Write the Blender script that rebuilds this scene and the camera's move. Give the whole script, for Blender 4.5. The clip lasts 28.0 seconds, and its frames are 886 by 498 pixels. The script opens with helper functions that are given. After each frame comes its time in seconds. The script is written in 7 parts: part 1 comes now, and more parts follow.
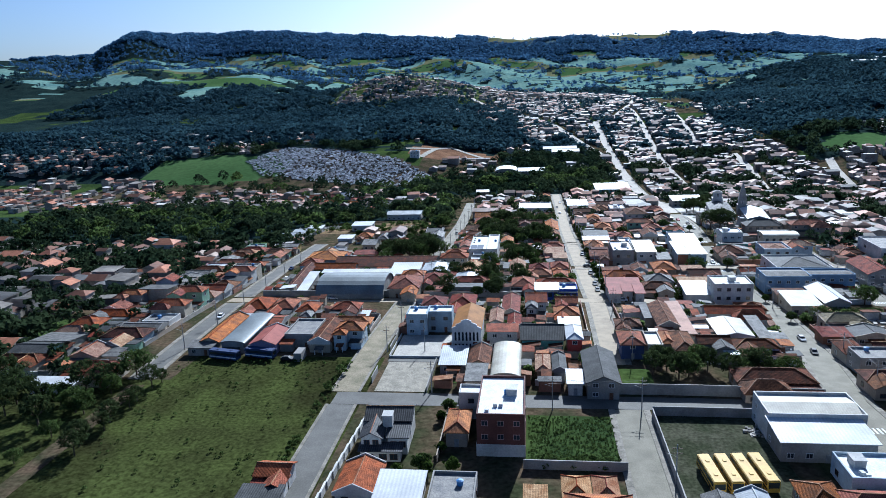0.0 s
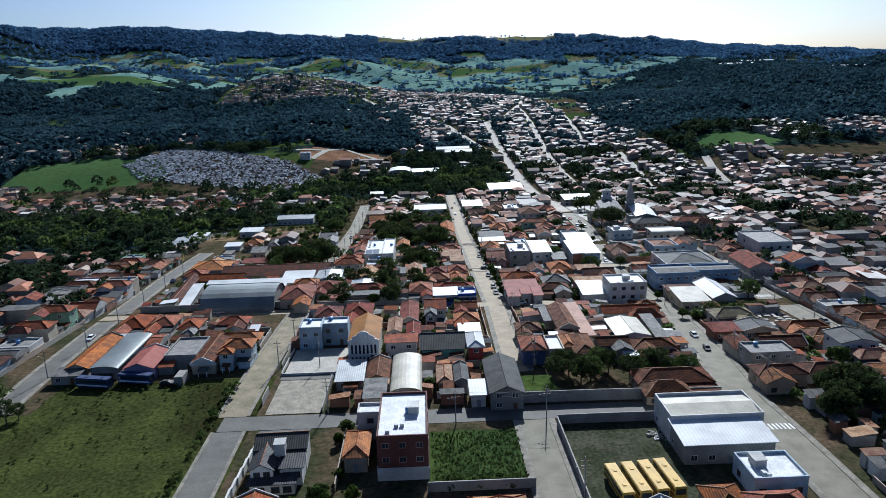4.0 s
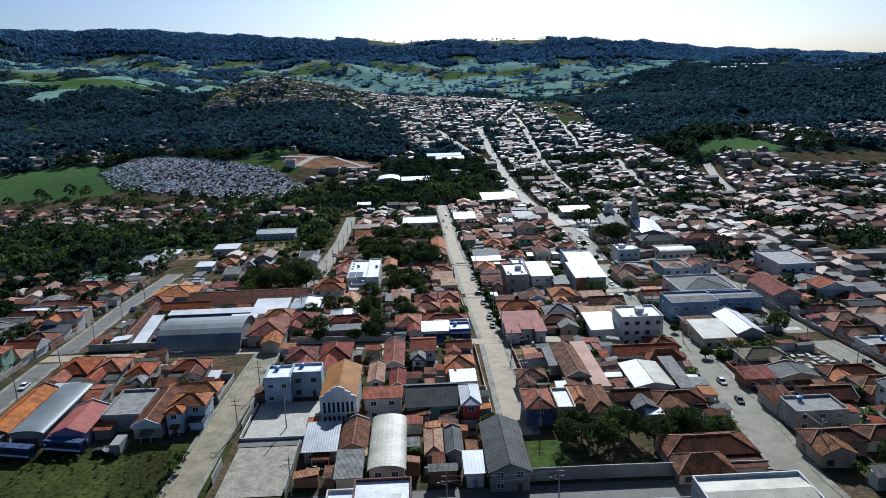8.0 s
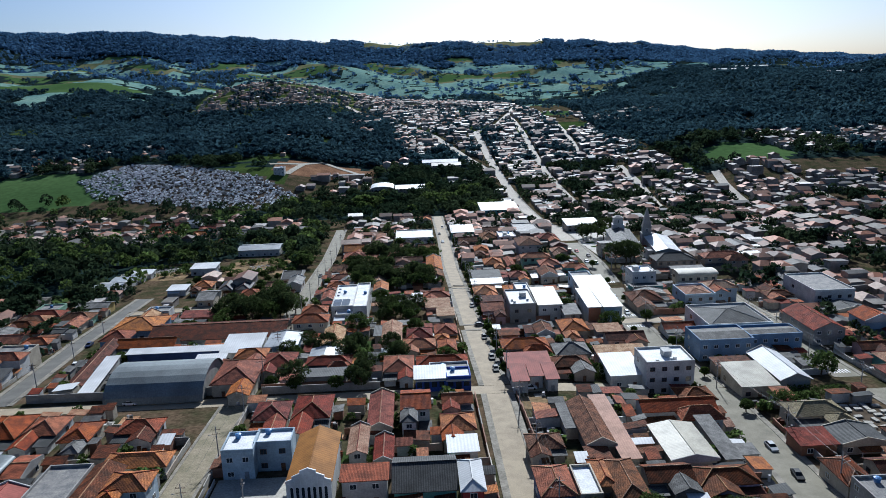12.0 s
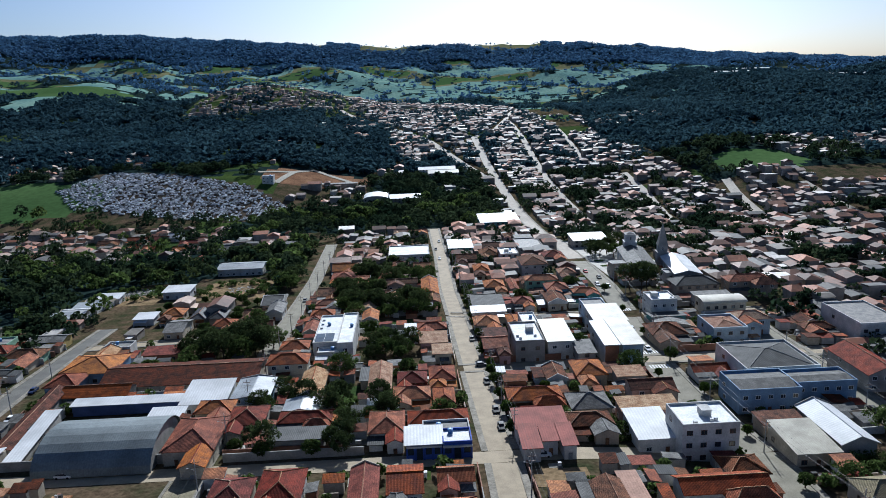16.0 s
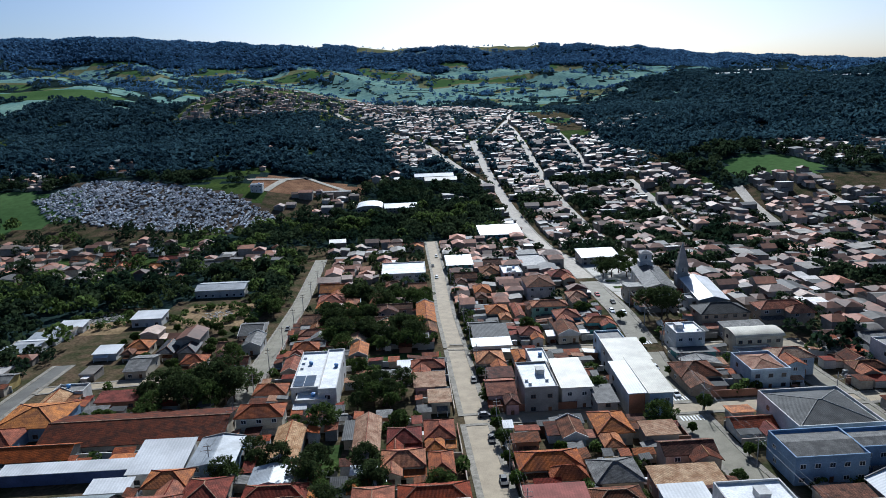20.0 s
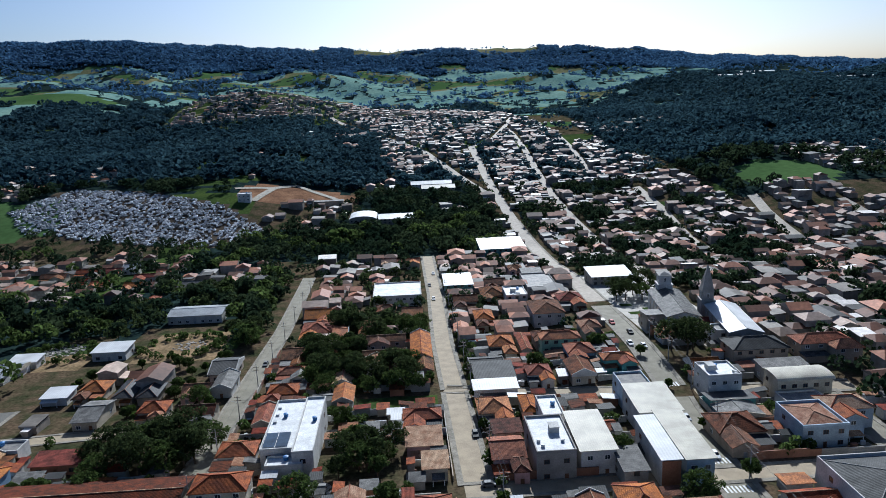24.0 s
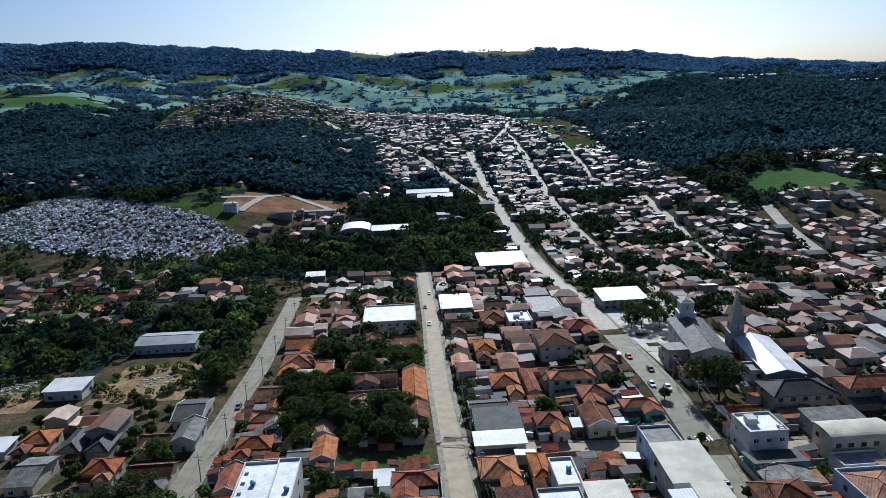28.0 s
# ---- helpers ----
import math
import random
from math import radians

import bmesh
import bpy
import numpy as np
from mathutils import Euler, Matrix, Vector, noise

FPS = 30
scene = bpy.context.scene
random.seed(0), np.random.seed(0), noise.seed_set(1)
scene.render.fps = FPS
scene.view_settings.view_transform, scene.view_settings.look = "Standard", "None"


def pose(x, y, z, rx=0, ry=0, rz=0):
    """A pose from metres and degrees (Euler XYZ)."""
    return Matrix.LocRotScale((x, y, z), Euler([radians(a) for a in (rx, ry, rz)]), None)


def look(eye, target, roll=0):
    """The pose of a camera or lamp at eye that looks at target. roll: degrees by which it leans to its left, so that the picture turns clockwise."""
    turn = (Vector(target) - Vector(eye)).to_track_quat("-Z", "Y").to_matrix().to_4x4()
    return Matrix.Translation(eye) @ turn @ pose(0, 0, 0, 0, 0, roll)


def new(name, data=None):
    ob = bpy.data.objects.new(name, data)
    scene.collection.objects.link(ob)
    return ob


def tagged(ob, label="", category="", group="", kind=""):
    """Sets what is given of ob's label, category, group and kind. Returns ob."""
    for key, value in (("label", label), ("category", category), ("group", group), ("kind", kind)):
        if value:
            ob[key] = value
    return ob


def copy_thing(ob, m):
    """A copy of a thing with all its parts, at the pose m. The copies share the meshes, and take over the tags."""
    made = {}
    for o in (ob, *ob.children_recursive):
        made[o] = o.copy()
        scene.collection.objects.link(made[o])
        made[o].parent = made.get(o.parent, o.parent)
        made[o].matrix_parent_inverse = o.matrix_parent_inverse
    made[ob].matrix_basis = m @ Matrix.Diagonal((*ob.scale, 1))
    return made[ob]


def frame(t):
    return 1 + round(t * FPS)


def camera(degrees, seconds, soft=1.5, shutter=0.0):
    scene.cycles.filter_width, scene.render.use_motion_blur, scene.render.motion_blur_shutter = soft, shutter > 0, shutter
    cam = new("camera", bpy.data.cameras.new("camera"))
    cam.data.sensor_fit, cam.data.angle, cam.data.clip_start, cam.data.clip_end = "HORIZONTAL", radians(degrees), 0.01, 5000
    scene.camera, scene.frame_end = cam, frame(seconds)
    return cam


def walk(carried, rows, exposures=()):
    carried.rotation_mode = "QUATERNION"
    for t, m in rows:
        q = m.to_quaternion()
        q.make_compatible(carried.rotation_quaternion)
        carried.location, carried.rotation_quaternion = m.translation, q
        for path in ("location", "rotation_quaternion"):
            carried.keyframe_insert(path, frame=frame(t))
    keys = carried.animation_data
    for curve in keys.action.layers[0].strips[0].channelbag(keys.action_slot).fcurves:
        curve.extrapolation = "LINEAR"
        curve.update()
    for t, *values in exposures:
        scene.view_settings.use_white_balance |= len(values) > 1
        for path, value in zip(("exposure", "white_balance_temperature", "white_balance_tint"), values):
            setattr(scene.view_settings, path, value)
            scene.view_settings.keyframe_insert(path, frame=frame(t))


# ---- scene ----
cam = camera(63.7, 28.0, soft=0.75)

PATH = [
    (0, (-24.82, 8.16, 90.94), (-29.771, 46.676, 81.338), -2.20),
    (0.5, (-25.55, 8.70, 90.79), (-27.792, 47.431, 81.052), -2.10),
    (1, (-25.75, 9.01, 90.64), (-26.841, 47.784, 80.871), -2.10),
    (1.5, (-25.83, 9.07, 90.63), (-26.159, 47.853, 80.855), -2.00),
    (2, (-25.92, 9.26, 90.57), (-25.770, 48.045, 80.766), -2.00),
    (2.5, (-26.03, 10.49, 90.46), (-25.519, 49.265, 80.663), -1.80),
    (4.5, (-25.02, 22.04, 90.66), (-24.084, 60.812, 80.884), -1.80),
    (5, (-24.79, 25.95, 90.77), (-23.755, 64.733, 81.008), -1.80),
    (5.5, (-24.64, 29.69, 90.85), (-23.524, 68.466, 81.103), -1.70),
    (6, (-24.28, 33.94, 91.08), (-23.130, 72.724, 81.355), -1.80),
    (6.5, (-24.21, 38.49, 91.15), (-22.980, 77.280, 81.454), -1.70),
    (7, (-24.01, 43.01, 91.16), (-22.740, 81.809, 81.502), -1.70),
    (7.5, (-23.79, 47.36, 91.26), (-22.478, 86.150, 81.606), -1.70),
    (8, (-23.61, 51.81, 91.44), (-22.275, 90.607, 81.797), -1.70),
    (8.5, (-23.50, 56.28, 91.70), (-22.128, 95.081, 82.060), -1.70),
    (9, (-23.30, 60.63, 91.79), (-21.902, 99.431, 82.167), -1.70),
    (9.5, (-23.19, 65.25, 91.87), (-21.778, 104.052, 82.253), -1.70),
    (10, (-22.85, 69.69, 91.86), (-21.398, 108.495, 82.279), -1.80),
    (10.5, (-22.69, 74.05, 91.93), (-21.217, 112.866, 82.376), -1.80),
    (11, (-22.38, 78.32, 92.05), (-20.885, 117.136, 82.509), -1.80),
    (11.5, (-22.09, 82.54, 92.25), (-20.577, 121.354, 82.685), -1.80),
    (12, (-21.77, 86.70, 92.36), (-20.241, 125.515, 82.826), -1.80),
    (12.5, (-21.49, 90.66, 92.49), (-19.958, 129.483, 82.972), -1.80),
    (14.5, (-20.28, 108.36, 92.80), (-18.687, 147.198, 83.362), -1.90),
    (15, (-19.91, 112.78, 92.93), (-18.292, 151.612, 83.493), -1.90),
    (15.5, (-19.88, 117.03, 93.05), (-18.246, 155.875, 83.629), -1.90),
    (16, (-19.59, 121.78, 93.16), (-17.916, 160.625, 83.762), -1.90),
    (16.5, (-19.24, 126.46, 93.24), (-17.568, 165.307, 83.844), -1.90),
    (17, (-19.01, 130.64, 93.28), (-17.321, 169.485, 83.905), -1.90),
    (17.5, (-18.95, 134.88, 93.43), (-17.233, 173.719, 84.029), -1.90),
    (18, (-18.73, 139.02, 93.60), (-16.995, 177.875, 84.245), -2.00),
    (18.5, (-18.45, 143.20, 93.80), (-16.691, 182.059, 84.458), -2.00),
    (19, (-18.13, 147.48, 93.88), (-16.373, 186.338, 84.555), -2.00),
    (19.5, (-17.91, 151.75, 93.89), (-16.132, 190.610, 84.573), -2.00),
    (20, (-17.59, 156.24, 94.10), (-15.793, 195.098, 84.796), -2.00),
    (20.5, (-17.07, 160.70, 94.14), (-15.257, 199.564, 84.860), -2.00),
    (21, (-16.70, 165.24, 94.20), (-14.903, 204.108, 84.941), -2.00),
    (21.5, (-16.34, 169.55, 94.19), (-14.524, 208.423, 84.949), -2.10),
    (23.5, (-15.14, 186.95, 94.50), (-13.264, 225.834, 85.320), -2.20),
    (24, (-14.87, 191.19, 94.70), (-12.994, 230.075, 85.519), -2.20),
    (24.5, (-14.49, 195.27, 94.94), (-12.599, 234.154, 85.754), -2.20),
    (25, (-14.32, 199.37, 95.06), (-12.424, 238.257, 85.897), -2.20),
    (25.5, (-14.09, 203.40, 95.06), (-12.178, 242.302, 85.941), -2.20),
    (26, (-13.61, 207.40, 95.17), (-11.693, 246.301, 86.075), -2.10),
    (26.5, (-13.21, 211.42, 95.24), (-11.273, 250.330, 86.161), -2.20),
    (27, (-12.94, 215.82, 95.23), (-10.965, 254.728, 86.177), -2.10),
    (27.5, (-12.69, 220.27, 95.40), (-10.710, 259.181, 86.364), -2.10),
    (28, (-12.72, 224.40, 95.50), (-10.683, 263.314, 86.454), -2.10),
]
walk(cam, [(t, look(eye, target, roll)) for t, eye, target, roll in PATH], [(0.0, 0.92, 4850.0, 8.0), (0.8, 0.72, 5050.0, 8.0), (2.0, 0.6, 5150.0, 8.0), (28.0, 0.56, 5180.0, 8.0)])

# ---- light ----
SUN_AZ, SUN_EL = 10.5, 31.0
world = bpy.data.worlds.new("sky")
scene.world = world
world.use_nodes = True
wn = world.node_tree.nodes
sky = wn.new("ShaderNodeTexSky")
sky.sky_type = "NISHITA"
sky.sun_disc = False
sky.sun_elevation = radians(SUN_EL)
sky.sun_rotation = radians(SUN_AZ)
sky.altitude = 600
sky.dust_density = 2.4
sky.air_density = 0.8
sky.ozone_density = 3.2
world.node_tree.links.new(sky.outputs[0], wn["Background"].inputs[0])
wn["Background"].inputs[1].default_value = 0.05
sun = new("sun", bpy.data.lights.new("sun", "SUN"))
sun.data.energy = 5.0
sun.data.angle = radians(0.6)
sun.data.color = (1.0, 0.92, 0.80)
SUN_DIR = Vector((math.sin(radians(SUN_AZ)) * math.cos(radians(SUN_EL)), math.cos(radians(SUN_AZ)) * math.cos(radians(SUN_EL)), math.sin(radians(SUN_EL))))
sun.matrix_world = look(SUN_DIR * 500, (0, 0, 0))


# ---- materials ----
MATS = {}


def mat(name, col, rough=0.85, var=0.3, scale=0.35, fine=3.0, bump=0.15, metallic=0.0, rnd=0.0, second=None, uvwave=None, island=False, gloss=0.22, fade=0.0):
    """A weathered surface: stains at a large and a small scale, a fine relief, and a tint of its own for each object."""
    m = bpy.data.materials.new(name)
    m.use_nodes = True
    nt = m.node_tree
    n, link = nt.nodes, nt.links.new
    b = n["Principled BSDF"]
    b.inputs["Roughness"].default_value = rough
    b.inputs["Metallic"].default_value = metallic
    b.inputs["Specular IOR Level"].default_value = 0.5 if rough < 0.56 else gloss
    pos = n.new("ShaderNodeNewGeometry")
    big, small = n.new("ShaderNodeTexNoise"), n.new("ShaderNodeTexNoise")
    big.inputs["Scale"].default_value, small.inputs["Scale"].default_value = scale, fine
    big.inputs["Detail"].default_value, small.inputs["Detail"].default_value = 5, 3
    link(pos.outputs["Position"], big.inputs["Vector"])
    link(pos.outputs["Position"], small.inputs["Vector"])
    other = second or tuple(c * (1 - var) * 0.85 for c in col)
    ramp = n.new("ShaderNodeValToRGB")
    ramp.color_ramp.elements[0].position, ramp.color_ramp.elements[1].position = 0.36, 0.64
    ramp.color_ramp.elements[0].color, ramp.color_ramp.elements[1].color = (*other, 1), (*col, 1)
    link(big.outputs[0], ramp.inputs[0])
    shade = n.new("ShaderNodeMapRange")
    shade.inputs["From Min"].default_value, shade.inputs["From Max"].default_value = 0.3, 0.7
    shade.inputs["To Min"].default_value, shade.inputs["To Max"].default_value = 1 - var, 1 + var * 0.5
    link(small.outputs[0], shade.inputs["Value"])
    mul = n.new("ShaderNodeVectorMath")
    mul.operation = "SCALE"
    link(ramp.outputs[0], mul.inputs[0])
    link(shade.outputs[0], mul.inputs["Scale"])
    out = mul.outputs[0]
    if rnd:
        info = n.new("ShaderNodeObjectInfo")
        r = n.new("ShaderNodeMapRange")
        r.inputs["To Min"].default_value, r.inputs["To Max"].default_value = 1 - rnd, 1 + rnd
        link(pos.outputs["Random Per Island"] if island else info.outputs["Random"], r.inputs["Value"])
        mul2 = n.new("ShaderNodeVectorMath")
        mul2.operation = "SCALE"
        link(out, mul2.inputs[0])
        link(r.outputs[0], mul2.inputs["Scale"])
        out = mul2.outputs[0]
    if fade:
        own = n.new("ShaderNodeObjectInfo")
        chance = n.new("ShaderNodeTexWhiteNoise")
        chance.noise_dimensions = "1D"
        link(own.outputs["Random"], chance.inputs["W"])
        hue = n.new("ShaderNodeHueSaturation")
        span = n.new("ShaderNodeMapRange")
        span.inputs["To Min"].default_value, span.inputs["To Max"].default_value = 1 - fade, 1 + fade * 0.3
        link(chance.outputs["Value"], span.inputs["Value"])
        link(span.outputs[0], hue.inputs["Saturation"])
        turn = n.new("ShaderNodeMapRange")
        turn.inputs["To Min"].default_value, turn.inputs["To Max"].default_value = 0.49, 0.515
        link(own.outputs["Random"], turn.inputs["Value"])
        link(turn.outputs[0], hue.inputs["Hue"])
        link(out, hue.inputs["Color"])
        out = hue.outputs[0]
    height_out = small.outputs[0]
    if uvwave:
        uv = n.new("ShaderNodeUVMap")
        wave = n.new("ShaderNodeTexWave")
        wave.wave_type, wave.bands_direction = "BANDS", "X"
        wave.inputs["Scale"].default_value = 0.314 / uvwave[0]
        wave.inputs["Distortion"].default_value = 0.6
        link(uv.outputs[0], wave.inputs["Vector"])
        r3 = n.new("ShaderNodeMapRange")
        r3.inputs["To Min"].default_value, r3.inputs["To Max"].default_value = 1 - uvwave[1], 1.0
        link(wave.outputs["Fac"], r3.inputs["Value"])
        rows = n.new("ShaderNodeTexWave")
        rows.wave_type, rows.bands_direction, rows.wave_profile = "BANDS", "Y", "SAW"
        rows.inputs["Scale"].default_value = 0.314 / (uvwave[0] * 1.7)
        link(uv.outputs[0], rows.inputs["Vector"])
        r4 = n.new("ShaderNodeMapRange")
        r4.inputs["To Min"].default_value, r4.inputs["To Max"].default_value = 1 - uvwave[2], 1.0
        link(rows.outputs["Fac"], r4.inputs["Value"])
        both = n.new("ShaderNodeMath")
        both.operation = "MULTIPLY"
        link(r3.outputs[0], both.inputs[0])
        link(r4.outputs[0], both.inputs[1])
        mul3 = n.new("ShaderNodeVectorMath")
        mul3.operation = "SCALE"
        link(out, mul3.inputs[0])
        link(both.outputs[0], mul3.inputs["Scale"])
        out = mul3.outputs[0]
        height_out = wave.outputs["Fac"]
    link(out, b.inputs["Base Color"])
    if bump:
        bn = n.new("ShaderNodeBump")
        bn.inputs["Strength"].default_value = bump
        bn.inputs["Distance"].default_value = 0.08
        link(height_out, bn.inputs["Height"])
        link(bn.outputs[0], b.inputs["Normal"])
    if rough > 0.92:
        matt = n.new("ShaderNodeBsdfDiffuse")
        link(out, matt.inputs["Color"])
        if bump:
            link(bn.outputs[0], matt.inputs["Normal"])
        link(matt.outputs[0], n["Material Output"].inputs["Surface"])
    MATS[name] = m
    return m


def glassy(name, col, rough=0.08, metallic=0.0):
    m = mat(name, col, rough, 0.2, 0.4, 2.0, 0.0, metallic)
    m.node_tree.nodes["Principled BSDF"].inputs["Specular IOR Level"].default_value = 0.6
    return m


# roofs
mat("tile_red", (0.44, 0.085, 0.034), 0.78, 0.5, 0.45, 4, 0.6, rnd=0.35, second=(0.2, 0.048, 0.024), uvwave=(0.302, 0.42, 0.28), gloss=0.06, fade=0.16)
mat("tile_orange", (0.6, 0.18, 0.056), 0.78, 0.5, 0.45, 4, 0.6, rnd=0.3, second=(0.29, 0.1, 0.05), uvwave=(0.302, 0.4, 0.28), gloss=0.06, fade=0.16)
mat("tile_brown", (0.27, 0.082, 0.03), 0.8, 0.55, 0.5, 4, 0.6, rnd=0.35, second=(0.1, 0.042, 0.022), uvwave=(0.302, 0.42, 0.28), gloss=0.06, fade=0.2)
mat("tile_khaki", (0.4, 0.33, 0.19), 0.8, 0.45, 0.5, 4, 0.6, rnd=0.1, second=(0.26, 0.22, 0.13), uvwave=(0.302, 0.4, 0.28), gloss=0.08)
mat("tile_pale", (0.58, 0.34, 0.19), 0.8, 0.45, 0.5, 4, 0.6, rnd=0.2, second=(0.36, 0.16, 0.075), uvwave=(0.302, 0.4, 0.28), gloss=0.08, fade=0.2)
mat("tile_dark", (0.085, 0.085, 0.09), 0.7, 0.4, 0.6, 5, 0.5, rnd=0.2, uvwave=(0.5, 0.55, 0.3))
mat("fibre_cement", (0.2, 0.192, 0.175), 0.72, 0.4, 0.5, 4, 0.4, rnd=0.35, second=(0.08, 0.076, 0.07), uvwave=(0.259, 0.4, 0.12), gloss=0.2)
mat("fibre_dark", (0.085, 0.085, 0.082), 0.75, 0.4, 0.3, 3, 0.4, rnd=0.2, second=(0.045, 0.046, 0.044), uvwave=(0.5, 0.4, 0.0), gloss=0.15)
mat("metal_white", (0.62, 0.62, 0.61), 0.58, 0.12, 0.15, 3, 0.15, 0.0, rnd=0.06, uvwave=(0.8, 0.12, 0.0))
mat("metal_grey", (0.33, 0.35, 0.36), 0.52, 0.25, 0.2, 3, 0.2, 0.05, rnd=0.12, uvwave=(0.576, 0.144, 0.000))
mat("metal_beige", (0.47, 0.43, 0.33), 0.58, 0.2, 0.2, 3, 0.15, rnd=0.06, uvwave=(0.576, 0.1, 0.000))
mat("metal_ochre", (0.33, 0.145, 0.03), 0.75, 0.2, 0.3, 4, 0.2, uvwave=(0.8, 0.15, 0.0), gloss=0.1)
mat("sheet_salmon", (0.46, 0.27, 0.19), 0.75, 0.2, 0.3, 3, 0.1, uvwave=(0.6, 0.1, 0.0), gloss=0.12)
mat("sheet_red", (0.34, 0.1, 0.075), 0.75, 0.2, 0.3, 3, 0.1, uvwave=(0.6, 0.12, 0.0), gloss=0.12)
mat("slab_white", (0.70, 0.70, 0.69), 0.7, 0.2, 0.35, 2.5, 0.05, rnd=0.05, second=(0.52, 0.52, 0.51))
mat("slab_grey", (0.25, 0.235, 0.21), 0.75, 0.35, 0.5, 3, 0.1, rnd=0.25, second=(0.144, 0.140, 0.137))
# walls
for key, colour in dict(white=(0.58, 0.565, 0.53), cream=(0.49, 0.43, 0.33), beige=(0.39, 0.32, 0.25), grey=(0.31, 0.295, 0.27), blue=(0.22, 0.32, 0.45),
                        paleblue=(0.41, 0.49, 0.55), green=(0.29, 0.45, 0.32), teal=(0.15, 0.36, 0.33), pink=(0.46, 0.29, 0.27), red=(0.39, 0.07, 0.06),
                        ochre=(0.43, 0.32, 0.11), orange=(0.46, 0.20, 0.10), navy=(0.07, 0.10, 0.22), royal=(0.045, 0.085, 0.36), maroon=(0.12, 0.05, 0.04), brick=(0.27, 0.13, 0.08),
                        lilac=(0.32, 0.27, 0.39)).items():
    mat("wall_" + key, colour, 0.8, 0.18, 0.25, 2.5, 0.08, rnd=0.1)
for key, colour, other in (("far_brown", (0.19, 0.085, 0.052), (0.09, 0.045, 0.03)), ("far_orange", (0.38, 0.165, 0.09), (0.25, 0.10, 0.058)), ("far_pale", (0.50, 0.38, 0.30), (0.34, 0.25, 0.19)),
                           ("far_grey", (0.22, 0.195, 0.165), (0.1, 0.09, 0.078)), ("far_white", (0.60, 0.56, 0.51), (0.45, 0.42, 0.385)), ("far_wall", (0.36, 0.32, 0.27), (0.22, 0.195, 0.165)),
                           ("far_slate", (0.115, 0.108, 0.1), (0.06, 0.058, 0.055))):
    mat(key, colour, 0.66, 0.25, 0.08, 0.6, 0.1, rnd=0.4, second=other, island=True, gloss=0.1 if "white" not in key else 0.22)
mat("frame_white", (0.75, 0.75, 0.73), 0.6, 0.1)
mat("frame_brown", (0.12, 0.065, 0.04), 0.6, 0.2)
mat("door_wood", (0.17, 0.085, 0.045), 0.6, 0.3, 1.5)
mat("door_metal", (0.30, 0.31, 0.33), 0.5, 0.2, 1.0, metallic=0.3)
glassy("glass", (0.035, 0.045, 0.055))
glassy("solar", (0.07, 0.11, 0.17), 0.3)
mat("car_glass", (0.02, 0.024, 0.028), 0.62, 0.1, 0.5, 2, 0.0)
# ground
mat("cobble", (0.335, 0.275, 0.185), 0.82, 0.18, 0.3, 5.0, 0.15, second=(0.265, 0.215, 0.145), gloss=0.16)
mat("dirt_street", (0.27, 0.225, 0.15), 0.9, 0.3, 0.22, 2.4, 0.3, second=(0.17, 0.15, 0.09))
mat("depot_ground", (0.075, 0.075, 0.05), 0.95, 0.45, 0.15, 1.2, 0.5, second=(0.04, 0.046, 0.026))
mat("gravel", (0.31, 0.275, 0.21), 0.85, 0.35, 0.5, 3.5, 0.5, second=(0.2, 0.18, 0.135))
mat("metal_dark", (0.17, 0.195, 0.195), 0.55, 0.25, 0.12, 2, 0.1, 0.15, uvwave=(0.576, 0.07, 0.0))
mat("asphalt", (0.125, 0.118, 0.102), 0.8, 0.2, 0.2, 3.0, 0.2, second=(0.092, 0.087, 0.075))
mat("far_road", (0.36, 0.315, 0.255), 0.8, 0.25, 0.05, 0.6, 0.2, second=(0.28, 0.245, 0.2), gloss=0.12)
mat("pavement", (0.26, 0.235, 0.19), 0.85, 0.3, 0.4, 2.0, 0.2, second=(0.16, 0.145, 0.115), gloss=0.12)
mat("concrete", (0.40, 0.37, 0.31), 0.8, 0.25, 0.3, 2.0, 0.15, second=(0.31, 0.29, 0.25))
mat("yard_soil", (0.105, 0.075, 0.048), 0.95, 0.45, 0.12, 0.9, 0.4, second=(0.040, 0.045, 0.022))
mat("red_earth", (0.25, 0.145, 0.085), 0.95, 0.35, 0.08, 0.7, 0.4, second=(0.15, 0.085, 0.052))
mat("bare_dirt", (0.27, 0.19, 0.11), 0.95, 0.35, 0.1, 0.8, 0.5, second=(0.15, 0.112, 0.062))
mat("street_worn", (0.215, 0.196, 0.145), 0.82, 0.18, 0.25, 4.0, 0.15, second=(0.16, 0.146, 0.106), gloss=0.16)
mat("lot_grass", (0.058, 0.07, 0.02), 0.95, 0.55, 0.055, 1.1, 0.9, second=(0.03, 0.032, 0.012))
mat("verge_grass", (0.060, 0.088, 0.024), 0.95, 0.4, 0.05, 0.6, 0.6, second=(0.036, 0.058, 0.02))
# Far grass carries a blue shift that stands in for distance haze.
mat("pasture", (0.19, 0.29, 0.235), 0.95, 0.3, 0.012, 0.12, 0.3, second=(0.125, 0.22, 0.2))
mat("crop_field", (0.075, 0.125, 0.045), 0.95, 0.2, 0.01, 0.2, 0.2, second=(0.055, 0.1, 0.035))
mat("dry_field", (0.174, 0.162, 0.084), 0.95, 0.3, 0.012, 0.15, 0.3, second=(0.108, 0.120, 0.060))
# Ridge scrub lifted towards blue, with the haze held in its base colour.
mat("scrub_hazed", (0.15, 0.21, 0.23), 0.95, 0.4, 0.006, 0.08, 0.5, second=(0.10, 0.145, 0.15))
mat("car_dirt", (0.095, 0.075, 0.055), 0.95, 0.3, 0.05, 0.5, 0.3)
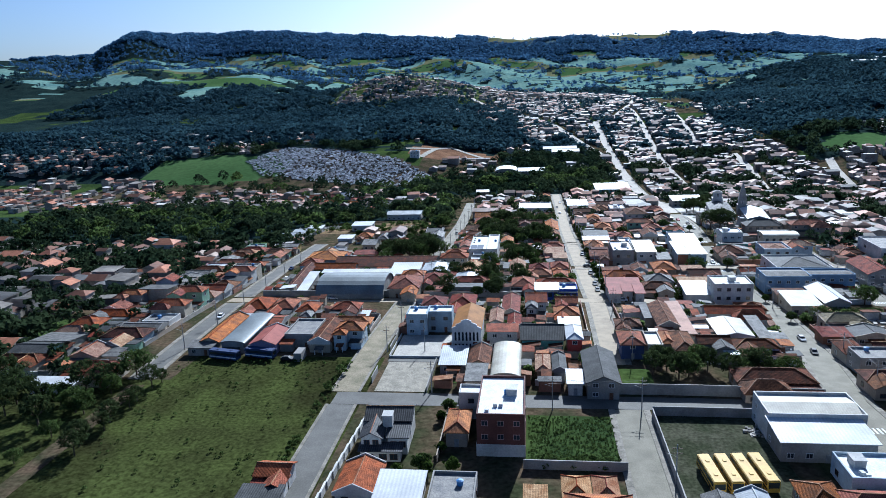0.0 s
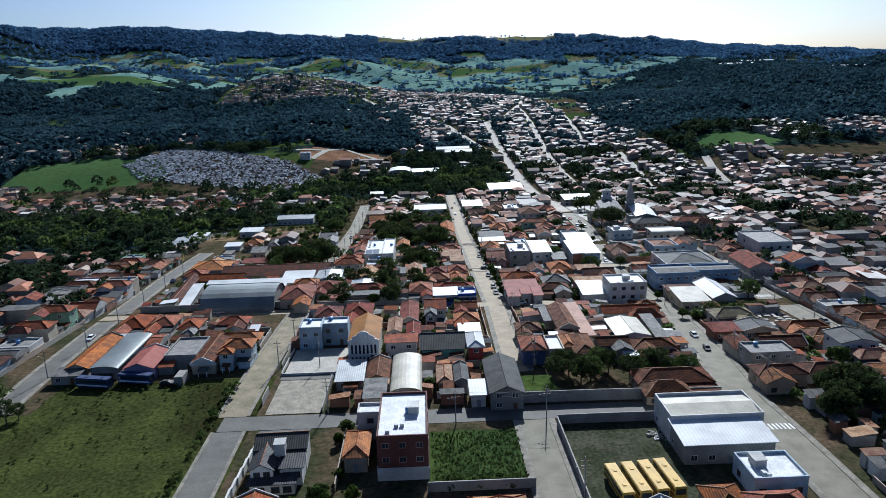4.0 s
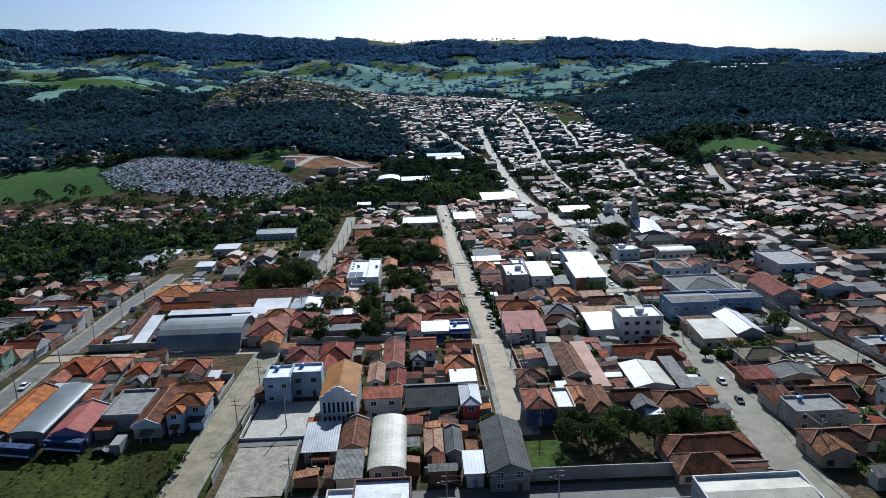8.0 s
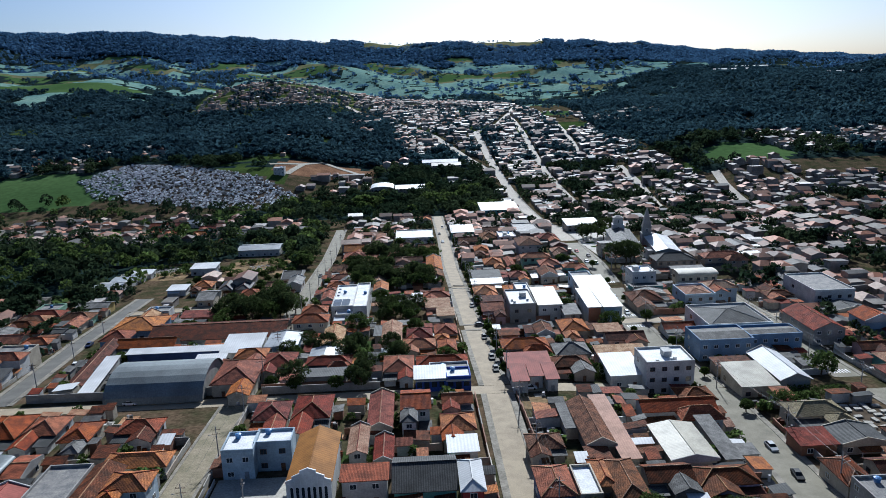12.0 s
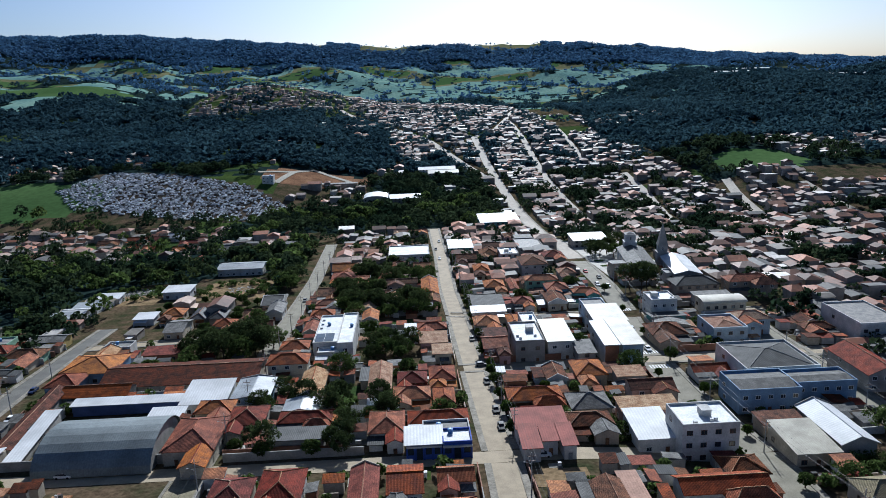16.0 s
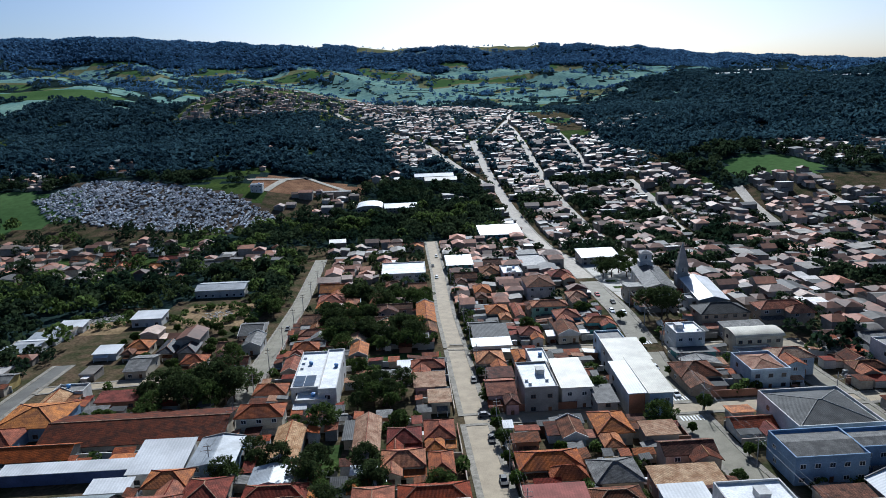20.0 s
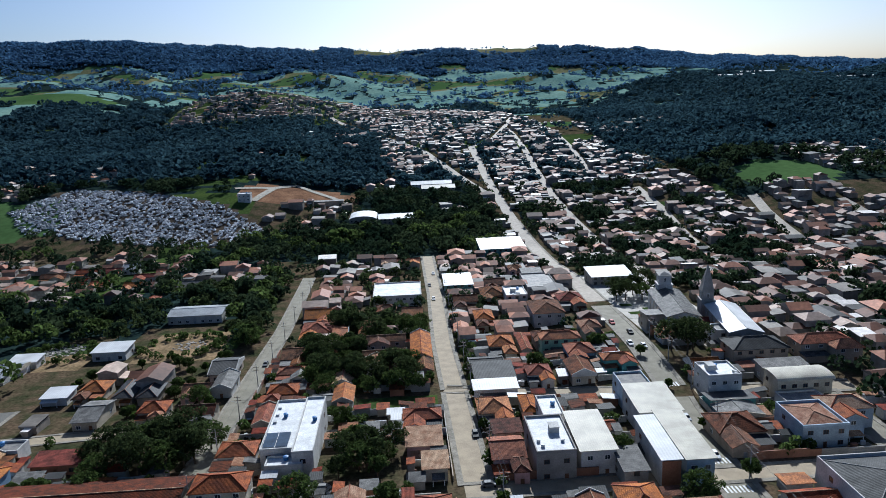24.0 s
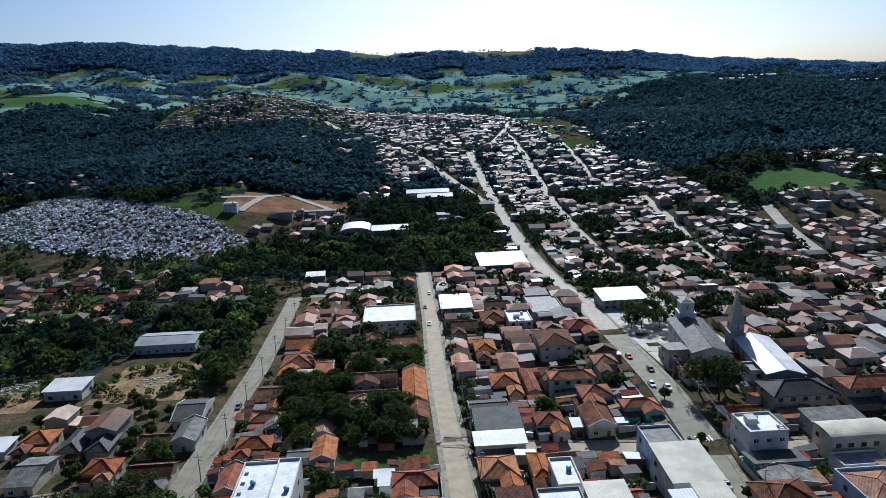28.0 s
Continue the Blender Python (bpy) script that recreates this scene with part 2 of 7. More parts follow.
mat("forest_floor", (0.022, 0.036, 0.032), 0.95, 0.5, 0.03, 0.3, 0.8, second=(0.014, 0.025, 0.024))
# plants
def leafy(name, col, passing, **more):
    """Leaves: matt on top, with light passing their blades from behind."""
    m = mat(name, col, 0.95, 0.4, bump=0.0, rnd=0.18 if "fine" in more else 0.4, island=True, **more)
    nt = m.node_tree
    b = nt.nodes["Diffuse BSDF"]
    t, mix = nt.nodes.new("ShaderNodeBsdfTranslucent"), nt.nodes.new("ShaderNodeMixShader")
    nt.links.new(b.inputs["Color"].links[0].from_socket, t.inputs["Color"])
    mix.inputs[0].default_value = passing
    nt.links.new(b.outputs[0], mix.inputs[1])
    nt.links.new(t.outputs[0], mix.inputs[2])
    nt.links.new(mix.outputs[0], nt.nodes["Material Output"].inputs["Surface"])


leafy("leaf_dark", (0.066, 0.09, 0.034), 0.48)
leafy("leaf_mid", (0.09, 0.13, 0.038), 0.5)
leafy("leaf_light", (0.1, 0.15, 0.032), 0.48)
# Leaf green shifted to blue: distance haze is put into the colour.
leafy("leaf_far_hazed", (0.044, 0.083, 0.1), 0.42, scale=0.01, fine=0.4, second=(0.024, 0.05, 0.066))
leafy("leaf_valley", (0.04, 0.057, 0.027), 0.42, scale=0.03, fine=0.5, second=(0.014, 0.027, 0.016))
# Blue here is aerial haze mixed into the leaves of hills and ridge.
leafy("leaf_ridge_hazed", (0.076, 0.15, 0.26), 0.42, scale=0.004, fine=0.05, second=(0.06, 0.125, 0.22))
mat("bark", (0.13, 0.095, 0.065), 0.9, 0.4, 1.5, 6, 0.4)
# vehicles and fittings
for key, colour in dict(paint_white=(0.80, 0.80, 0.80), paint_silver=(0.45, 0.46, 0.48), paint_black=(0.02, 0.02, 0.022), paint_red=(0.42, 0.03, 0.03), paint_blue=(0.03, 0.05, 0.13),
                        paint_grey=(0.14, 0.145, 0.15), bus_yellow=(0.56, 0.35, 0.05), paint_cream=(0.72, 0.66, 0.48)).items():
    mat(key, colour, 0.62, 0.08, 0.5, 2, 0.0)
mat("rubber", (0.02, 0.02, 0.02), 0.9, 0.2)
mat("pole_concrete", (0.40, 0.39, 0.37), 0.9, 0.2, 1.0)
mat("wire", (0.03, 0.03, 0.03), 0.6, 0.1)
mat("tank_blue", (0.07, 0.22, 0.50), 0.5, 0.15)
mat("paint_line", (0.75, 0.75, 0.72), 0.8, 0.2, 0.8)
mat("rubble", (0.45, 0.42, 0.38), 0.95, 0.4, 0.6, 2, 0.5, rnd=0.3, island=True)
# Raised base and wide random tone put sun glare into the bodywork colour.
mat("car_bodies", (0.5, 0.51, 0.53), 0.35, 0.35, 0.15, 1, 0.0, rnd=0.97, island=True, gloss=0.5)


# ---- terrain ----
def smooth(a, b, v):
    """0 below a, 1 above b, an even curve between."""
    s = np.clip((np.asarray(v, float) - a) / (b - a), 0, 1)
    return s * s * (3 - 2 * s)


BASE_Y = (-400, 120, 210, 270, 340, 430, 520, 620, 690, 760, 850, 950, 1090, 1200, 1400, 1600, 1800, 2050, 2400, 3000, 5000)
BASE_Z = (9, 8, 6.5, 3, -3, -9, -15, -20.5, -22.5, -21, -14, -6, 9, 15, 23, 29, 27, 14, 24, 60, 90)
FINE_Y = np.linspace(-400, 5000, 1081)
FINE_Z = np.convolve(np.pad(np.interp(FINE_Y, BASE_Y, BASE_Z), 8, mode="edge"), np.hanning(19)[1:-1] / np.hanning(19).sum(), "valid")
CREST_AZ = (-75, -38, -32.6, -31.2, -30, -21, -13, -9.3, -4, -1, 10, 18, 22, 28, 34, 75)
CREST_Z = (190, 222, 228, 286, 330, 322, 300, 268, 270, 250, 246, 208, 164, 134, 102, 90)


def height(x, y):
    """The height of the ground: a town slope, a creek, a built-up hill, rolling pastures and a long ridge."""
    x, y = np.asarray(x, float), np.asarray(y, float)
    z = np.interp(y, FINE_Y, FINE_Z)
    z = z + 5.0 * smooth(15, 70, x) * smooth(360, 450, y) * (1 - smooth(540, 640, y))
    z = z - 3.5 * smooth(10, 70, x) * (1 - smooth(280, 360, y)) * smooth(150, 250, y)
    z = z + 25.0 * smooth(180, 330, x) * smooth(560, 780, y) * (1 - smooth(860, 1100, y))
    z = z + 16.0 * smooth(60, 190, -x) * smooth(700, 860, y) * (1 - smooth(1000, 1300, y))
    z = z - 14.0 * smooth(160, 420, -x) * smooth(950, 1200, y) * (1 - smooth(1500, 1800, y))
    z = z - 12.0 * smooth(60, 260, x) * smooth(1350, 1700, y) * (1 - smooth(1900, 2200, y))
    r, az = np.hypot(x + 20, y - 80), np.degrees(np.arctan2(x + 20, y - 80))
    crest = np.interp(az, CREST_AZ, CREST_Z) + 3 * np.sin(az * 1.9) + 2 * np.sin(az * 4.3 + 1)
    rise = 0.56 * smooth(2150, 3650, r) + 0.44 * smooth(3250, 3950, r + 90 * np.sin(az * 0.55))
    far = smooth(2000, 2600, r)
    z = z * (1 - far) + 24 * far + np.maximum(crest - 24, 0) * rise
    # the terraced hill beside the far town, the wooded spur and the hill with the long field
    z = z + 56.0 * np.exp(-((x + 335) / 200) ** 2 - ((y - 1760) / 190) ** 2)
    z = z + 66.0 * smooth(430, 800, x) * smooth(1150, 2080, y) * (1 - 0.45 * smooth(800, 1250, x)) * (1 - smooth(2200, 2700, y))
    z = z + 72.0 * smooth(480, 900, -x) * smooth(1500, 2180, y) * (1 - smooth(2300, 2900, y))
    roll = np.sin(x / 118 + 1.4 * np.sin(y / 240 + 0.6)) * np.sin(y / 175 + 0.8 * np.sin(x / 310)) + 0.5 * np.sin(x / 61 + y / 97)
    return z + 15 * smooth(2150, 2500, r) * roll * (1 - smooth(3150, 3500, r))


# ---- building blocks ----
class Geo:
    """Vertices, faces, material slots and flat map coordinates of one mesh."""

    def __init__(self):
        self.v, self.f, self.m, self.u = [], [], [], []

    def face(self, pts, m=0, uv=None):
        i = len(self.v)
        self.v += [tuple(p) for p in pts]
        self.f.append(tuple(range(i, i + len(pts))))
        self.m.append(m)
        if uv is None:
            a = Vector(pts[1]) - Vector(pts[0])
            a.normalize()
            n = a.cross(Vector(pts[2]) - Vector(pts[0]))
            b = n.cross(a)
            b.normalize()
            o = Vector(pts[0])
            uv = [((Vector(p) - o).dot(a), (Vector(p) - o).dot(b)) for p in pts]
        self.u += list(uv)

    def box(self, x0, y0, z0, x1, y1, z1, m=0, bottom=True):
        p = [(x0, y0, z0), (x1, y0, z0), (x1, y1, z0), (x0, y1, z0), (x0, y0, z1), (x1, y0, z1), (x1, y1, z1), (x0, y1, z1)]
        for q in ((4, 5, 6, 7), (0, 1, 5, 4), (1, 2, 6, 5), (2, 3, 7, 6), (3, 0, 4, 7)) + (((3, 2, 1, 0),) if bottom else ()):
            self.face([p[k] for k in q], m)

    def slab(self, pts, t, m=0):
        """A sloping plate of thickness t under the polygon pts, counter-clockwise from above."""
        low = [(x, y, z - t) for x, y, z in pts]
        self.face(pts, m)
        self.face(low[::-1], m)
        for k in range(len(pts)):
            j = (k + 1) % len(pts)
            self.face([pts[k], low[k], low[j], pts[j]], m)

    def rod(self, a, b, r, m=0, sides=5, r2=None):
        a, b = Vector(a), Vector(b)
        d = (b - a).normalized()
        s = d.orthogonal().normalized()
        t = d.cross(s)
        r2 = r if r2 is None else r2
        ring = [(s * math.cos(k * 2 * math.pi / sides) + t * math.sin(k * 2 * math.pi / sides)) for k in range(sides)]
        for k in range(sides):
            p, q = ring[k], ring[(k + 1) % sides]
            self.face([a + p * r, a + q * r, b + q * r2, b + p * r2], m)
        self.face([b + p * r2 for p in ring], m)

    def mesh(self, name, mats):
        me = bpy.data.meshes.new(name)
        me.from_pydata(self.v, [], self.f)
        uv = me.uv_layers.new(name="map")
        uv.data.foreach_set("uv", np.array(self.u, "f").ravel())
        me.polygons.foreach_set("material_index", self.m)
        for k in mats:
            me.materials.append(MATS[k])
        me.update()
        return me


def part(name, geo, mats, parent=None, label="", at=None):
    """One mesh object under a thing or under a part."""
    data = geo.mesh(name, mats if isinstance(mats, (list, tuple)) else [mats]) if isinstance(geo, Geo) else geo
    ob = new(name, data)
    ob.parent = parent
    if at is not None:
        ob.matrix_basis = at
    return tagged(ob, label)


def base(name, x, y, rot=0.0, z=None):
    ob = new(name)
    ob.empty_display_size = 0.5
    ob.matrix_basis = pose(x, y, float(height(x, y)) if z is None else z, 0, 0, rot)
    return ob


TAKEN = {}
CELL = 24.0


def cells(a, b, c, d):
    return [(i, j) for i in range(math.floor(a / CELL), math.floor(c / CELL) + 1) for j in range(math.floor(b / CELL), math.floor(d / CELL) + 1)]


def claim(x, y, w, d, pad=0.0):
    q = (x - w / 2 - pad, y - d / 2 - pad, x + w / 2 + pad, y + d / 2 + pad)
    for k in cells(*q):
        TAKEN.setdefault(k, []).append(q)


def is_free(x, y, w, d, pad=0.3):
    a, b, c, e = x - w / 2 - pad, y - d / 2 - pad, x + w / 2 + pad, y + d / 2 + pad
    return not any(a < q[2] and c > q[0] and b < q[3] and e > q[1] for k in cells(a, b, c, e) for q in TAKEN.get(k, ()))


# ---- ground ----
def patch(x, y, cx, cy, rx, ry):
    return ((x - cx) / rx) ** 2 + ((y - cy) / ry) ** 2 < 1


YARD = ((-360, 820), (-330, 890), (-262, 866), (-178, 818), (-126, 760), (-156, 722), (-222, 736), (-325, 772))


def in_yard(x, y, grow=1.0):
    """Whether a point lies in the yard of stored cars."""
    x, y = -243 + (x + 243) / grow, 798 + (y - 798) / grow
    inside = False
    for (xa, ya), (xb, yb) in zip(YARD, YARD[1:] + YARD[:1]):
        if (ya > y) != (yb > y) and x < xa + (xb - xa) * (y - ya) / (yb - ya):
            inside = not inside
    return inside


def wooded(x, y):
    """How thickly trees stand, 0 to 1, outside the streets."""
    w = noise.noise(Vector((x / 140, y / 170, 3.1)))
    if y < 180 or in_yard(x, y, 1.04):
        return 0.0
    if patch(x, y, -116, 485, 30, 46) or patch(x, y, -160, 476, 26, 30):
        return 0.0
    if y < 760:
        if x < -165:
            return (0.95 if 425 < y < 570 + 40 * w else 0.3 if y > 570 else 0.1) if x > -700 else 0.9
        if x < -85 and y > 480:
            return 0.75 if y < 600 or w > 0 else 0.3
        if y > 655 and x < 55:
            return 0.9
        return 0.0
    if patch(x, y, 322, 803, 42, 46) or patch(x, y, 236, 1335, 38, 38) or patch(x, y, -118, 866, 54, 35) or (-150 < x < -75 and 770 < y < 840):
        return 0.0
    if patch(x, y, 157, 870, 34, 20) or patch(x, y, 92, 783, 16, 20):
        return 0.97
    if 885 < y < 1380 and -250 + 0.1 * (y - 885) < x < -20 - 0.1 * (y - 885):
        k = noise.noise(Vector((x / 42, y / 50, 2.3)))
        return 0.85 if k > -0.4 else 0.05
    if y < 1000:
        if patch(x, y, -390, 800, 80, 50):
            return 0.0
        if x < -355 or (-120 < x < 62 and y < 800):
            return 0.95
        if x < -60 and y > 890:
            return 0.9
        if x < -172 and y > 850 and not patch(x, y, -205, 868, 22, 11):
            return 0.85
        return 0.9 if 255 < x and w > -0.2 else (0.55 if -60 < x < 55 and w > -0.1 else 0.0)
    r, az = math.hypot(x + 20, y - 80), math.degrees(math.atan2(x + 20, y - 80))
    fine = noise.noise(Vector((x / 55, y / 70, 6.3)))
    if x > 470 and 1000 < y < 2150 + 0.35 * (x - 700):
        return 1.0 if fine > -0.42 else 0.1
    if y < 2050:
        if patch(x, y, -930, 2080, 200, 95):
            return 0.0
        if -470 < x < -100 and 1540 < y < 1830:
            return 0.5 if fine > 0.3 else 0.03
        if x < -150 - (y - 1000) * 0.05 and y < 1560:
            return 1.0 if w > -0.5 and fine > -0.33 else 0.12
        if x < -60 - (y - 1000) * 0.1 and y < 1400:
            return 0.8 if fine > -0.12 else 0.05
        if x < -420:
            return 0.95 if w + 0.5 * fine > -0.3 else 0.0
        if x > 225 + (y - 1000) * 0.12:
            return 0.97 if w + 0.4 * fine > -0.45 else 0.05
        return 0.05 if y < 1800 else (0.8 if fine > 0 else 0.1)
    if patch(x, y, -930, 2080, 220, 100):
        return 0.0
    if r > 3740:
        if -5.8 < az < -3.4 or 10.4 < az < 11.9 or 12.3 < az < 13.8:
            return 1.0 if r < 4000 else 0.0
        return 1.0 if az + 3 * w < -8 or az + 3 * w > 17.5 else 0.012
    if r > 3380 + 60 * w:
        return 1.0 if az < -3 or az > 16 or fine > -0.3 else 0.15
    if az < -12:
        return 0.9 if w + 0.6 * fine > -0.02 else 0.03
    if r < 2300:
        return 0.85 if fine > 0.05 else 0.06
    if r > 3150:
        return 0.8 if w + 0.7 * fine > 0.05 else 0.05
    return 0.95 if w * 0.7 + fine > 0.36 or abs(w + 0.1) < 0.022 else 0.02


COVER = ["yard_soil", "forest_floor", "pasture", "crop_field", "dry_field", "verge_grass", "red_earth", "lot_grass", "scrub_hazed", "car_dirt"]


def cover(x, y):
    if (y < 206 and -134 < x < -70) or (y < 186 and x < -130):
        return 7
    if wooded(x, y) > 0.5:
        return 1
    w = noise.noise(Vector((x / 230, y / 160, 8.7)))
    if patch(x, y, -390, 800, 95, 60) or patch(x, y, -930, 2080, 200, 95) or patch(x, y, 322, 803, 42, 46) or patch(x, y, 236, 1335, 38, 38):
        return 3
    if patch(x, y, -118, 866, 60, 38):
        return 6
    if patch(x, y, -112, 490, 20, 20) or patch(x, y, -163, 486, 20, 14):
        return 6 if w > -0.3 else 5
    if in_yard(x, y, 1.04):
        return 9
    if -480 < x < -90 and 1500 < y < 1830:
        return 4 if math.sin(y / 7 + x / 40) > 0.75 else 5
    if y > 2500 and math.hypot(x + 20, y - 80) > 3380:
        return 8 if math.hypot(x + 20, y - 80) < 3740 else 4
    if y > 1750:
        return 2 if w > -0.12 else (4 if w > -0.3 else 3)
    if y > 760:
        return 5 if w > 0.15 or x < -150 else 0
    return 5 if x < -165 and w > 0 else 0


def steps(*runs):
    out = []
    for a, b, n in runs:
        out += list(np.linspace(a, b, n, endpoint=False))
    return out


def ground():
    xs = steps((-3400, -1200, 30), (-1200, -300, 38), (-300, 400, 70), (400, 1300, 38), (1300, 3400, 30)) + [3400]
    ys = steps((-300, 60, 10), (60, 700, 64), (700, 1900, 110), (1900, 4300, 130), (4300, 4800, 8)) + [4800]
    gx, gy = np.meshgrid(xs, ys)
    gz = height(gx, gy)
    w = len(xs)
    faces, mi = [], []
    for j in range(len(ys) - 1):
        for i in range(w - 1):
            faces.append((j * w + i, j * w + i + 1, (j + 1) * w + i + 1, (j + 1) * w + i))
            mi.append(cover((xs[i] + xs[i + 1]) / 2, (ys[j] + ys[j + 1]) / 2))
    me = bpy.data.meshes.new("ground")
    me.from_pydata(np.stack([gx, gy, gz], -1).reshape(-1, 3).tolist(), [], faces)
    me.polygons.foreach_set("material_index", mi)
    me.polygons.foreach_set("use_smooth", [True] * len(mi))
    for k in COVER:
        me.materials.append(MATS[k])
    return tagged(new("ground", me), "sloping town ground with grass, soil, pasture and forest", "ground", kind="structure")


ground()


def ribbon(name, pts, width, material, lift, thick=0.0, offset=0.0, label="", category="road", step=6.0):
    """A strip that follows the ground along the line pts."""
    line = []
    for (xa, ya), (xb, yb) in zip(pts, pts[1:]):
        n = max(1, int(math.hypot(xb - xa, yb - ya) / step))
        line += [(xa + (xb - xa) * k / n, ya + (yb - ya) * k / n) for k in range(n)]
    line.append(pts[-1])
    g, rows = Geo(), []
    for k, (x, y) in enumerate(line):
        a, b = line[max(k - 1, 0)], line[min(k + 1, len(line) - 1)]
        dx, dy = b[0] - a[0], b[1] - a[1]
        n = math.hypot(dx, dy)
        nx, ny = dy / n, -dx / n
        l, r = (x + nx * (offset - width / 2), y + ny * (offset - width / 2)), (x + nx * (offset + width / 2), y + ny * (offset + width / 2))
        rows.append([(*l, float(height(*l)) + lift), (*r, float(height(*r)) + lift)])
    for p, q in zip(rows, rows[1:]):
        pts4 = [p[0], p[1], q[1], q[0]]
        g.face(pts4)
        if thick:
            for a, b in ((p[0], q[0]), (q[1], p[1])):
                g.face([a, b, (b[0], b[1], b[2] - thick), (a[0], a[1], a[2] - thick)])
    return tagged(part(name, g, material), label, category, kind="structure")


def street(pts, width, material="cobble", walks=1.6, label="pale stone-paved town street with worn surface"):
    ribbon("road", pts, width, material, 0.07, label=label)
    for (xa, ya), (xb, yb) in zip(pts, pts[1:]):
        n = max(1, int(math.hypot(xb - xa, yb - ya) / 8))
        for k in range(n + 1):
            claim(xa + (xb - xa) * k / n, ya + (yb - ya) * k / n, width + 2 * walks, width + 2 * walks)
    if walks:
        for side in (-1, 1):
            ribbon("pavement", pts, walks, "pavement", 0.2, 0.3, side * (width + walks) / 2, "grey concrete pavement with kerb along the street", "pavement")


FAR_STREET = "pale sunlit asphalt street between far houses"
street([(-1, 206), (0, 275.6)], 6.2, walks=1.7)
street([(0, 282.4), (-1, 343.9)], 6.2, walks=1.7)
street([(-1, 350.1), (-2, 415)], 6.2, walks=1.7)
street([(-2, 417), (-3, 470), (-2, 560), (-3, 665)], 6.2, walks=1.7)
street([(-1, -160), (-1, 176)], 7, "street_worn")
street([(-72, -160), (-75, 176)], 7, "asphalt", walks=0.8)
street([(-76, 184), (-75, 275.6)], 7, "dirt_street", 0.8, label="worn earth and stone lane with dry grass")
street([(-75, 282.4), (-75, 400), (-74, 500), (-77, 618)], 6.0, "street_worn", 1.0, label="grey worn stone lane with dry grass verges")
street([(-133, -160), (-138, 186)], 5, "yard_soil", 0, "worn dirt track between dark trees and field")
street([(-139, 190), (-145.5, 274)], 5.6, "asphalt", 1.4)
street([(-146, 284), (-151.5, 350), (-152.5, 420)], 5.6, "asphalt")
street([(52, -160), (54.5, 140), (55, 186)], 8, "street_worn")
street([(55, 186), (58, 204), (61.5, 225), (63.5, 248), (65, 280)], 8.5, "street_worn")
street([(65, 280), (61.5, 320), (61.5, 344.4)], 8, "street_worn")
# The darker surface here stands in for shadow along the street's sides.
street([(62, 351.4), (67, 395)], 7, "street_worn")
street([(68, 403), (70, 440), (72, 500)], 7, "street_worn")
street([(72, 508), (74, 600), (72, 766)], 8.5, "far_road", walks=1.2)
street([(72, 766), (70, 900), (71, 1115)], 9, "far_road", 0, label=FAR_STREET)
street([(71, 1115), (104, 1166), (150, 1350), (189, 1548)], 7.5, "far_road", 0, label=FAR_STREET)
street([(112, -160), (111, 274)], 7, "street_worn")
street([(110, 284), (113, 394)], 7, "street_worn")
street([(118, 575), (121, 719), (122, 858), (131, 1016), (146, 1300)], 7.5, "far_road", 0, label=FAR_STREET)
street([(184, 560), (184, 665), (201, 774), (205, 860)], 7.5, "far_road", 0, label=FAR_STREET)
street([(318, 540), (313, 625), (315, 711)], 7.5, "far_road", 0, label=FAR_STREET)
street([(182, 924), (190, 1050), (199, 1173)], 7.5, "far_road", 0, label=FAR_STREET)
street([(62, 865), (4, 1113), (-60, 1290), (-150, 1560)], 9, "far_road", 0, label=FAR_STREET)
street([(268, 756), (259, 715), (248, 642)], 7.5, "far_road", 0, label=FAR_STREET)
street([(-78, 180), (53, 180)], 7.5, "asphalt", walks=0)
street([(-150, 279), (62, 279)], 6.5, walks=0)
street([(-4.2, 347), (125, 348)], 6, walks=1.5)
street([(-5, 418), (62, 399)], 5.5, walks=1.2)
street([(74, 398), (125, 396)], 6, walks=1.4)
street([(-150, 392), (-80, 400)], 5.5, walks=1.2)


# ---- houses ----
TILE_WORDS = dict(tile_khaki="faded khaki tile", tile_red="red clay tile", tile_orange="orange clay tile", tile_brown="weathered brown clay tile", tile_pale="pale sun-bleached clay tile", tile_dark="dark grey tile",
                  fibre_cement="grey fibre-cement sheet", fibre_dark="dark fibre-cement sheet", metal_white="white sheet-metal", metal_grey="silver sheet-metal",
                  metal_dark="dark grey sheet-metal", metal_beige="beige sheet-metal", metal_ochre="ochre sheet-metal", sheet_salmon="salmon painted sheet-metal", sheet_red="dull red painted sheet-metal", slab_white="white flat slab", slab_grey="grey flat slab")
SHARED = {}


def shared(key, build):
    if key not in SHARED:
        SHARED[key] = build()
    return SHARED[key]


def window_mesh(w, h, trim):
    def build():
        g = Geo()
        t = 0.09
        for a in ((-w / 2 - t, -h / 2 - t, w / 2 + t, -h / 2), (-w / 2 - t, h / 2, w / 2 + t, h / 2 + t), (-w / 2 - t, -h / 2, -w / 2, h / 2), (w / 2, -h / 2, w / 2 + t, h / 2), (-0.03, -h / 2, 0.03, h / 2)):
            g.box(a[0], -0.08, a[1], a[2], 0.0, a[3])
        p = Geo()
        p.box(-w / 2, -0.04, -h / 2, w / 2, 0.0, h / 2)
        return g.mesh("window", [trim]), p.mesh("pane", ["glass"])
    return shared(("window", w, h, trim), build)


def put_window(parent, x, y, z, w, h, rz, trim):
    f, p = window_mesh(w, h, trim)
    win = part("window", f, None, parent, at=pose(x, y, z, 0, 0, rz))
    part("pane", p, None, win, "dark window glass")
    return win


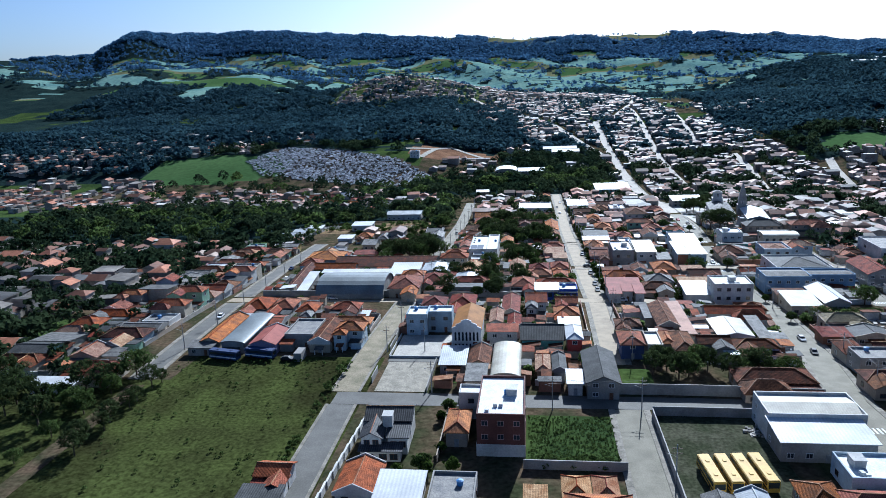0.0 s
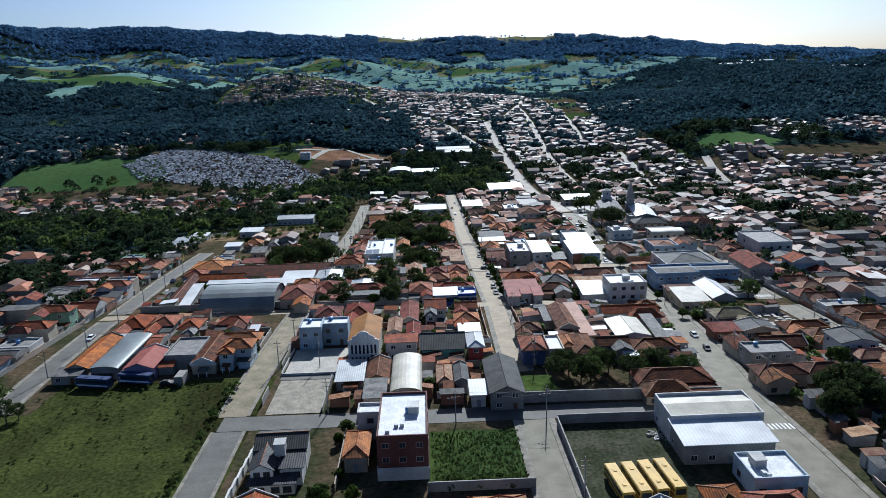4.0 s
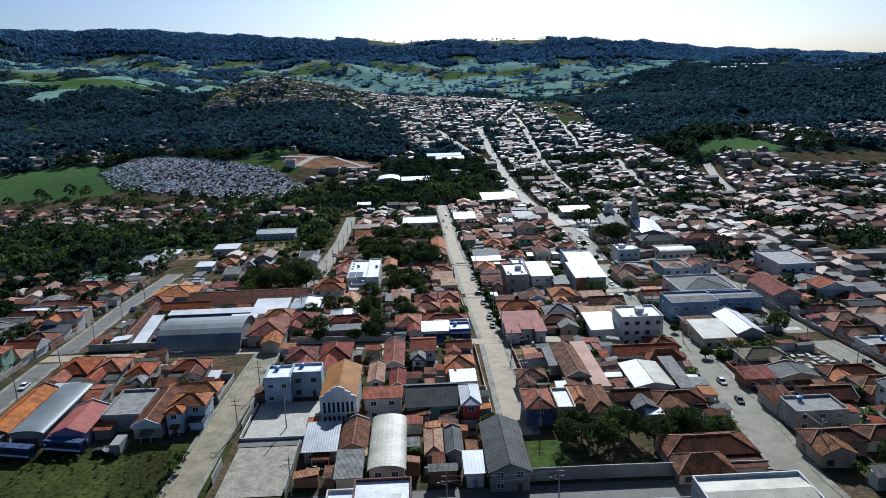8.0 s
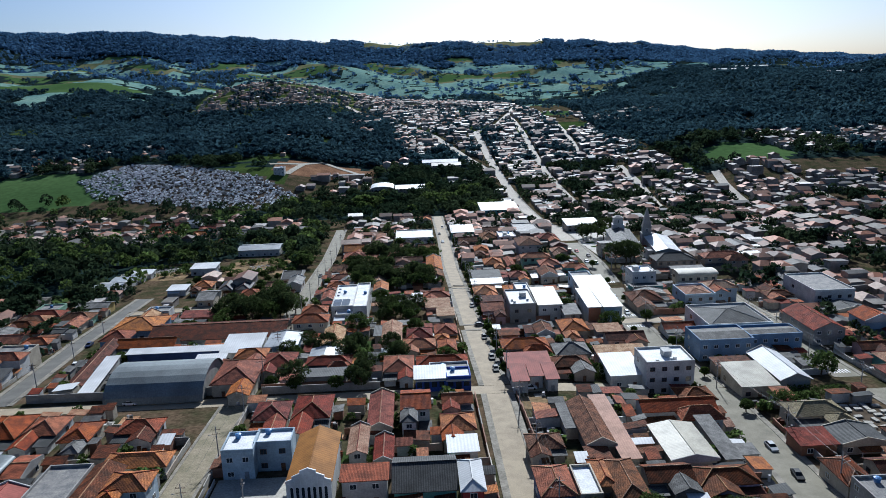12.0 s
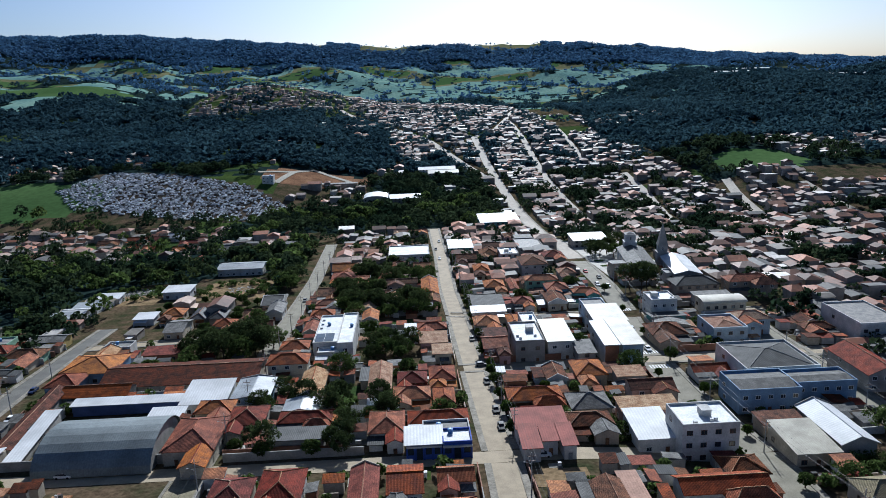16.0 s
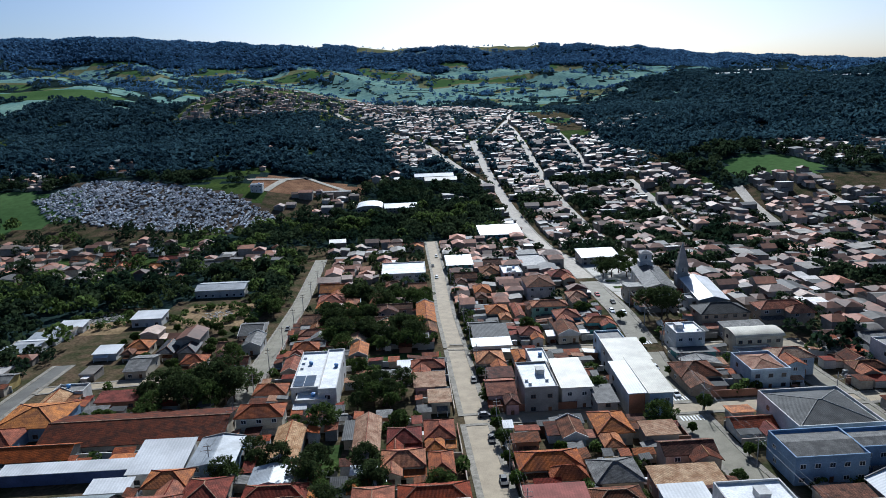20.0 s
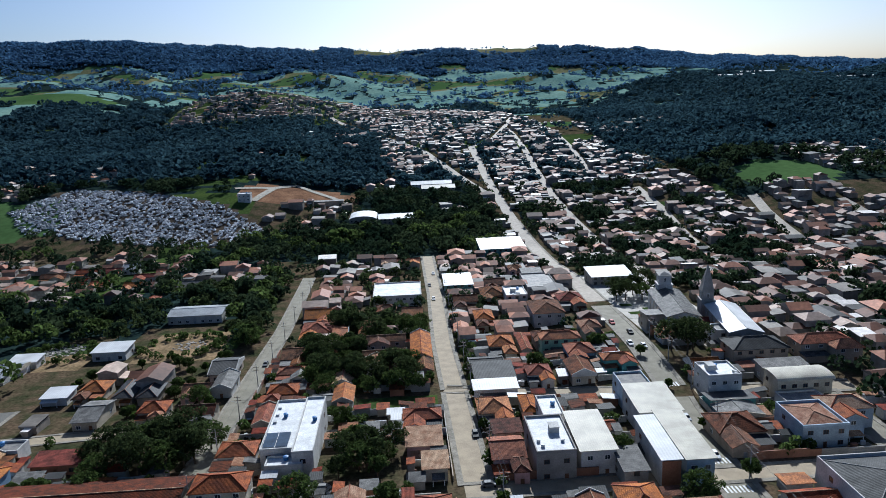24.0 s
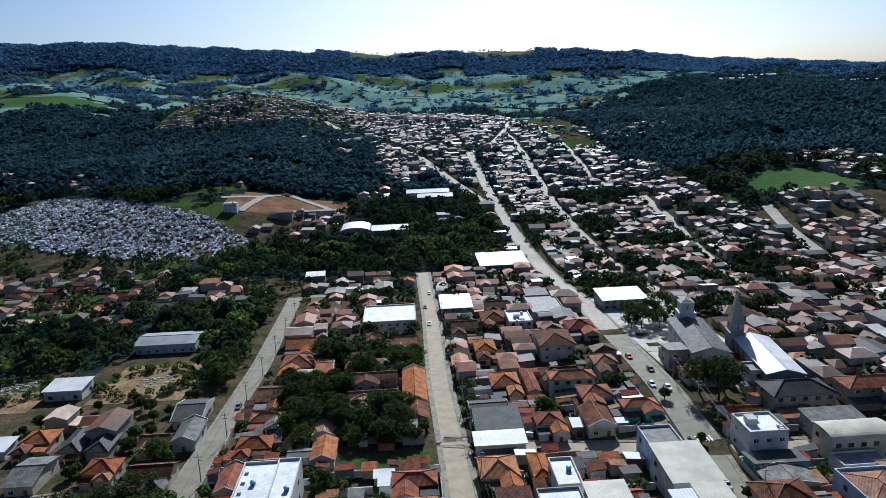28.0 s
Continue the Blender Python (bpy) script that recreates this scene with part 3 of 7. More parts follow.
def door_mesh(w, h, material):
    def build():
        g = Geo()
        g.box(-w / 2, -0.09, 0, w / 2, 0.0, h)
        for k in range(3):
            g.box(-w / 2 + 0.1, -0.12, 0.15 + k * h / 3.2, w / 2 - 0.1, -0.09, 0.15 + (k + 0.75) * h / 3.2)
        return g.mesh("door", [material])
    return shared(("door", w, h, material), build)


def hip_points(w, d, ze, rise):
    """The eave corners and the ridge ends of a hipped roof."""
    c = [(-w / 2, -d / 2, ze), (w / 2, -d / 2, ze), (w / 2, d / 2, ze), (-w / 2, d / 2, ze)]
    if w >= d:
        k = max(w - d, 0.4) / 2
        return c, ((-k, 0, ze + rise), (k, 0, ze + rise))
    k = max(d - w, 0.4) / 2
    return c, ((0, -k, ze + rise), (0, k, ze + rise))


def roof_geo(kind, w, d, ze, rise, over=0.55, t=0.16):
    """A roof and its ridge tiles, over a plan w by d."""
    g, caps = Geo(), Geo()
    W, D = w + 2 * over, d + 2 * over
    if kind == "hip":
        drop = rise * over / max(min(w, d) / 2, 1)
        c, (p, q) = hip_points(W, D, ze - drop + t, rise + drop)
        if w >= d:
            sides = ([c[0], c[1], q, p], [c[1], c[2], q], [c[2], c[3], p, q], [c[3], c[0], p])
            edges = ((c[0], p), (c[3], p), (c[1], q), (c[2], q), (p, q))
        else:
            sides = ([c[0], c[1], p], [c[1], c[2], q, p], [c[2], c[3], q], [c[3], c[0], p, q])
            edges = ((c[0], p), (c[1], p), (c[2], q), (c[3], q), (p, q))
        for s in sides:
            g.slab(s, t)
        for a, b in edges:
            caps.rod(Vector(a) + Vector((0, 0, 0.02)), Vector(b) + Vector((0, 0, 0.02)), 0.13)
    elif kind in ("gable_x", "gable_y"):
        if kind == "gable_x":
            drop = rise * over / (d / 2)
            z0, z1 = ze - drop + t, ze + rise + t
            a, b = (-W / 2, 0, z1), (W / 2, 0, z1)
            g.slab([(-W / 2, -D / 2, z0), (W / 2, -D / 2, z0), b, a], t)
            g.slab([(W / 2, D / 2, z0), (-W / 2, D / 2, z0), a, b], t)
        else:
            drop = rise * over / (w / 2)
            z0, z1 = ze - drop + t, ze + rise + t
            a, b = (0, -D / 2, z1), (0, D / 2, z1)
            g.slab([(W / 2, -D / 2, z0), (W / 2, D / 2, z0), b, a], t)
            g.slab([(-W / 2, D / 2, z0), (-W / 2, -D / 2, z0), a, b], t)
        caps.rod(Vector(a) + Vector((0, 0, 0.02)), Vector(b) + Vector((0, 0, 0.02)), 0.14)
    elif kind == "shed":
        g.slab([(-W / 2, -D / 2, ze + t), (W / 2, -D / 2, ze + t), (W / 2, D / 2, ze + rise + t), (-W / 2, D / 2, ze + rise + t)], t)
    elif kind == "shed_back":
        g.slab([(-W / 2, -D / 2, ze + rise + t), (W / 2, -D / 2, ze + rise + t), (W / 2, D / 2, ze + t), (-W / 2, D / 2, ze + t)], t)
    elif kind in ("vault_x", "vault_y"):
        n = 12
        across, along = (D, W) if kind == "vault_x" else (W, D)
        prof = [(-across / 2 * math.cos(math.pi * k / n), ze + rise * math.sin(math.pi * k / n)) for k in range(n + 1)]
        for (a, za), (b, zb) in zip(prof, prof[1:]):
            if kind == "vault_x":
                g.slab([(-along / 2, a, za + t), (along / 2, a, za + t), (along / 2, b, zb + t), (-along / 2, b, zb + t)], t)
            else:
                g.slab([(a, along / 2, za + t), (a, -along / 2, za + t), (b, -along / 2, zb + t), (b, along / 2, zb + t)], t)
    return g, caps


def walls_geo(kind, w, d, ze, rise, foot=1.6):
    """The outer walls up to the eave, with the gables closed."""
    g = Geo()
    g.box(-w / 2, -d / 2, -foot, w / 2, d / 2, ze, bottom=False)
    if kind == "gable_x":
        for x in (-w / 2, w / 2):
            tri = [(x, -d / 2, ze), (x, d / 2, ze), (x, 0, ze + rise)]
            g.face(tri if x > 0 else tri[::-1])
    elif kind == "gable_y":
        for y in (-d / 2, d / 2):
            tri = [(-w / 2, y, ze), (w / 2, y, ze), (0, y, ze + rise)]
            g.face(tri if y < 0 else tri[::-1])
    elif kind in ("shed", "shed_back"):
        s = 1 if kind == "shed" else -1
        for x in (-w / 2, w / 2):
            g.face([(x, -s * d / 2, ze), (x, s * d / 2, ze), (x, s * d / 2, ze + rise)])
        g.face([(-w / 2, s * d / 2, ze), (w / 2, s * d / 2, ze), (w / 2, s * d / 2, ze + rise), (-w / 2, s * d / 2, ze + rise)])
    elif kind in ("vault_x", "vault_y"):
        n = 12
        for s in (-1, 1):
            if kind == "vault_x":
                g.face([(s * w / 2, -d / 2 * math.cos(math.pi * k / n), ze + rise * math.sin(math.pi * k / n)) for k in range(n + 1)])
            else:
                g.face([(-w / 2 * math.cos(math.pi * k / n), s * d / 2, ze + rise * math.sin(math.pi * k / n)) for k in range(n + 1)])
    return g


def parapet_geo(w, d, z0, z1, t=0.3):
    g = Geo()
    g.box(-w / 2, -d / 2, z0, w / 2, -d / 2 + t, z1)
    g.box(-w / 2, d / 2 - t, z0, w / 2, d / 2, z1)
    g.box(-w / 2, -d / 2 + t, z0, -w / 2 + t, d / 2 - t, z1)
    g.box(w / 2 - t, -d / 2 + t, z0, w / 2, d / 2 - t, z1)
    return g


def fire_wall(ob, roof, w, d, h, rise, rng, cx=0.0):
    """A raised wall along one or both verges of a gabled roof."""
    paint = rng.choice(["wall_white", "wall_white", "wall_cream", "wall_grey"])
    for s in rng.choice([(-1,), (1,), (-1, 1)]):
        g = Geo()
        if roof == "gable_x":
            x, y = s * (w / 2 + 0.55), d / 2 + 0.4
            prof = [(-y, h - 0.6), (y, h - 0.6), (y, h + 0.25), (0, h + rise + 0.55), (-y, h + 0.25)]
            a, b = [(x - 0.12, p, q) for p, q in prof], [(x + 0.12, p, q) for p, q in prof]
        else:
            x, y = w / 2 + 0.4, s * (d / 2 + 0.55)
            prof = [(x, h - 0.6), (-x, h - 0.6), (-x, h + 0.25), (0, h + rise + 0.55), (x, h + 0.25)]
            a, b = [(p, y - 0.12, q) for p, q in prof], [(p, y + 0.12, q) for p, q in prof]
        g.face(a[::-1])
        g.face(b)
        for k in range(5):
            j = (k + 1) % 5
            g.face([a[k], a[j], b[j], b[k]])
        part("verge_wall", g, paint, ob, at=pose(cx, 0, 0))


def tank(ob, x, y, z):
    def build():
        g = Geo()
        g.rod((0, 0, 0), (0, 0, 1.0), 0.62, 0, 10, 0.72)
        g.rod((0, 0, 1.0), (0, 0, 1.2), 0.75, 0, 10, 0.3)
        return g.mesh("water_tank", ["tank_blue"])
    part("water_tank", shared("tank", build), None, ob, "round blue plastic water tank", at=pose(x, y, z))


def porch(ob, rng, x, y, w, d, tile, cx=0.0):
    """A lean-to roof on posts before the street front."""
    pw, pd = w * rng.uniform(0.4, 0.8), rng.uniform(1.6, 2.6)
    px = rng.uniform(-1, 1) * (w - pw) / 2
    if not is_free(x + px, y - d / 2 - pd / 2 - 0.4, pw, pd, 0):
        return
    claim(x + px, y - d / 2 - pd / 2 - 0.3, pw, pd)
    px += cx
    g = Geo()
    g.slab([(px - pw / 2, -d / 2 - pd, 2.3), (px + pw / 2, -d / 2 - pd, 2.3), (px + pw / 2, -d / 2 - 0.02, 2.75), (px - pw / 2, -d / 2 - 0.02, 2.75)], 0.12)
    part("porch_roof", g, rng.choice([tile, "fibre_cement", "tile_brown"]), ob)
    for sx in (-1, 1):
        p = Geo()
        p.box(-0.09, -0.09, -1.2, 0.09, 0.09, 2.25)
        part("post", p, "frame_white", ob, at=pose(px + sx * (pw / 2 - 0.2), -d / 2 - pd + 0.2, 0))


def facade(ob, rng, cx, yf, width, h, floors, trim, doors=True):
    """Windows and a door on a front that faces the near street."""
    n = max(1, int(width / 3.4))
    for s in range(floors):
        zc = s * h / floors + 1.65
        for k in range(n):
            xx = cx + (k + 0.5) * width / n - width / 2
            if s == 0 and doors and k == n // 2:
                part("door", door_mesh(1.0, 2.1, rng.choice(["door_wood", "door_metal"])), None, ob, at=pose(xx, yf, 0.02))
            else:
                put_window(ob, xx, yf, zc, 1.3, 1.1, 0, trim)


def caps_of(tile):
    return "tile_pale" if tile in ("tile_red", "tile_brown", "tile_dark") else ("tile_red" if tile in ("tile_orange", "tile_pale") else tile)


def volume(ob, prefix, cx, cy, w, d, h, roof, rise, wall, tile, foot=1.6):
    """One body of a house with its own roof, set at cx, cy."""
    at = pose(cx, cy, 0)
    part(prefix + "wall", walls_geo(roof, w, d, h, rise, foot), "wall_" + wall, ob, at=at)
    g, caps = roof_geo(roof, w, d, h, rise)
    part(prefix + "roof", g, tile, ob, TILE_WORDS[tile] + " roof", at=at)
    if caps.f:
        part(prefix + "ridge_tiles", caps, caps_of(tile), ob, at=at)


def house(x, y, w, d, h=3.3, roof="hip", wall="white", tile="tile_red", rise=None, rot=0.0, name="house", category="house", label="", floors=None, wins=True, par=0.7, foot=1.6, trim=None):
    """A building of its own: walls, roof, ridge tiles or parapet, wings, doors and windows."""
    rng = random.Random(int(x * 131 + y * 17))
    floors = floors or max(1, round(h / 3.2))
    if rise is None:
        rise = min(min(w, d) * 0.22, 2.5) if "vault" not in roof else min(w, d) * 0.2
        if roof in ("shed", "shed_back"):
            rise = min(0.09 * d, 1.2)
    ob = base(name, x, y, rot)
    claim(x, y, w, d)
    trim = trim or rng.choice(["frame_white", "frame_brown"])
    front, fx, fw = -d / 2, 0.0, w
    if roof == "flat":
        part("wall", walls_geo(roof, w, d, h, rise, foot), "wall_" + wall, ob)
        g = Geo()
        if tile == "fibre_dark" or tile.startswith("tile"):
            g, caps = roof_geo("hip", w - 1.0, d - 1.0, h - 0.2, 0.11 * min(w, d), 0.2)
            part("ridge_tiles", caps, "wall_grey" if tile == "fibre_dark" else "tile_pale", ob)
        elif tile.startswith(("fibre", "metal")):
            g, _ = roof_geo("gable_x" if w > d else "gable_y", w - 1.0, d - 1.0, h - 0.25, 0.075 * min(w, d), 0.2)
        else:
            g.box(-w / 2 + 0.2, -d / 2 + 0.2, h, w / 2 - 0.2, d / 2 - 0.2, h + 0.12)
        part("roof", g, tile, ob, TILE_WORDS[tile] + " roof")
        part("parapet", parapet_geo(w + 0.06, d + 0.06, h, h + par), "wall_" + wall, ob)
        if rng.random() < 0.5 and tile.startswith("slab"):
            tank(ob, rng.uniform(-0.25, 0.25) * w, rng.uniform(0, 0.3) * d, h + 0.12)
        if w > 9 and d > 9 and tile == "slab_white" and name != "hall":
            g = Geo()
            g.box(-1.2, -1.5, 0, 1.2, 1.5, 1.6)
            g.box(-1.35, -1.65, 1.6, 1.35, 1.65, 1.72)
            part("roof_hut", g, "wall_white", ob, at=pose(rng.uniform(-0.25, 0.25) * w, rng.uniform(-0.1, 0.25) * d, h + 0.12))
            for k in range(3):
                g = Geo()
                g.box(-0.45, -0.3, 0, 0.45, 0.3, 0.7)
                part("cooling_unit", g, "metal_white", ob, at=pose(rng.uniform(-0.4, 0.4) * w, rng.uniform(-0.42, -0.2) * d, h + 0.12))
    elif name == "house" and roof in ("hip", "gable_x") and d > 9 and w > 6.5 and tile.startswith("tile"):
        f = rng.uniform(0.56, 0.7)
        dm = d * f
        volume(ob, "", 0, (d - dm) / 2, w, dm, h, roof, min(rise, dm * 0.22), wall, tile, foot)
        side, ww, wd = rng.choice([-1, 1]), w * rng.uniform(0.42, 0.6), d - dm
        other = tile if rng.random() < 0.7 else rng.choice(["tile_brown", "tile_orange", "fibre_cement"])
        volume(ob, "wing_", side * (w - ww) / 2, -d / 2 + wd / 2 + 0.3, ww, wd + 0.6, h - 0.2, rng.choice(["gable_y", "hip", "gable_y"]), min(ww * 0.22, rise * 0.85), wall, other, foot)
        rw = w - ww - 1.3
        if rw > 1.8 and rng.random() < 0.75:
            volume(ob, "lean_to_", -side * (w - rw) / 2, -d / 2 + dm * 0 + wd * 0.65, rw, wd * 0.6, 2.5, "shed", 0.35, wall, rng.choice([tile, "fibre_cement", "tile_brown", "fibre_dark"]), foot)
        fx, fw = side * (w - ww) / 2, ww
        if wins:
            facade(ob, rng, -side * ww / 2, d / 2 - dm, w - ww, h, floors, trim)
    elif name == "house" and roof == "gable_y" and w > 8.5 and tile.startswith("tile"):
        f = rng.uniform(0.6, 0.72)
        side, wm = rng.choice([-1, 1]), w * f
        volume(ob, "", side * (w - wm) / 2, 0, wm, d, h, roof, min(rise, wm * 0.24), wall, tile, foot)
        lw = w - wm
        ld = d * rng.uniform(0.5, 0.85)
        volume(ob, "lean_to_", -side * (w - lw) / 2, (d - ld) / 2 - 0.3, lw, ld, h - 0.7, rng.choice(["shed", "shed_back"]), 0.4, wall, rng.choice([tile, "fibre_cement", "tile_brown", "fibre_dark"]), foot)
        fx, fw = side * (w - wm) / 2, wm
        if rng.random() < 0.75:
            fire_wall(ob, roof, wm, d, h, min(rise, wm * 0.24), rng, fx)
    else:
        volume(ob, "", 0, 0, w, d, h, roof, rise, wall, tile, foot)
        if roof.startswith("gable") and name == "house" and rng.random() < 0.75:
            fire_wall(ob, roof, w, d, h, rise, rng)
    if name == "house" and w > 6 and rng.random() < 0.5 and roof != "flat":
        porch(ob, rng, x + fx, y, fw, d, tile, fx)
    if wins:
        facade(ob, rng, fx, front, fw, h, floors, trim)
        if d > 7 and name != "shed":
            for s in range(floors):
                for sx in (-1, 1):
                    if fw == w or roof == "hip":
                        put_window(ob, sx * w / 2, d * rng.uniform(0.15, 0.3), s * h / floors + 1.65, 1.3, 1.1, 90 * sx, trim)
    if not label:
        storey = {1: "one-storey", 2: "two-storey", 3: "three-storey"}.get(floors, "tall")
        label = f"{storey} {wall} rendered {category} with {TILE_WORDS[tile]} roof"
    return tagged(ob, label, category)


TILES = ["tile_red"] * 4 + ["tile_orange"] * 5 + ["tile_brown"] * 5 + ["tile_pale"] * 3 + ["fibre_cement"] * 3 + ["fibre_dark", "fibre_dark", "metal_grey", "slab_grey", "slab_grey", "slab_white"]
WALLS = ["white"] * 6 + ["cream"] * 4 + ["beige"] * 3 + ["grey"] * 2 + ["paleblue", "green", "pink", "ochre", "blue", "teal"]


# Weathered tiles in a dark mix that also imitates the view's dim edge.
AGED_DIM = ["tile_brown"] * 6 + ["tile_red"] * 2 + ["tile_orange"] + ["tile_pale"] + ["fibre_dark"] * 3 + ["fibre_cement"] * 3 + ["tile_dark"] * 2 + ["slab_grey"]


def any_house(rng, x, y, w, d, rot=0.0, wins=True, aged_dim=False):
    tile = rng.choice(AGED_DIM if aged_dim else TILES)
    if tile.startswith("slab"):
        roof = "flat"
    elif tile.startswith("metal") or tile.startswith("fibre"):
        roof = rng.choice(["shed", "shed_back", "gable_x", "gable_y"])
    else:
        roof = rng.choice(["hip", "hip", "gable_x", "gable_y"])
    h = rng.choice([3.0, 3.2, 3.2, 3.4, 3.6, 6.2])
    rise = min(min(w, d) * (0.12 if not tile.startswith("tile") else 0.22), 2.4)
    return house(x, y, w, d, h, roof, rng.choice(WALLS), tile, rise, rot, wins=wins)


def yard_wall(xa, ya, xb, yb, h, material):
    """A rendered garden wall that steps with the ground."""
    g = Geo()
    n = max(1, int(math.hypot(xb - xa, yb - ya) / 4))
    dx, dy = (xb - xa) / n, (yb - ya) / n
    wx, wy = (0.09, 0) if abs(dy) > abs(dx) else (0, 0.09)
    for k in range(n):
        x0, y0 = xa + dx * k, ya + dy * k
        z = float(height(x0 + dx / 2, y0 + dy / 2))
        g.box(min(x0, x0 + dx) - wx, min(y0, y0 + dy) - wy, z - 0.8, max(x0, x0 + dx) + wx, max(y0, y0 + dy) + wy, z + h)
        g.box(min(x0, x0 + dx) - wx * 1.5, min(y0, y0 + dy) - wy * 1.5, z + h, max(x0, x0 + dx) + wx * 1.5, max(y0, y0 + dy) + wy * 1.5, z + h + 0.07)
    return tagged(part("yard_wall", g, material), "weathered rendered garden wall between house lots", "wall", kind="structure")


def fill_block(x0, x1, y0, y1, seed, dens=0.95, sides="lr", wins=True, aged_dim=False):
    """Houses of mixed kinds along the two long sides of a block, with sheds and walls in the yards."""
    rng = random.Random(seed)
    mid = (x0 + x1) / 2
    for side in sides:
        y = y0
        while y < y1 - 5:
            lot = rng.uniform(7.5, 11.5)
            if y + lot > y1 + 2:
                break
            full = (x1 - x0) / 2
            d = rng.uniform(min(9, full - 3), min(17, full - 2))
            w = lot - rng.uniform(0.3, 1.4)
            sx = 1 if side == "l" else -1
            edge = x0 if side == "l" else x1
            yc = y + lot / 2
            for back in (rng.uniform(0.2, 1.2), 6, 12):
                x = edge + sx * (back + d / 2)
                if rng.random() < dens and abs(x - edge) + d / 2 < full + 1 and is_free(x, yc, d, w, 0.1):
                    any_house(rng, x, yc, d, w, rng.uniform(-1, 1), wins, aged_dim)
                    break
            for _ in range(2):
                bx = mid - sx * rng.uniform(2.5, max(3, full - 6))
                bw, bd = rng.uniform(3.5, 7), rng.uniform(3, 5.5)
                if rng.random() < 0.6 and is_free(bx, yc, bw, bd):
                    house(bx, yc, bw, bd, 2.6, rng.choice(["shed", "shed_back", "gable_x"]), rng.choice(["grey", "beige", "white", "brick"]), rng.choice(["fibre_cement", "tile_brown", "fibre_dark", "tile_orange"]), 0.5,
                          rng.uniform(-2, 2), "shed", "shed", wins=False)
            walls = rng.choice(["wall_white", "wall_white", "wall_grey", "wall_beige", "wall_brick", "concrete"])
            a, b = sorted((edge + sx * 0.3, mid))
            xs = a
            while xs < b:
                xe = min(xs + 7.0, b)
                if xe - xs > 2 and is_free((xs + xe) / 2, y, xe - xs, 0.3, 0):
                    yard_wall(xs, y, xe, y, rng.uniform(1.7, 2.3), walls)
                xs += 7.0
            if is_free(edge + sx * 0.2, yc, 0.3, lot * 0.8, 0):
                yard_wall(edge + sx * 0.2, y, edge + sx * 0.2, y + lot, rng.uniform(1.2, 2.0), rng.choice(["wall_grey", "wall_beige", "concrete", "wall_brick"]))
            y += lot


# ---- the marked buildings ----
house(-60.2, 135.6, 7.9, 10.7, 3.3, "gable_y", "white", "tile_red")
house(-51.3, 132.5, 8.8, 9.2, 3.2, "shed", "white", "metal_white")
house(-40.7, 132.8, 9.0, 10.1, 3.4, "flat", "grey", "slab_grey")
flats = house(-32.0, 161.7, 10.6, 20.4, 9.8, "flat", "maroon", "slab_white", name="apartment_building", category="apartment building", trim="wall_pink", label="three-storey maroon apartment building with white lower storey and white roof")
low = Geo()
low.box(-5.45, -10.35, -1.5, 5.45, -10.2, 3.1)
low.box(-5.45, -10.2, -1.5, -5.3, 10.2, 3.1)
part("lower_wall", low, "wall_white", flats, "white rendered lower storey")
house(-42.3, 160.6, 4.8, 10.9, 4.0, "hip", "beige", "tile_orange")
house(-16.5, 134.7, 4.8, 7.6, 3.3, "hip", "cream", "tile_pale")
house(-10.8, 135.0, 4.1, 7.4, 3.3, "hip", "pink", "tile_pale")
house(-24.5, 132.1, 3.8, 4.4, 3.0, "shed", "cream", "tile_pale")
house(38.1, 167.7, 21.0, 11.5, 6.3, "flat", "white", "metal_beige", name="warehouse", category="warehouse")
house(37.2, 157.4, 19.2, 9.7, 4.8, "shed", "grey", "metal_white", name="warehouse", category="warehouse")
house(41.5, 144.0, 10.6, 9.7, 4.0, "flat", "paleblue", "slab_white")
house(28.8, 135.0, 6.7, 8.4, 3.3, "hip", "beige", "tile_brown")
house(37.5, 130.9, 10.7, 10.9, 3.3, "hip", "cream", "tile_red")
house(9.9, 131.1, 5.3, 4.9, 3.0, "gable_y", "white", "fibre_cement")
house(16.4, 131.5, 5.3, 6.5, 3.0, "gable_y", "white", "metal_grey")
house(-78.9, 135.7, 6.8, 9.1, 3.5, "gable_x", "white", "tile_red")
house(-79.0, 128.7, 8.0, 4.7, 3.0, "shed", "grey", "fibre_dark")
house(-153.3, 189.7, 15.1, 11.5, 3.3, "hip", "cream", "tile_orange")
house(-159.5, 181.1, 13.1, 4.3, 2.8, "shed", "white", "metal_white")
house(-63.4, 236.4, 7.1, 8.5, 7.0, "flat", "paleblue", "slab_white")
house(-56.2, 238.6, 8.5, 6.3, 7.0, "flat", "paleblue", "slab_white")
house(-45.2, 226.2, 8.4, 19.2, 8.0, "gable_y", "white", "metal_ochre", name="church_hall", category="church hall")
house(-36.9, 239.3, 3.8, 12.4, 5.0, "gable_y", "white", "tile_pale")
house(-30.8, 234.2, 3.6, 10.5, 5.0, "gable_y", "pink", "tile_red")
house(-34.3, 220.7, 9.2, 5.2, 6.2, "shed", "white", "tile_red")
house(-21.8, 222.7, 12.7, 13.0, 4.5, "gable_x", "teal", "fibre_dark", name="shop", category="shop")
house(-12.2, 218.4, 4.2, 11.3, 6.0, "hip", "red", "metal_white", name="shop", category="shop")
house(-12.7, 236.9, 6.4, 6.3, 3.5, "shed", "white", "metal_white")
house(-13.0, 246.4, 7.8, 12.6, 4.0, "hip", "cream", "tile_orange")
house(-23.4, 254.9, 6.9, 16.8, 6.5, "gable_x", "white", "tile_orange")
house(-12.3, 262.4, 7.4, 9.1, 4.0, "gable_x", "pink", "tile_red")
house(-32.5, 258.3, 5.6, 19.1, 4.0, "gable_y", "beige", "tile_red")
house(-50.6, 257.9, 9.0, 22.5, 4.0, "hip", "white", "tile_red")
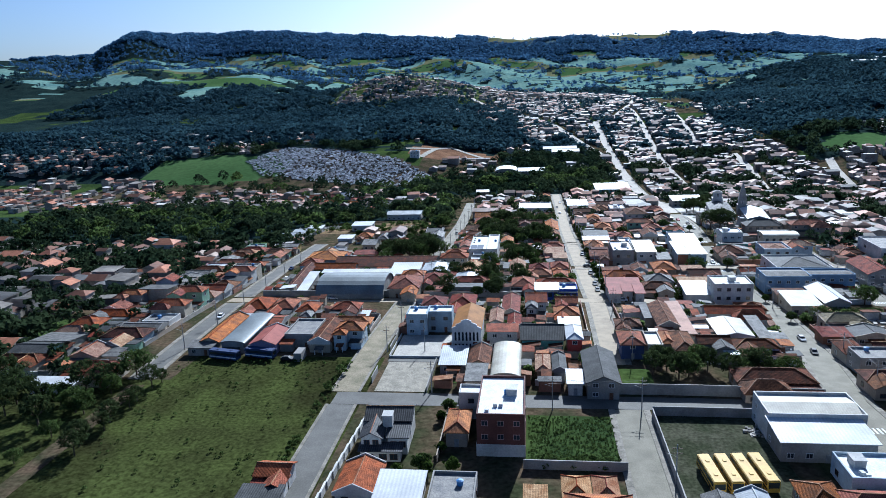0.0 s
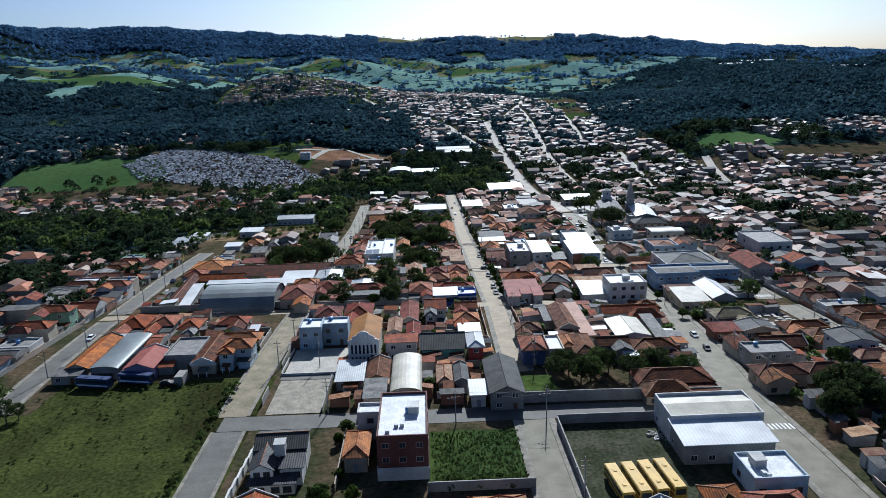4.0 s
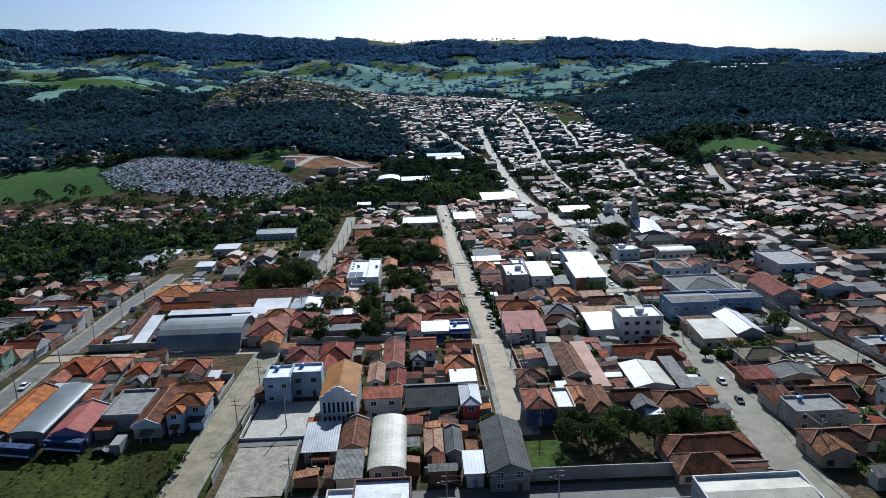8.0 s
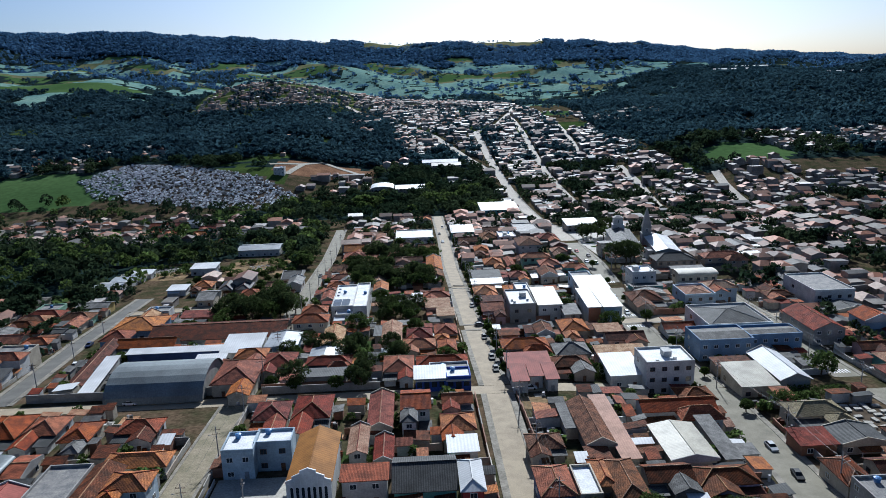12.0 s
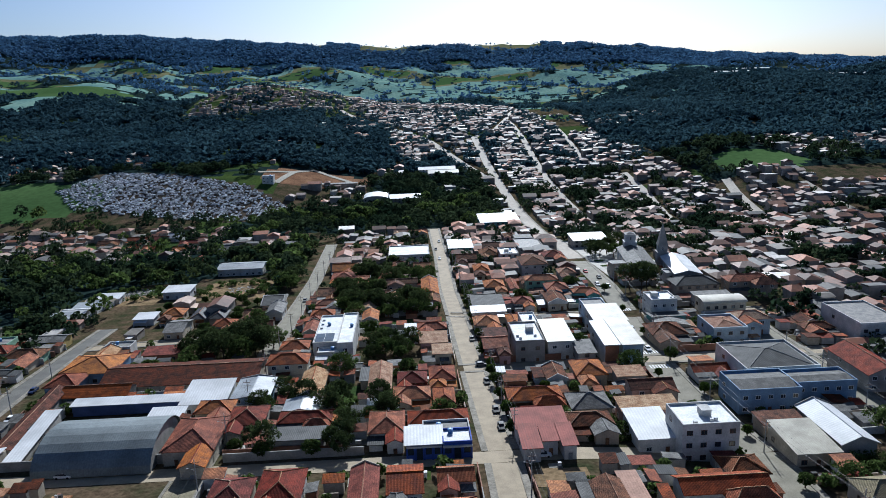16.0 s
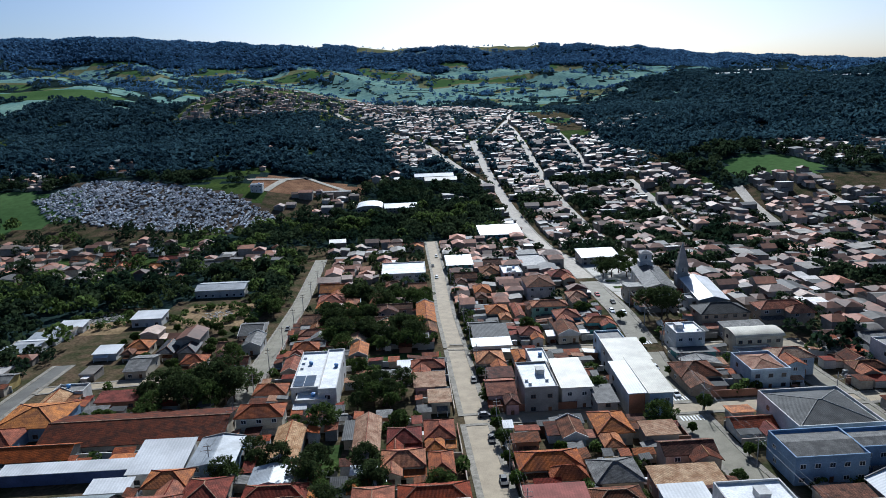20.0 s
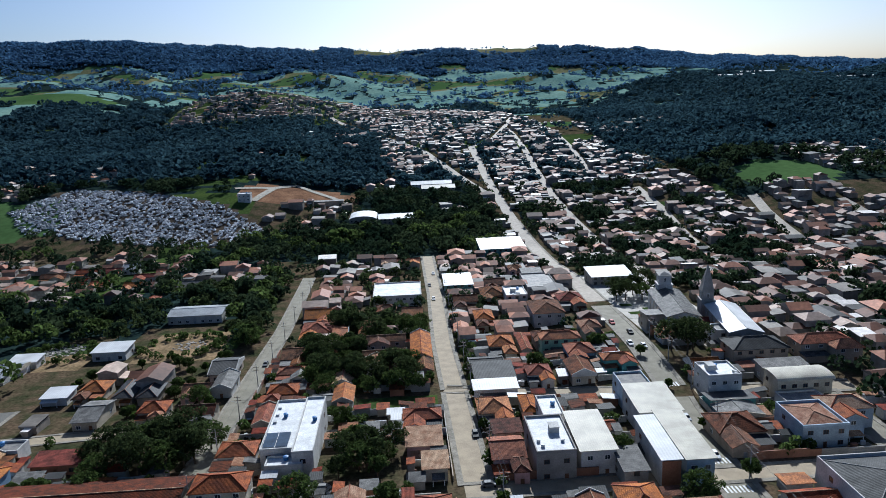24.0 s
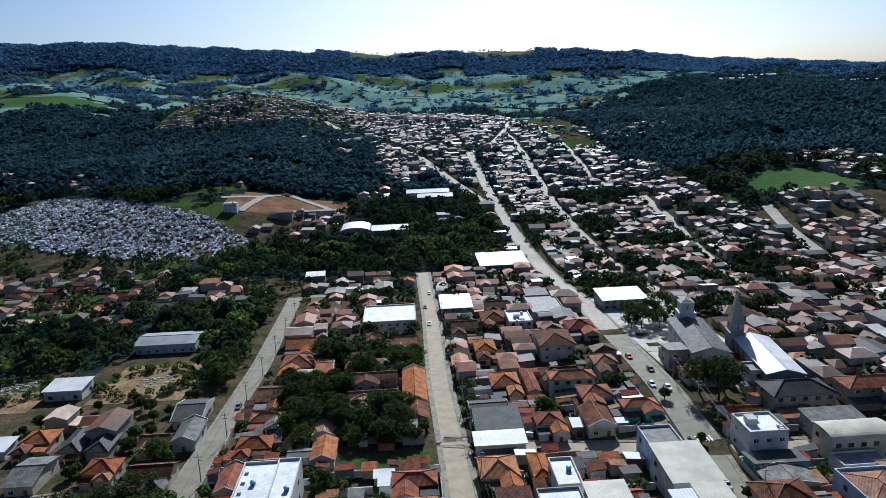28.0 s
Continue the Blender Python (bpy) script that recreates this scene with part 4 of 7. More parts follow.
house(-61.2, 257.6, 8.3, 17.6, 4.0, "hip", "cream", "tile_red")
house(-47.8, 203.3, 7.1, 11.5, 3.0, "shed", "grey", "metal_grey")
house(-40.2, 203.8, 5.5, 12.7, 3.5, "gable_y", "beige", "tile_brown")
house(-32.1, 195.4, 7.1, 22.1, 5.0, "vault_y", "cream", "metal_beige", rise=1.4, name="warehouse", category="warehouse")
house(-40.1, 188.5, 5.0, 9.3, 4.0, "shed", "cream", "fibre_cement")
house(-22.0, 198.9, 3.4, 11.7, 3.5, "hip", "beige", "tile_pale")
house(-17.5, 197.7, 3.0, 10.6, 4.0, "gable_y", "grey", "fibre_dark")
house(-13.7, 187.8, 3.6, 7.3, 3.5, "shed", "white", "metal_white")
house(-6.7, 192.4, 8.1, 20.9, 5.0, "gable_y", "grey", "fibre_dark", name="warehouse", category="warehouse")
house(38.2, 189.4, 19.4, 15.4, 3.5, "hip", "beige", "tile_brown")
house(4.6, 216.2, 6.5, 10.7, 5.0, "hip", "navy", "tile_red", name="shop", category="shop")
house(15.6, 220.2, 3.4, 9.6, 4.0, "hip", "beige", "tile_orange")
house(19.7, 217.2, 6.0, 14.9, 4.0, "hip", "cream", "tile_brown")
house(29.3, 217.4, 9.0, 10.4, 4.0, "gable_x", "grey", "tile_brown")
house(41.3, 216.6, 12.0, 10.4, 4.0, "hip", "lilac", "tile_brown")
house(17.9, 245.2, 9.2, 22.0, 4.0, "gable_y", "beige", "tile_brown")
house(24.4, 243.4, 3.6, 31.3, 4.0, "shed", "cream", "sheet_salmon", rise=0.3)
house(44.8, 254.0, 18.8, 11.6, 4.5, "gable_x", "white", "tile_red")
house(38.5, 235.1, 10.1, 15.9, 4.0, "gable_y", "cream", "metal_beige", rise=0.9, label="cream one-storey house with beige sheet-metal gabled roof")
house(11.0, 215.6, 4.4, 11.0, 4.6, "flat", "cream", "slab_white", name="shop", category="shop")
house(48.1, 237.9, 3.3, 18.4, 3.5, "shed", "grey", "fibre_cement")
house(6.4, 235.1, 7.6, 9.4, 3.5, "hip", "cream", "tile_brown")
house(11.2, 290.0, 12.8, 9.0, 4.6, "shed", "white", "sheet_red", rise=1.0)
house(6.9, 280.0, 4.0, 10.0, 4.2, "shed", "white", "sheet_red", rise=0.9)
house(12.0, 281.6, 3.4, 6.4, 4.2, "shed", "white", "sheet_red", rise=0.7)
house(16.2, 280.4, 3.0, 9.2, 4.2, "shed", "white", "sheet_red", rise=0.9)
house(13.4, 308.6, 14.8, 12.6, 4.0, "hip", "beige", "tile_orange")
house(27.8, 304.7, 10.7, 9.8, 4.0, "hip", "cream", "fibre_cement")
house(24.7, 290.1, 11.5, 12.2, 3.5, "hip", "beige", "tile_brown")
house(39.1, 286.6, 9.4, 14.0, 4.5, "shed", "white", "metal_white")
house(42.9, 299.7, 15.5, 7.2, 5.0, "shed", "pink", "tile_pale")
house(50.4, 281.2, 14.1, 11.6, 10.0, "flat", "white", "slab_white", name="apartment_building", category="apartment building")
house(8.4, 389.5, 9.4, 15.2, 4.0, "hip", "cream", "tile_orange")
house(8.0, 357.7, 8.2, 17.4, 4.5, "gable_x", "pink", "tile_orange")
house(10.2, 376.3, 7.8, 6.8, 3.5, "shed", "beige", "tile_brown")
house(19.2, 391.9, 4.0, 11.7, 4.0, "hip", "cream", "tile_orange")
house(19.2, 360.1, 10.0, 19.4, 8.0, "flat", "grey", "slab_white", name="commercial_building", category="commercial building")
house(23.5, 380.9, 6.0, 12.6, 7.0, "flat", "white", "slab_white", name="commercial_building", category="commercial building")
house(30.1, 361.1, 8.9, 19.2, 7.5, "shed", "white", "metal_beige", name="commercial_building", category="commercial building")
house(37.3, 348.7, 5.7, 9.9, 5.0, "shed", "grey", "fibre_cement")
house(45.6, 353.5, 4.5, 20.4, 8.0, "shed", "white", "metal_white", name="commercial_building", category="commercial building")
house(52.7, 354.7, 6.9, 23.4, 8.0, "shed", "paleblue", "metal_beige", name="commercial_building", category="commercial building")
house(53.3, 379.7, 12.0, 16.3, 7.5, "shed", "white", "metal_beige", name="commercial_building", category="commercial building")
house(52.4, 395.3, 9.1, 10.0, 7.0, "flat", "paleblue", "slab_grey", name="commercial_building", category="commercial building")
house(34.4, 328.4, 9.1, 18.6, 4.0, "hip", "cream", "tile_orange")
house(45.9, 325.9, 8.6, 6.2, 4.5, "shed", "grey", "tile_pale")
house(11.1, 409.0, 14.1, 6.6, 4.0, "shed", "white", "metal_white")
house(12.1, 421.1, 13.3, 13.7, 4.0, "shed", "grey", "fibre_dark")
house(-59.7, 416.3, 9.5, 12.0, 3.3, "hip", "cream", "tile_orange")
house(-59.0, 434.9, 11.0, 10.6, 3.3, "hip", "white", "tile_orange")
house(-61.3, 454.4, 9.2, 18.7, 3.3, "gable_x", "beige", "tile_brown")
house(-57.1, 489.9, 12.8, 21.3, 3.3, "hip", "pink", "tile_orange")
house(-46.3, 485.9, 5.8, 17.0, 3.3, "gable_x", "cream", "tile_orange")
house(-38.8, 410.6, 6.1, 11.7, 3.3, "gable_y", "white", "tile_orange")
house(-40.3, 425.4, 6.7, 9.0, 3.3, "gable_y", "white", "tile_pale")
house(-59.4, 514.1, 11.6, 17.0, 3.5, "gable_x", "white", "tile_orange")
house(-12.3, 455.1, 7.3, 25.8, 5.0, "gable_y", "white", "tile_orange")
house(-11.6, 434.3, 6.0, 9.9, 3.5, "gable_y", "pink", "tile_brown")
house(-22.2, 549.9, 24.6, 24.9, 6.0, "flat", "white", "slab_white", name="hall", category="hall")
house(-15.0, 509.0, 9.0, 15.0, 3.6, "gable_x", "beige", "tile_orange")
house(-27.5, 523.0, 9.0, 10.0, 3.2, "hip", "cream", "tile_brown")
house(-13.5, 386.9, 10.8, 11.8, 3.5, "hip", "white", "tile_orange")
house(-13.5, 371.5, 9.4, 9.3, 4.0, "shed", "pink", "tile_pale")
house(-11.0, 356.8, 6.1, 7.3, 4.0, "shed", "cream", "tile_pale")
house(-33.2, 334.0, 9.5, 18.2, 3.5, "gable_y", "beige", "tile_pale")
house(-21.6, 329.3, 8.4, 12.1, 3.5, "hip", "cream", "tile_red")
house(-12.1, 330.7, 7.4, 15.3, 3.8, "hip", "white", "tile_orange")
house(-21.8, 314.5, 10.1, 11.5, 4.0, "hip", "cream", "tile_orange")
house(-12.5, 312.8, 5.4, 10.4, 4.0, "hip", "cream", "tile_orange")
house(-28.5, 292.4, 8.6, 17.0, 4.0, "hip", "white", "tile_red")
blue_shop = house(-19.0, 283.4, 8.8, 7.6, 4.5, "shed", "royal", "metal_white", wins=False, name="shop", category="shop", label="deep blue one-storey shop with white sheet-metal roof")
corner_shop = house(-10.8, 283.0, 7.2, 7.0, 4.2, "flat", "royal", "slab_white", wins=False, name="shop", category="shop", label="deep blue one-storey corner shop with white flat roof")
house(-52.7, 330.9, 7.0, 18.1, 3.5, "gable_y", "cream", "tile_pale")
house(-99.3, 292.0, 27.4, 23.5, 1.4, "vault_x", "grey", "metal_dark", rise=6.6, wins=False, name="sports_hall", category="sports hall")
house(-77.3, 288.6, 12.2, 25.0, 4.5, "hip", "cream", "tile_orange")
house(-77.5, 308.7, 9.7, 13.1, 4.5, "hip", "cream", "tile_orange")
house(-67.0, 302.5, 9.4, 15.7, 4.0, "hip", "cream", "tile_red")
house(-69.3, 324.5, 10.5, 14.0, 5.0, "gable_y", "blue", "metal_grey", rise=0.8)
house(-83.2, 324.7, 12.8, 14.5, 4.0, "shed", "white", "metal_white")
house(-96.3, 346.0, 49.6, 18.8, 4.0, "gable_x", "cream", "tile_brown", name="school_building", category="school building")
house(-130.8, 352.8, 17.6, 25.9, 4.5, "hip", "blue", "tile_orange")
house(-119.0, 332.4, 19.8, 8.2, 4.0, "gable_x", "cream", "tile_red")
# Navy walls stand in for the deep shade under the open canopy.
house(-105.8, 323.0, 33.0, 4.0, 3.5, "shed", "navy", "metal_white", name="canopy", category="canopy", label="long white sheet-metal canopy before the school", wins=False)
house(-119.9, 225.4, 7.5, 26.6, 4.0, "vault_y", "grey", "metal_dark", rise=0.9)
house(-128.5, 226.3, 6.0, 24.7, 4.0, "gable_y", "cream", "tile_orange")
house(-109.6, 218.1, 8.0, 13.9, 4.0, "gable_y", "lilac", "sheet_red", rise=1.5)
house(-100.0, 225.7, 9.5, 14.9, 4.4, "flat", "grey", "slab_grey")
house(-83.5, 221.2, 8.5, 10.7, 6.0, "hip", "paleblue", "tile_orange")
house(-91.9, 223.3, 6.7, 19.0, 4.0, "gable_y", "cream", "tile_brown")
house(-129.0, 257.0, 9.3, 18.6, 3.5, "hip", "cream", "tile_red")
house(-118.6, 256.3, 8.0, 16.6, 3.5, "hip", "white", "tile_red")
house(-107.9, 252.1, 6.7, 15.3, 3.5, "hip", "cream", "tile_orange")
house(-93.8, 254.5, 9.7, 11.8, 3.5, "hip", "white", "tile_red")
house(-113.6, 237.0, 4.2, 9.4, 3.5, "gable_x", "cream", "tile_red")
house(-130.0, 212.2, 7.8, 5.1, 2.8, "shed", "grey", "fibre_cement", name="carport", category="carport")
house(79.4, 309.6, 18.0, 13.4, 7.0, "flat", "blue", "fibre_cement", name="commercial_building", category="commercial building")
house(97.6, 311.0, 18.0, 9.4, 6.8, "flat", "blue", "fibre_cement", name="commercial_building", category="commercial building")
house(91.0, 329.0, 23.0, 22.0, 7.0, "flat", "white", "fibre_dark", name="commercial_building", category="commercial building")
house(87.7, 285.5, 8.9, 20.7, 4.5, "gable_y", "grey", "metal_white")
house(75.5, 279.0, 10.5, 14.5, 4.0, "shed", "cream", "metal_beige")
house(103.6, 391.5, 17.0, 9.0, 7.0, "vault_x", "cream", "metal_beige", rise=1.2, name="hall", category="hall")
house(93.0, 365.6, 12.6, 14.6, 6.5, "flat", "paleblue", "tile_pale")
house(106.2, 369.5, 12.6, 14.0, 6.5, "hip", "paleblue", "tile_pale")
house(80.6, 397.0, 10.6, 11.0, 7.5, "flat", "white", "slab_white")
house(72.8, 364.9, 12.4, 18.9, 4.0, "hip", "beige", "tile_brown")
house(144.8, 364.0, 16.5, 24.5, 8.0, "flat", "white", "slab_grey", name="commercial_building", category="commercial building")
house(119.8, 323.2, 11.1, 21.1, 6.0, "gable_y", "grey", "tile_red", name="commercial_building", category="commercial building")
house(72.2, 209.7, 12.9, 8.4, 5.0, "flat", "grey", "slab_grey")
house(68.0, 192.0, 13.0, 10.8, 4.0, "hip", "beige", "tile_brown")
house(69.0, 220.0, 6.0, 10.5, 4.0, "hip", "cream", "tile_brown")
house(80.5, 251.0, 13.5, 13.0, 4.0, "hip", "cream", "tile_khaki")
house(71.6, 238.4, 8.6, 6.8, 3.2, "shed", "brick", "tile_red")
house(82.5, 238.6, 11.0, 8.0, 3.4, "gable_y", "grey", "fibre_dark", rise=1.2)
house(76.0, 291.6, 11.0, 6.0, 3.8, "shed", "beige", "tile_brown")
claim(97.0, 252.5, 14.5, 21.0)
claim(92.5, 272.0, 17.0, 5.0)
claim(-42.0, 328.0, 9.0, 16.0)
claim(-97.0, 378.0, 46.0, 20.0)
for k in range(5):
    house(-178.0 + 1.6 * k, 434.0 + 9.2 * k, 11.0, 7.4, 3.2, ("shed", "gable_x")[k % 2], "white", ("metal_grey", "metal_white", "metal_grey")[k % 3], rise=0.7, wins=False, label="low white house with pale sheet-metal roof in a row")
house(-138.5, 427.5, 8.5, 8.0, 3.2, "shed", "white", "metal_white", rise=0.5, wins=False)
house(-113.0, 373.5, 13.0, 6.5, 3.2, "shed", "brick", "tile_red", rise=0.8)
house(104.0, 420.5, 19.0, 11.0, 6.0, "hip", "beige", "fibre_dark")
house(105.5, 403.0, 15.0, 9.0, 4.6, "shed", "grey", "fibre_cement")
house(128.6, 419.0, 19.0, 13.8, 6.0, "hip", "beige", "tile_red")
house(47.7, 666.5, 30.1, 29.5, 6.0, "shed", "teal", "metal_white", name="hall", category="hall")
house(10.0, 903.0, 40.0, 15.0, 5.0, "gable_x", "white", "metal_white", name="hall", category="hall")
house(16.0, 884.0, 32.0, 16.0, 5.0, "gable_x", "beige", "metal_beige", name="hall", category="hall")
house(-159.0, 830.0, 11.0, 9.0, 6.5, "flat", "white", "slab_white")
house(-90.0, 842.0, 34.0, 5.0, 4.0, "shed", "beige", "fibre_cement", name="shed", category="shed", label="long low shed below the bare red track", wins=False)
house(-52.0, 783.0, 22.0, 26.0, 5.0, "vault_y", "beige", "metal_white", rise=3.0, name="hall", category="hall")
house(-25.0, 781.0, 28.0, 20.0, 5.0, "gable_x", "beige", "metal_grey", name="hall", category="hall")
house(-120.0, 533.0, 25.6, 15.5, 4.6, "gable_x", "white", "metal_grey", rise=1.3, name="hall", category="hall")
house(-139.6, 477.5, 13.4, 10.6, 4.2, "shed", "white", "metal_white", rise=0.5)
house(19.3, 453.2, 9.2, 18.8, 4.0, "hip", "cream", "tile_orange")
house(27.9, 452.5, 3.4, 16.4, 4.0, "gable_y", "cream", "tile_red")
house(27.5, 417.8, 7.8, 13.0, 4.0, "hip", "white", "tile_orange")
house(45.2, 431.4, 9.6, 13.7, 4.5, "hip", "blue", "tile_orange")
house(55.3, 419.0, 10.1, 9.8, 4.5, "hip", "teal", "tile_orange")
house(41.4, 417.4, 7.7, 12.6, 4.0, "gable_y", "cream", "tile_brown")
house(43.6, 488.3, 13.2, 17.5, 6.5, "hip", "white", "tile_brown", name="commercial_building", category="commercial building")
house(55.8, 457.5, 7.7, 15.2, 4.0, "hip", "cream", "tile_pale")
house(58.3, 503.3, 10.7, 16.3, 4.0, "hip", "cream", "tile_red")
house(26.2, 537.8, 11.2, 20.3, 4.0, "hip", "beige", "tile_brown")
house(36.4, 530.6, 10.5, 16.0, 5.0, "flat", "white", "slab_white")
house(11.3, 525.2, 11.3, 15.4, 4.5, "gable_x", "beige", "tile_brown")
house(17.1, 494.5, 7.8, 20.4, 4.0, "hip", "cream", "tile_orange")
house(29.6, 554.2, 10.6, 14.0, 5.0, "gable_x", "cream", "tile_brown")
house(44.7, 582.1, 7.3, 11.0, 6.0, "hip", "pink", "tile_brown")
house(51.4, 567.3, 10.6, 11.0, 5.0, "shed", "grey", "fibre_cement")
house(50.7, 543.6, 15.2, 25.8, 5.0, "flat", "grey", "slab_grey")
house(10.7, 569.8, 15.1, 19.5, 5.0, "shed", "teal", "metal_white", name="hall", category="hall")
house(88.9, 548.7, 21.1, 16.3, 5.0, "shed", "grey", "metal_white", name="hall", category="hall")
house(-98.8, 405.5, 8.3, 11.5, 4.0, "hip", "cream", "tile_orange")
house(-118.3, 407.7, 7.5, 15.0, 3.5, "gable_x", "cream", "fibre_cement")
house(-127.2, 429.0, 8.5, 14.3, 3.5, "hip", "cream", "tile_orange")
house(-83.9, 399.8, 10.9, 14.2, 3.5, "gable_x", "cream", "tile_brown")
house(-81.6, 428.4, 6.7, 13.2, 4.0, "gable_y", "white", "fibre_cement")
house(-90.0, 422.5, 8.3, 9.8, 3.5, "gable_x", "pink", "tile_brown")
house(-85.8, 446.9, 8.8, 15.8, 3.5, "gable_x", "beige", "fibre_dark")
house(-114.4, 427.8, 6.3, 15.0, 3.5, "hip", "beige", "tile_dark")
house(-105.8, 424.8, 6.4, 11.3, 3.5, "hip", "beige", "tile_dark")
house(-61.5, 395.8, 5.6, 12.3, 3.5, "gable_y", "cream", "tile_orange")
house(-34.7, 488.5, 6.6, 15.3, 4.0, "hip", "beige", "tile_brown")
house(-33.3, 577.6, 6.2, 11.0, 4.0, "gable_y", "cream", "tile_orange")
house(-16.0, 633.3, 13.9, 11.0, 4.0, "gable_x", "cream", "tile_orange")
house(-28.4, 636.0, 8.9, 11.0, 4.0, "gable_x", "white", "tile_pale")
house(-15.5, 569.4, 10.2, 11.0, 4.0, "gable_x", "beige", "tile_red")
house(-241.6, 642.1, 15.4, 11.0, 3.5, "gable_x", "cream", "tile_brown")
house(-217.3, 624.9, 7.8, 11.0, 3.5, "gable_x", "cream", "tile_red")
house(-202.1, 615.6, 10.4, 11.0, 3.5, "gable_x", "cream", "tile_red")
house(-224.4, 651.6, 13.9, 11.0, 3.5, "gable_x", "cream", "tile_orange")
house(-208.6, 651.1, 12.2, 11.0, 3.5, "gable_x", "cream", "tile_red")
house(-198.0, 659.8, 10.6, 11.0, 3.5, "gable_x", "white", "metal_grey")
house(-179.7, 629.6, 13.3, 11.0, 3.5, "gable_x", "white", "tile_red")
house(-170.2, 640.6, 12.0, 11.0, 3.5, "gable_x", "white", "tile_orange")
house(-143.4, 600.1, 12.4, 11.0, 3.5, "gable_x", "white", "fibre_cement")
house(-154.2, 567.7, 6.0, 11.0, 3.5, "hip", "cream", "tile_orange")
house(-179.1, 605.1, 9.2, 11.0, 3.5, "gable_x", "cream", "tile_orange")
house(54.0, 266.5, 9.0, 7.8, 3.8, "hip", "cream", "tile_brown")
house(9.9, 323.9, 6.4, 3.7, 4.0, "shed", "brick", "tile_brown")


# ---- the rest of the blocks ----
for a in ((-61, 195, 15, 24), (-60.5, 216, 16, 16), (-105, 206, 70, 14), (95, 520, 40, 96), (-16, 160, 24, 27), (16.5, 152, 26, 44), (4, 196, 10, 16), (-22, 408, 26, 12), (26, 200, 42, 16), (83, 428, 14, 16), (-88, 265, 20, 14), (-118, 874, 110, 60), (-115, 484, 40, 30), (-162, 487, 36, 22), (-20, 152, 20, 8), (-60, 228, 16, 8), (-29, 363, 20, 24), (-61, 208, 18, 4), (12.5, 267, 14, 9)):
    claim(*a)
def dark_roof_house(x, y):
    """A white two-storey house under several dark tiled roofs."""
    ob = base("house", x, y, 2)
    claim(x, y, 11, 17)
    volume(ob, "", 0, 4.2, 10.4, 7.6, 5.6, "gable_x", 1.5, "white", "tile_dark")
    volume(ob, "wing_", -2.9, -2.6, 4.6, 8.0, 4.9, "gable_y", 1.2, "white", "tile_dark")
    volume(ob, "side_", 2.9, -2.2, 4.4, 6.6, 4.3, "shed", 0.9, "white", "tile_dark")
    volume(ob, "garage_", -0.6, -7.4, 9.0, 2.6, 2.7, "shed", 0.4, "white", "tile_dark")
    t = Geo()
    t.box(-1.1, -1.3, -1, 1.1, 1.3, 7.6)
    t.box(-1.25, -1.45, 7.6, 1.25, 1.45, 7.8)
    part("stair_tower", t, "wall_white", ob, at=pose(0.2, -0.6, 0))
    for k in (-3.9, -1.9):
        put_window(ob, k, -6.6, 3.6, 1.2, 1.2, 0, "frame_brown")
    for k in (2.0, 4.0):
        put_window(ob, k, -5.5, 2.6, 1.3, 1.3, 0, "frame_brown")
    for k in (-3.0, 0.0, 2.4):
        put_window(ob, k, -8.7, 1.3, 1.6, 1.3, 0, "frame_brown")
    return tagged(ob, "white two-storey house under several dark tiled roofs", "house")


dark_roof_house(-58.3, 156.5)
house(-40.0, 172.0, 6.0, 5.0, 6.4, "flat", "white", "slab_white")
for gx, gy, gl in ((865, 2075, 90), (985, 2010, 70), (960, 2190, 120), (1130, 1960, 60), (1190, 2060, 110)):
    house(gx, gy, gl, 18, 4.0, "gable_x", "grey", "metal_white", 2.0, -14.0, "greenhouse", "greenhouse", "long low white-roofed greenhouse on the far hillside", wins=False, foot=14.0)
    claim(gx, gy, gl + 40, 50)
house(-130.0, 314.0, 4.6, 38.0, 3.4, "gable_y", "grey", "tile_brown", rot=4.0, name="shed", category="shed", label="long low shed with brown tile roof", wins=False)
house(-122.5, 300.0, 3.6, 26.0, 3.0, "shed", "grey", "metal_white", rot=4.0, name="canopy", category="canopy", label="long white sheet-metal canopy beside the sports hall", wins=False)
house(-91.0, 311.0, 9.0, 5.0, 3.6, "shed", "white", "metal_white", name="canopy", category="canopy", label="white sheet-metal canopy behind the sports hall", wins=False)
claim(-106, 312, 36, 16)
claim(-112, 284, 44, 6)


def solar_house():
    """The white building with a stepped flat roof and rows of solar panels."""
    ob = house(-52.6, 379.5, 8.8, 30.0, 7.0, "flat", "white", "slab_white", name="commercial_building", category="commercial building", label="white two-storey building with solar panels on its roof")
    p = Geo()
    p.slab([(-1.6, -0.8, 0.25), (1.6, -0.8, 0.25), (1.6, 0.8, 0.6), (-1.6, 0.8, 0.6)], 0.06)
    panel = p.mesh("solar_panel", ["solar"])
    for k in range(8):
        part("solar_panel", panel, None, ob, "dark blue solar panel", at=pose(-2.3 + 3.4 * (k % 2), -12.6 + (k // 2) * 1.9, 7.12))
    for k in range(3):
        v = Geo()
        v.box(-0.5, -0.35, 0, 0.5, 0.35, 0.5)
        part("roof_vent", v, "metal_white", ob, at=pose(-3.0, 1.0 + k * 4.6, 7.12))
    house(-45.2, 377.0, 5.6, 33.0, 7.8, "flat", "white", "slab_white", name="commercial_building", category="commercial building")
    house(-50.0, 361.0, 9.5, 5.0, 4.2, "flat", "white", "slab_white", name="commercial_building", category="commercial building")


solar_house()
house(-161.0, 266.0, 12.0, 11.0, 7.2, "hip", "green", "tile_red")
fill_block(-70, -6.5, 287, 342, 11)
fill_block(5, 55, 286, 341, 12)
fill_block(5, 60, 353, 470, 13)
fill_block(-70, -6.5, 344, 470, 16, 0.75)
fill_block(-138, -80, 287, 390, 18)
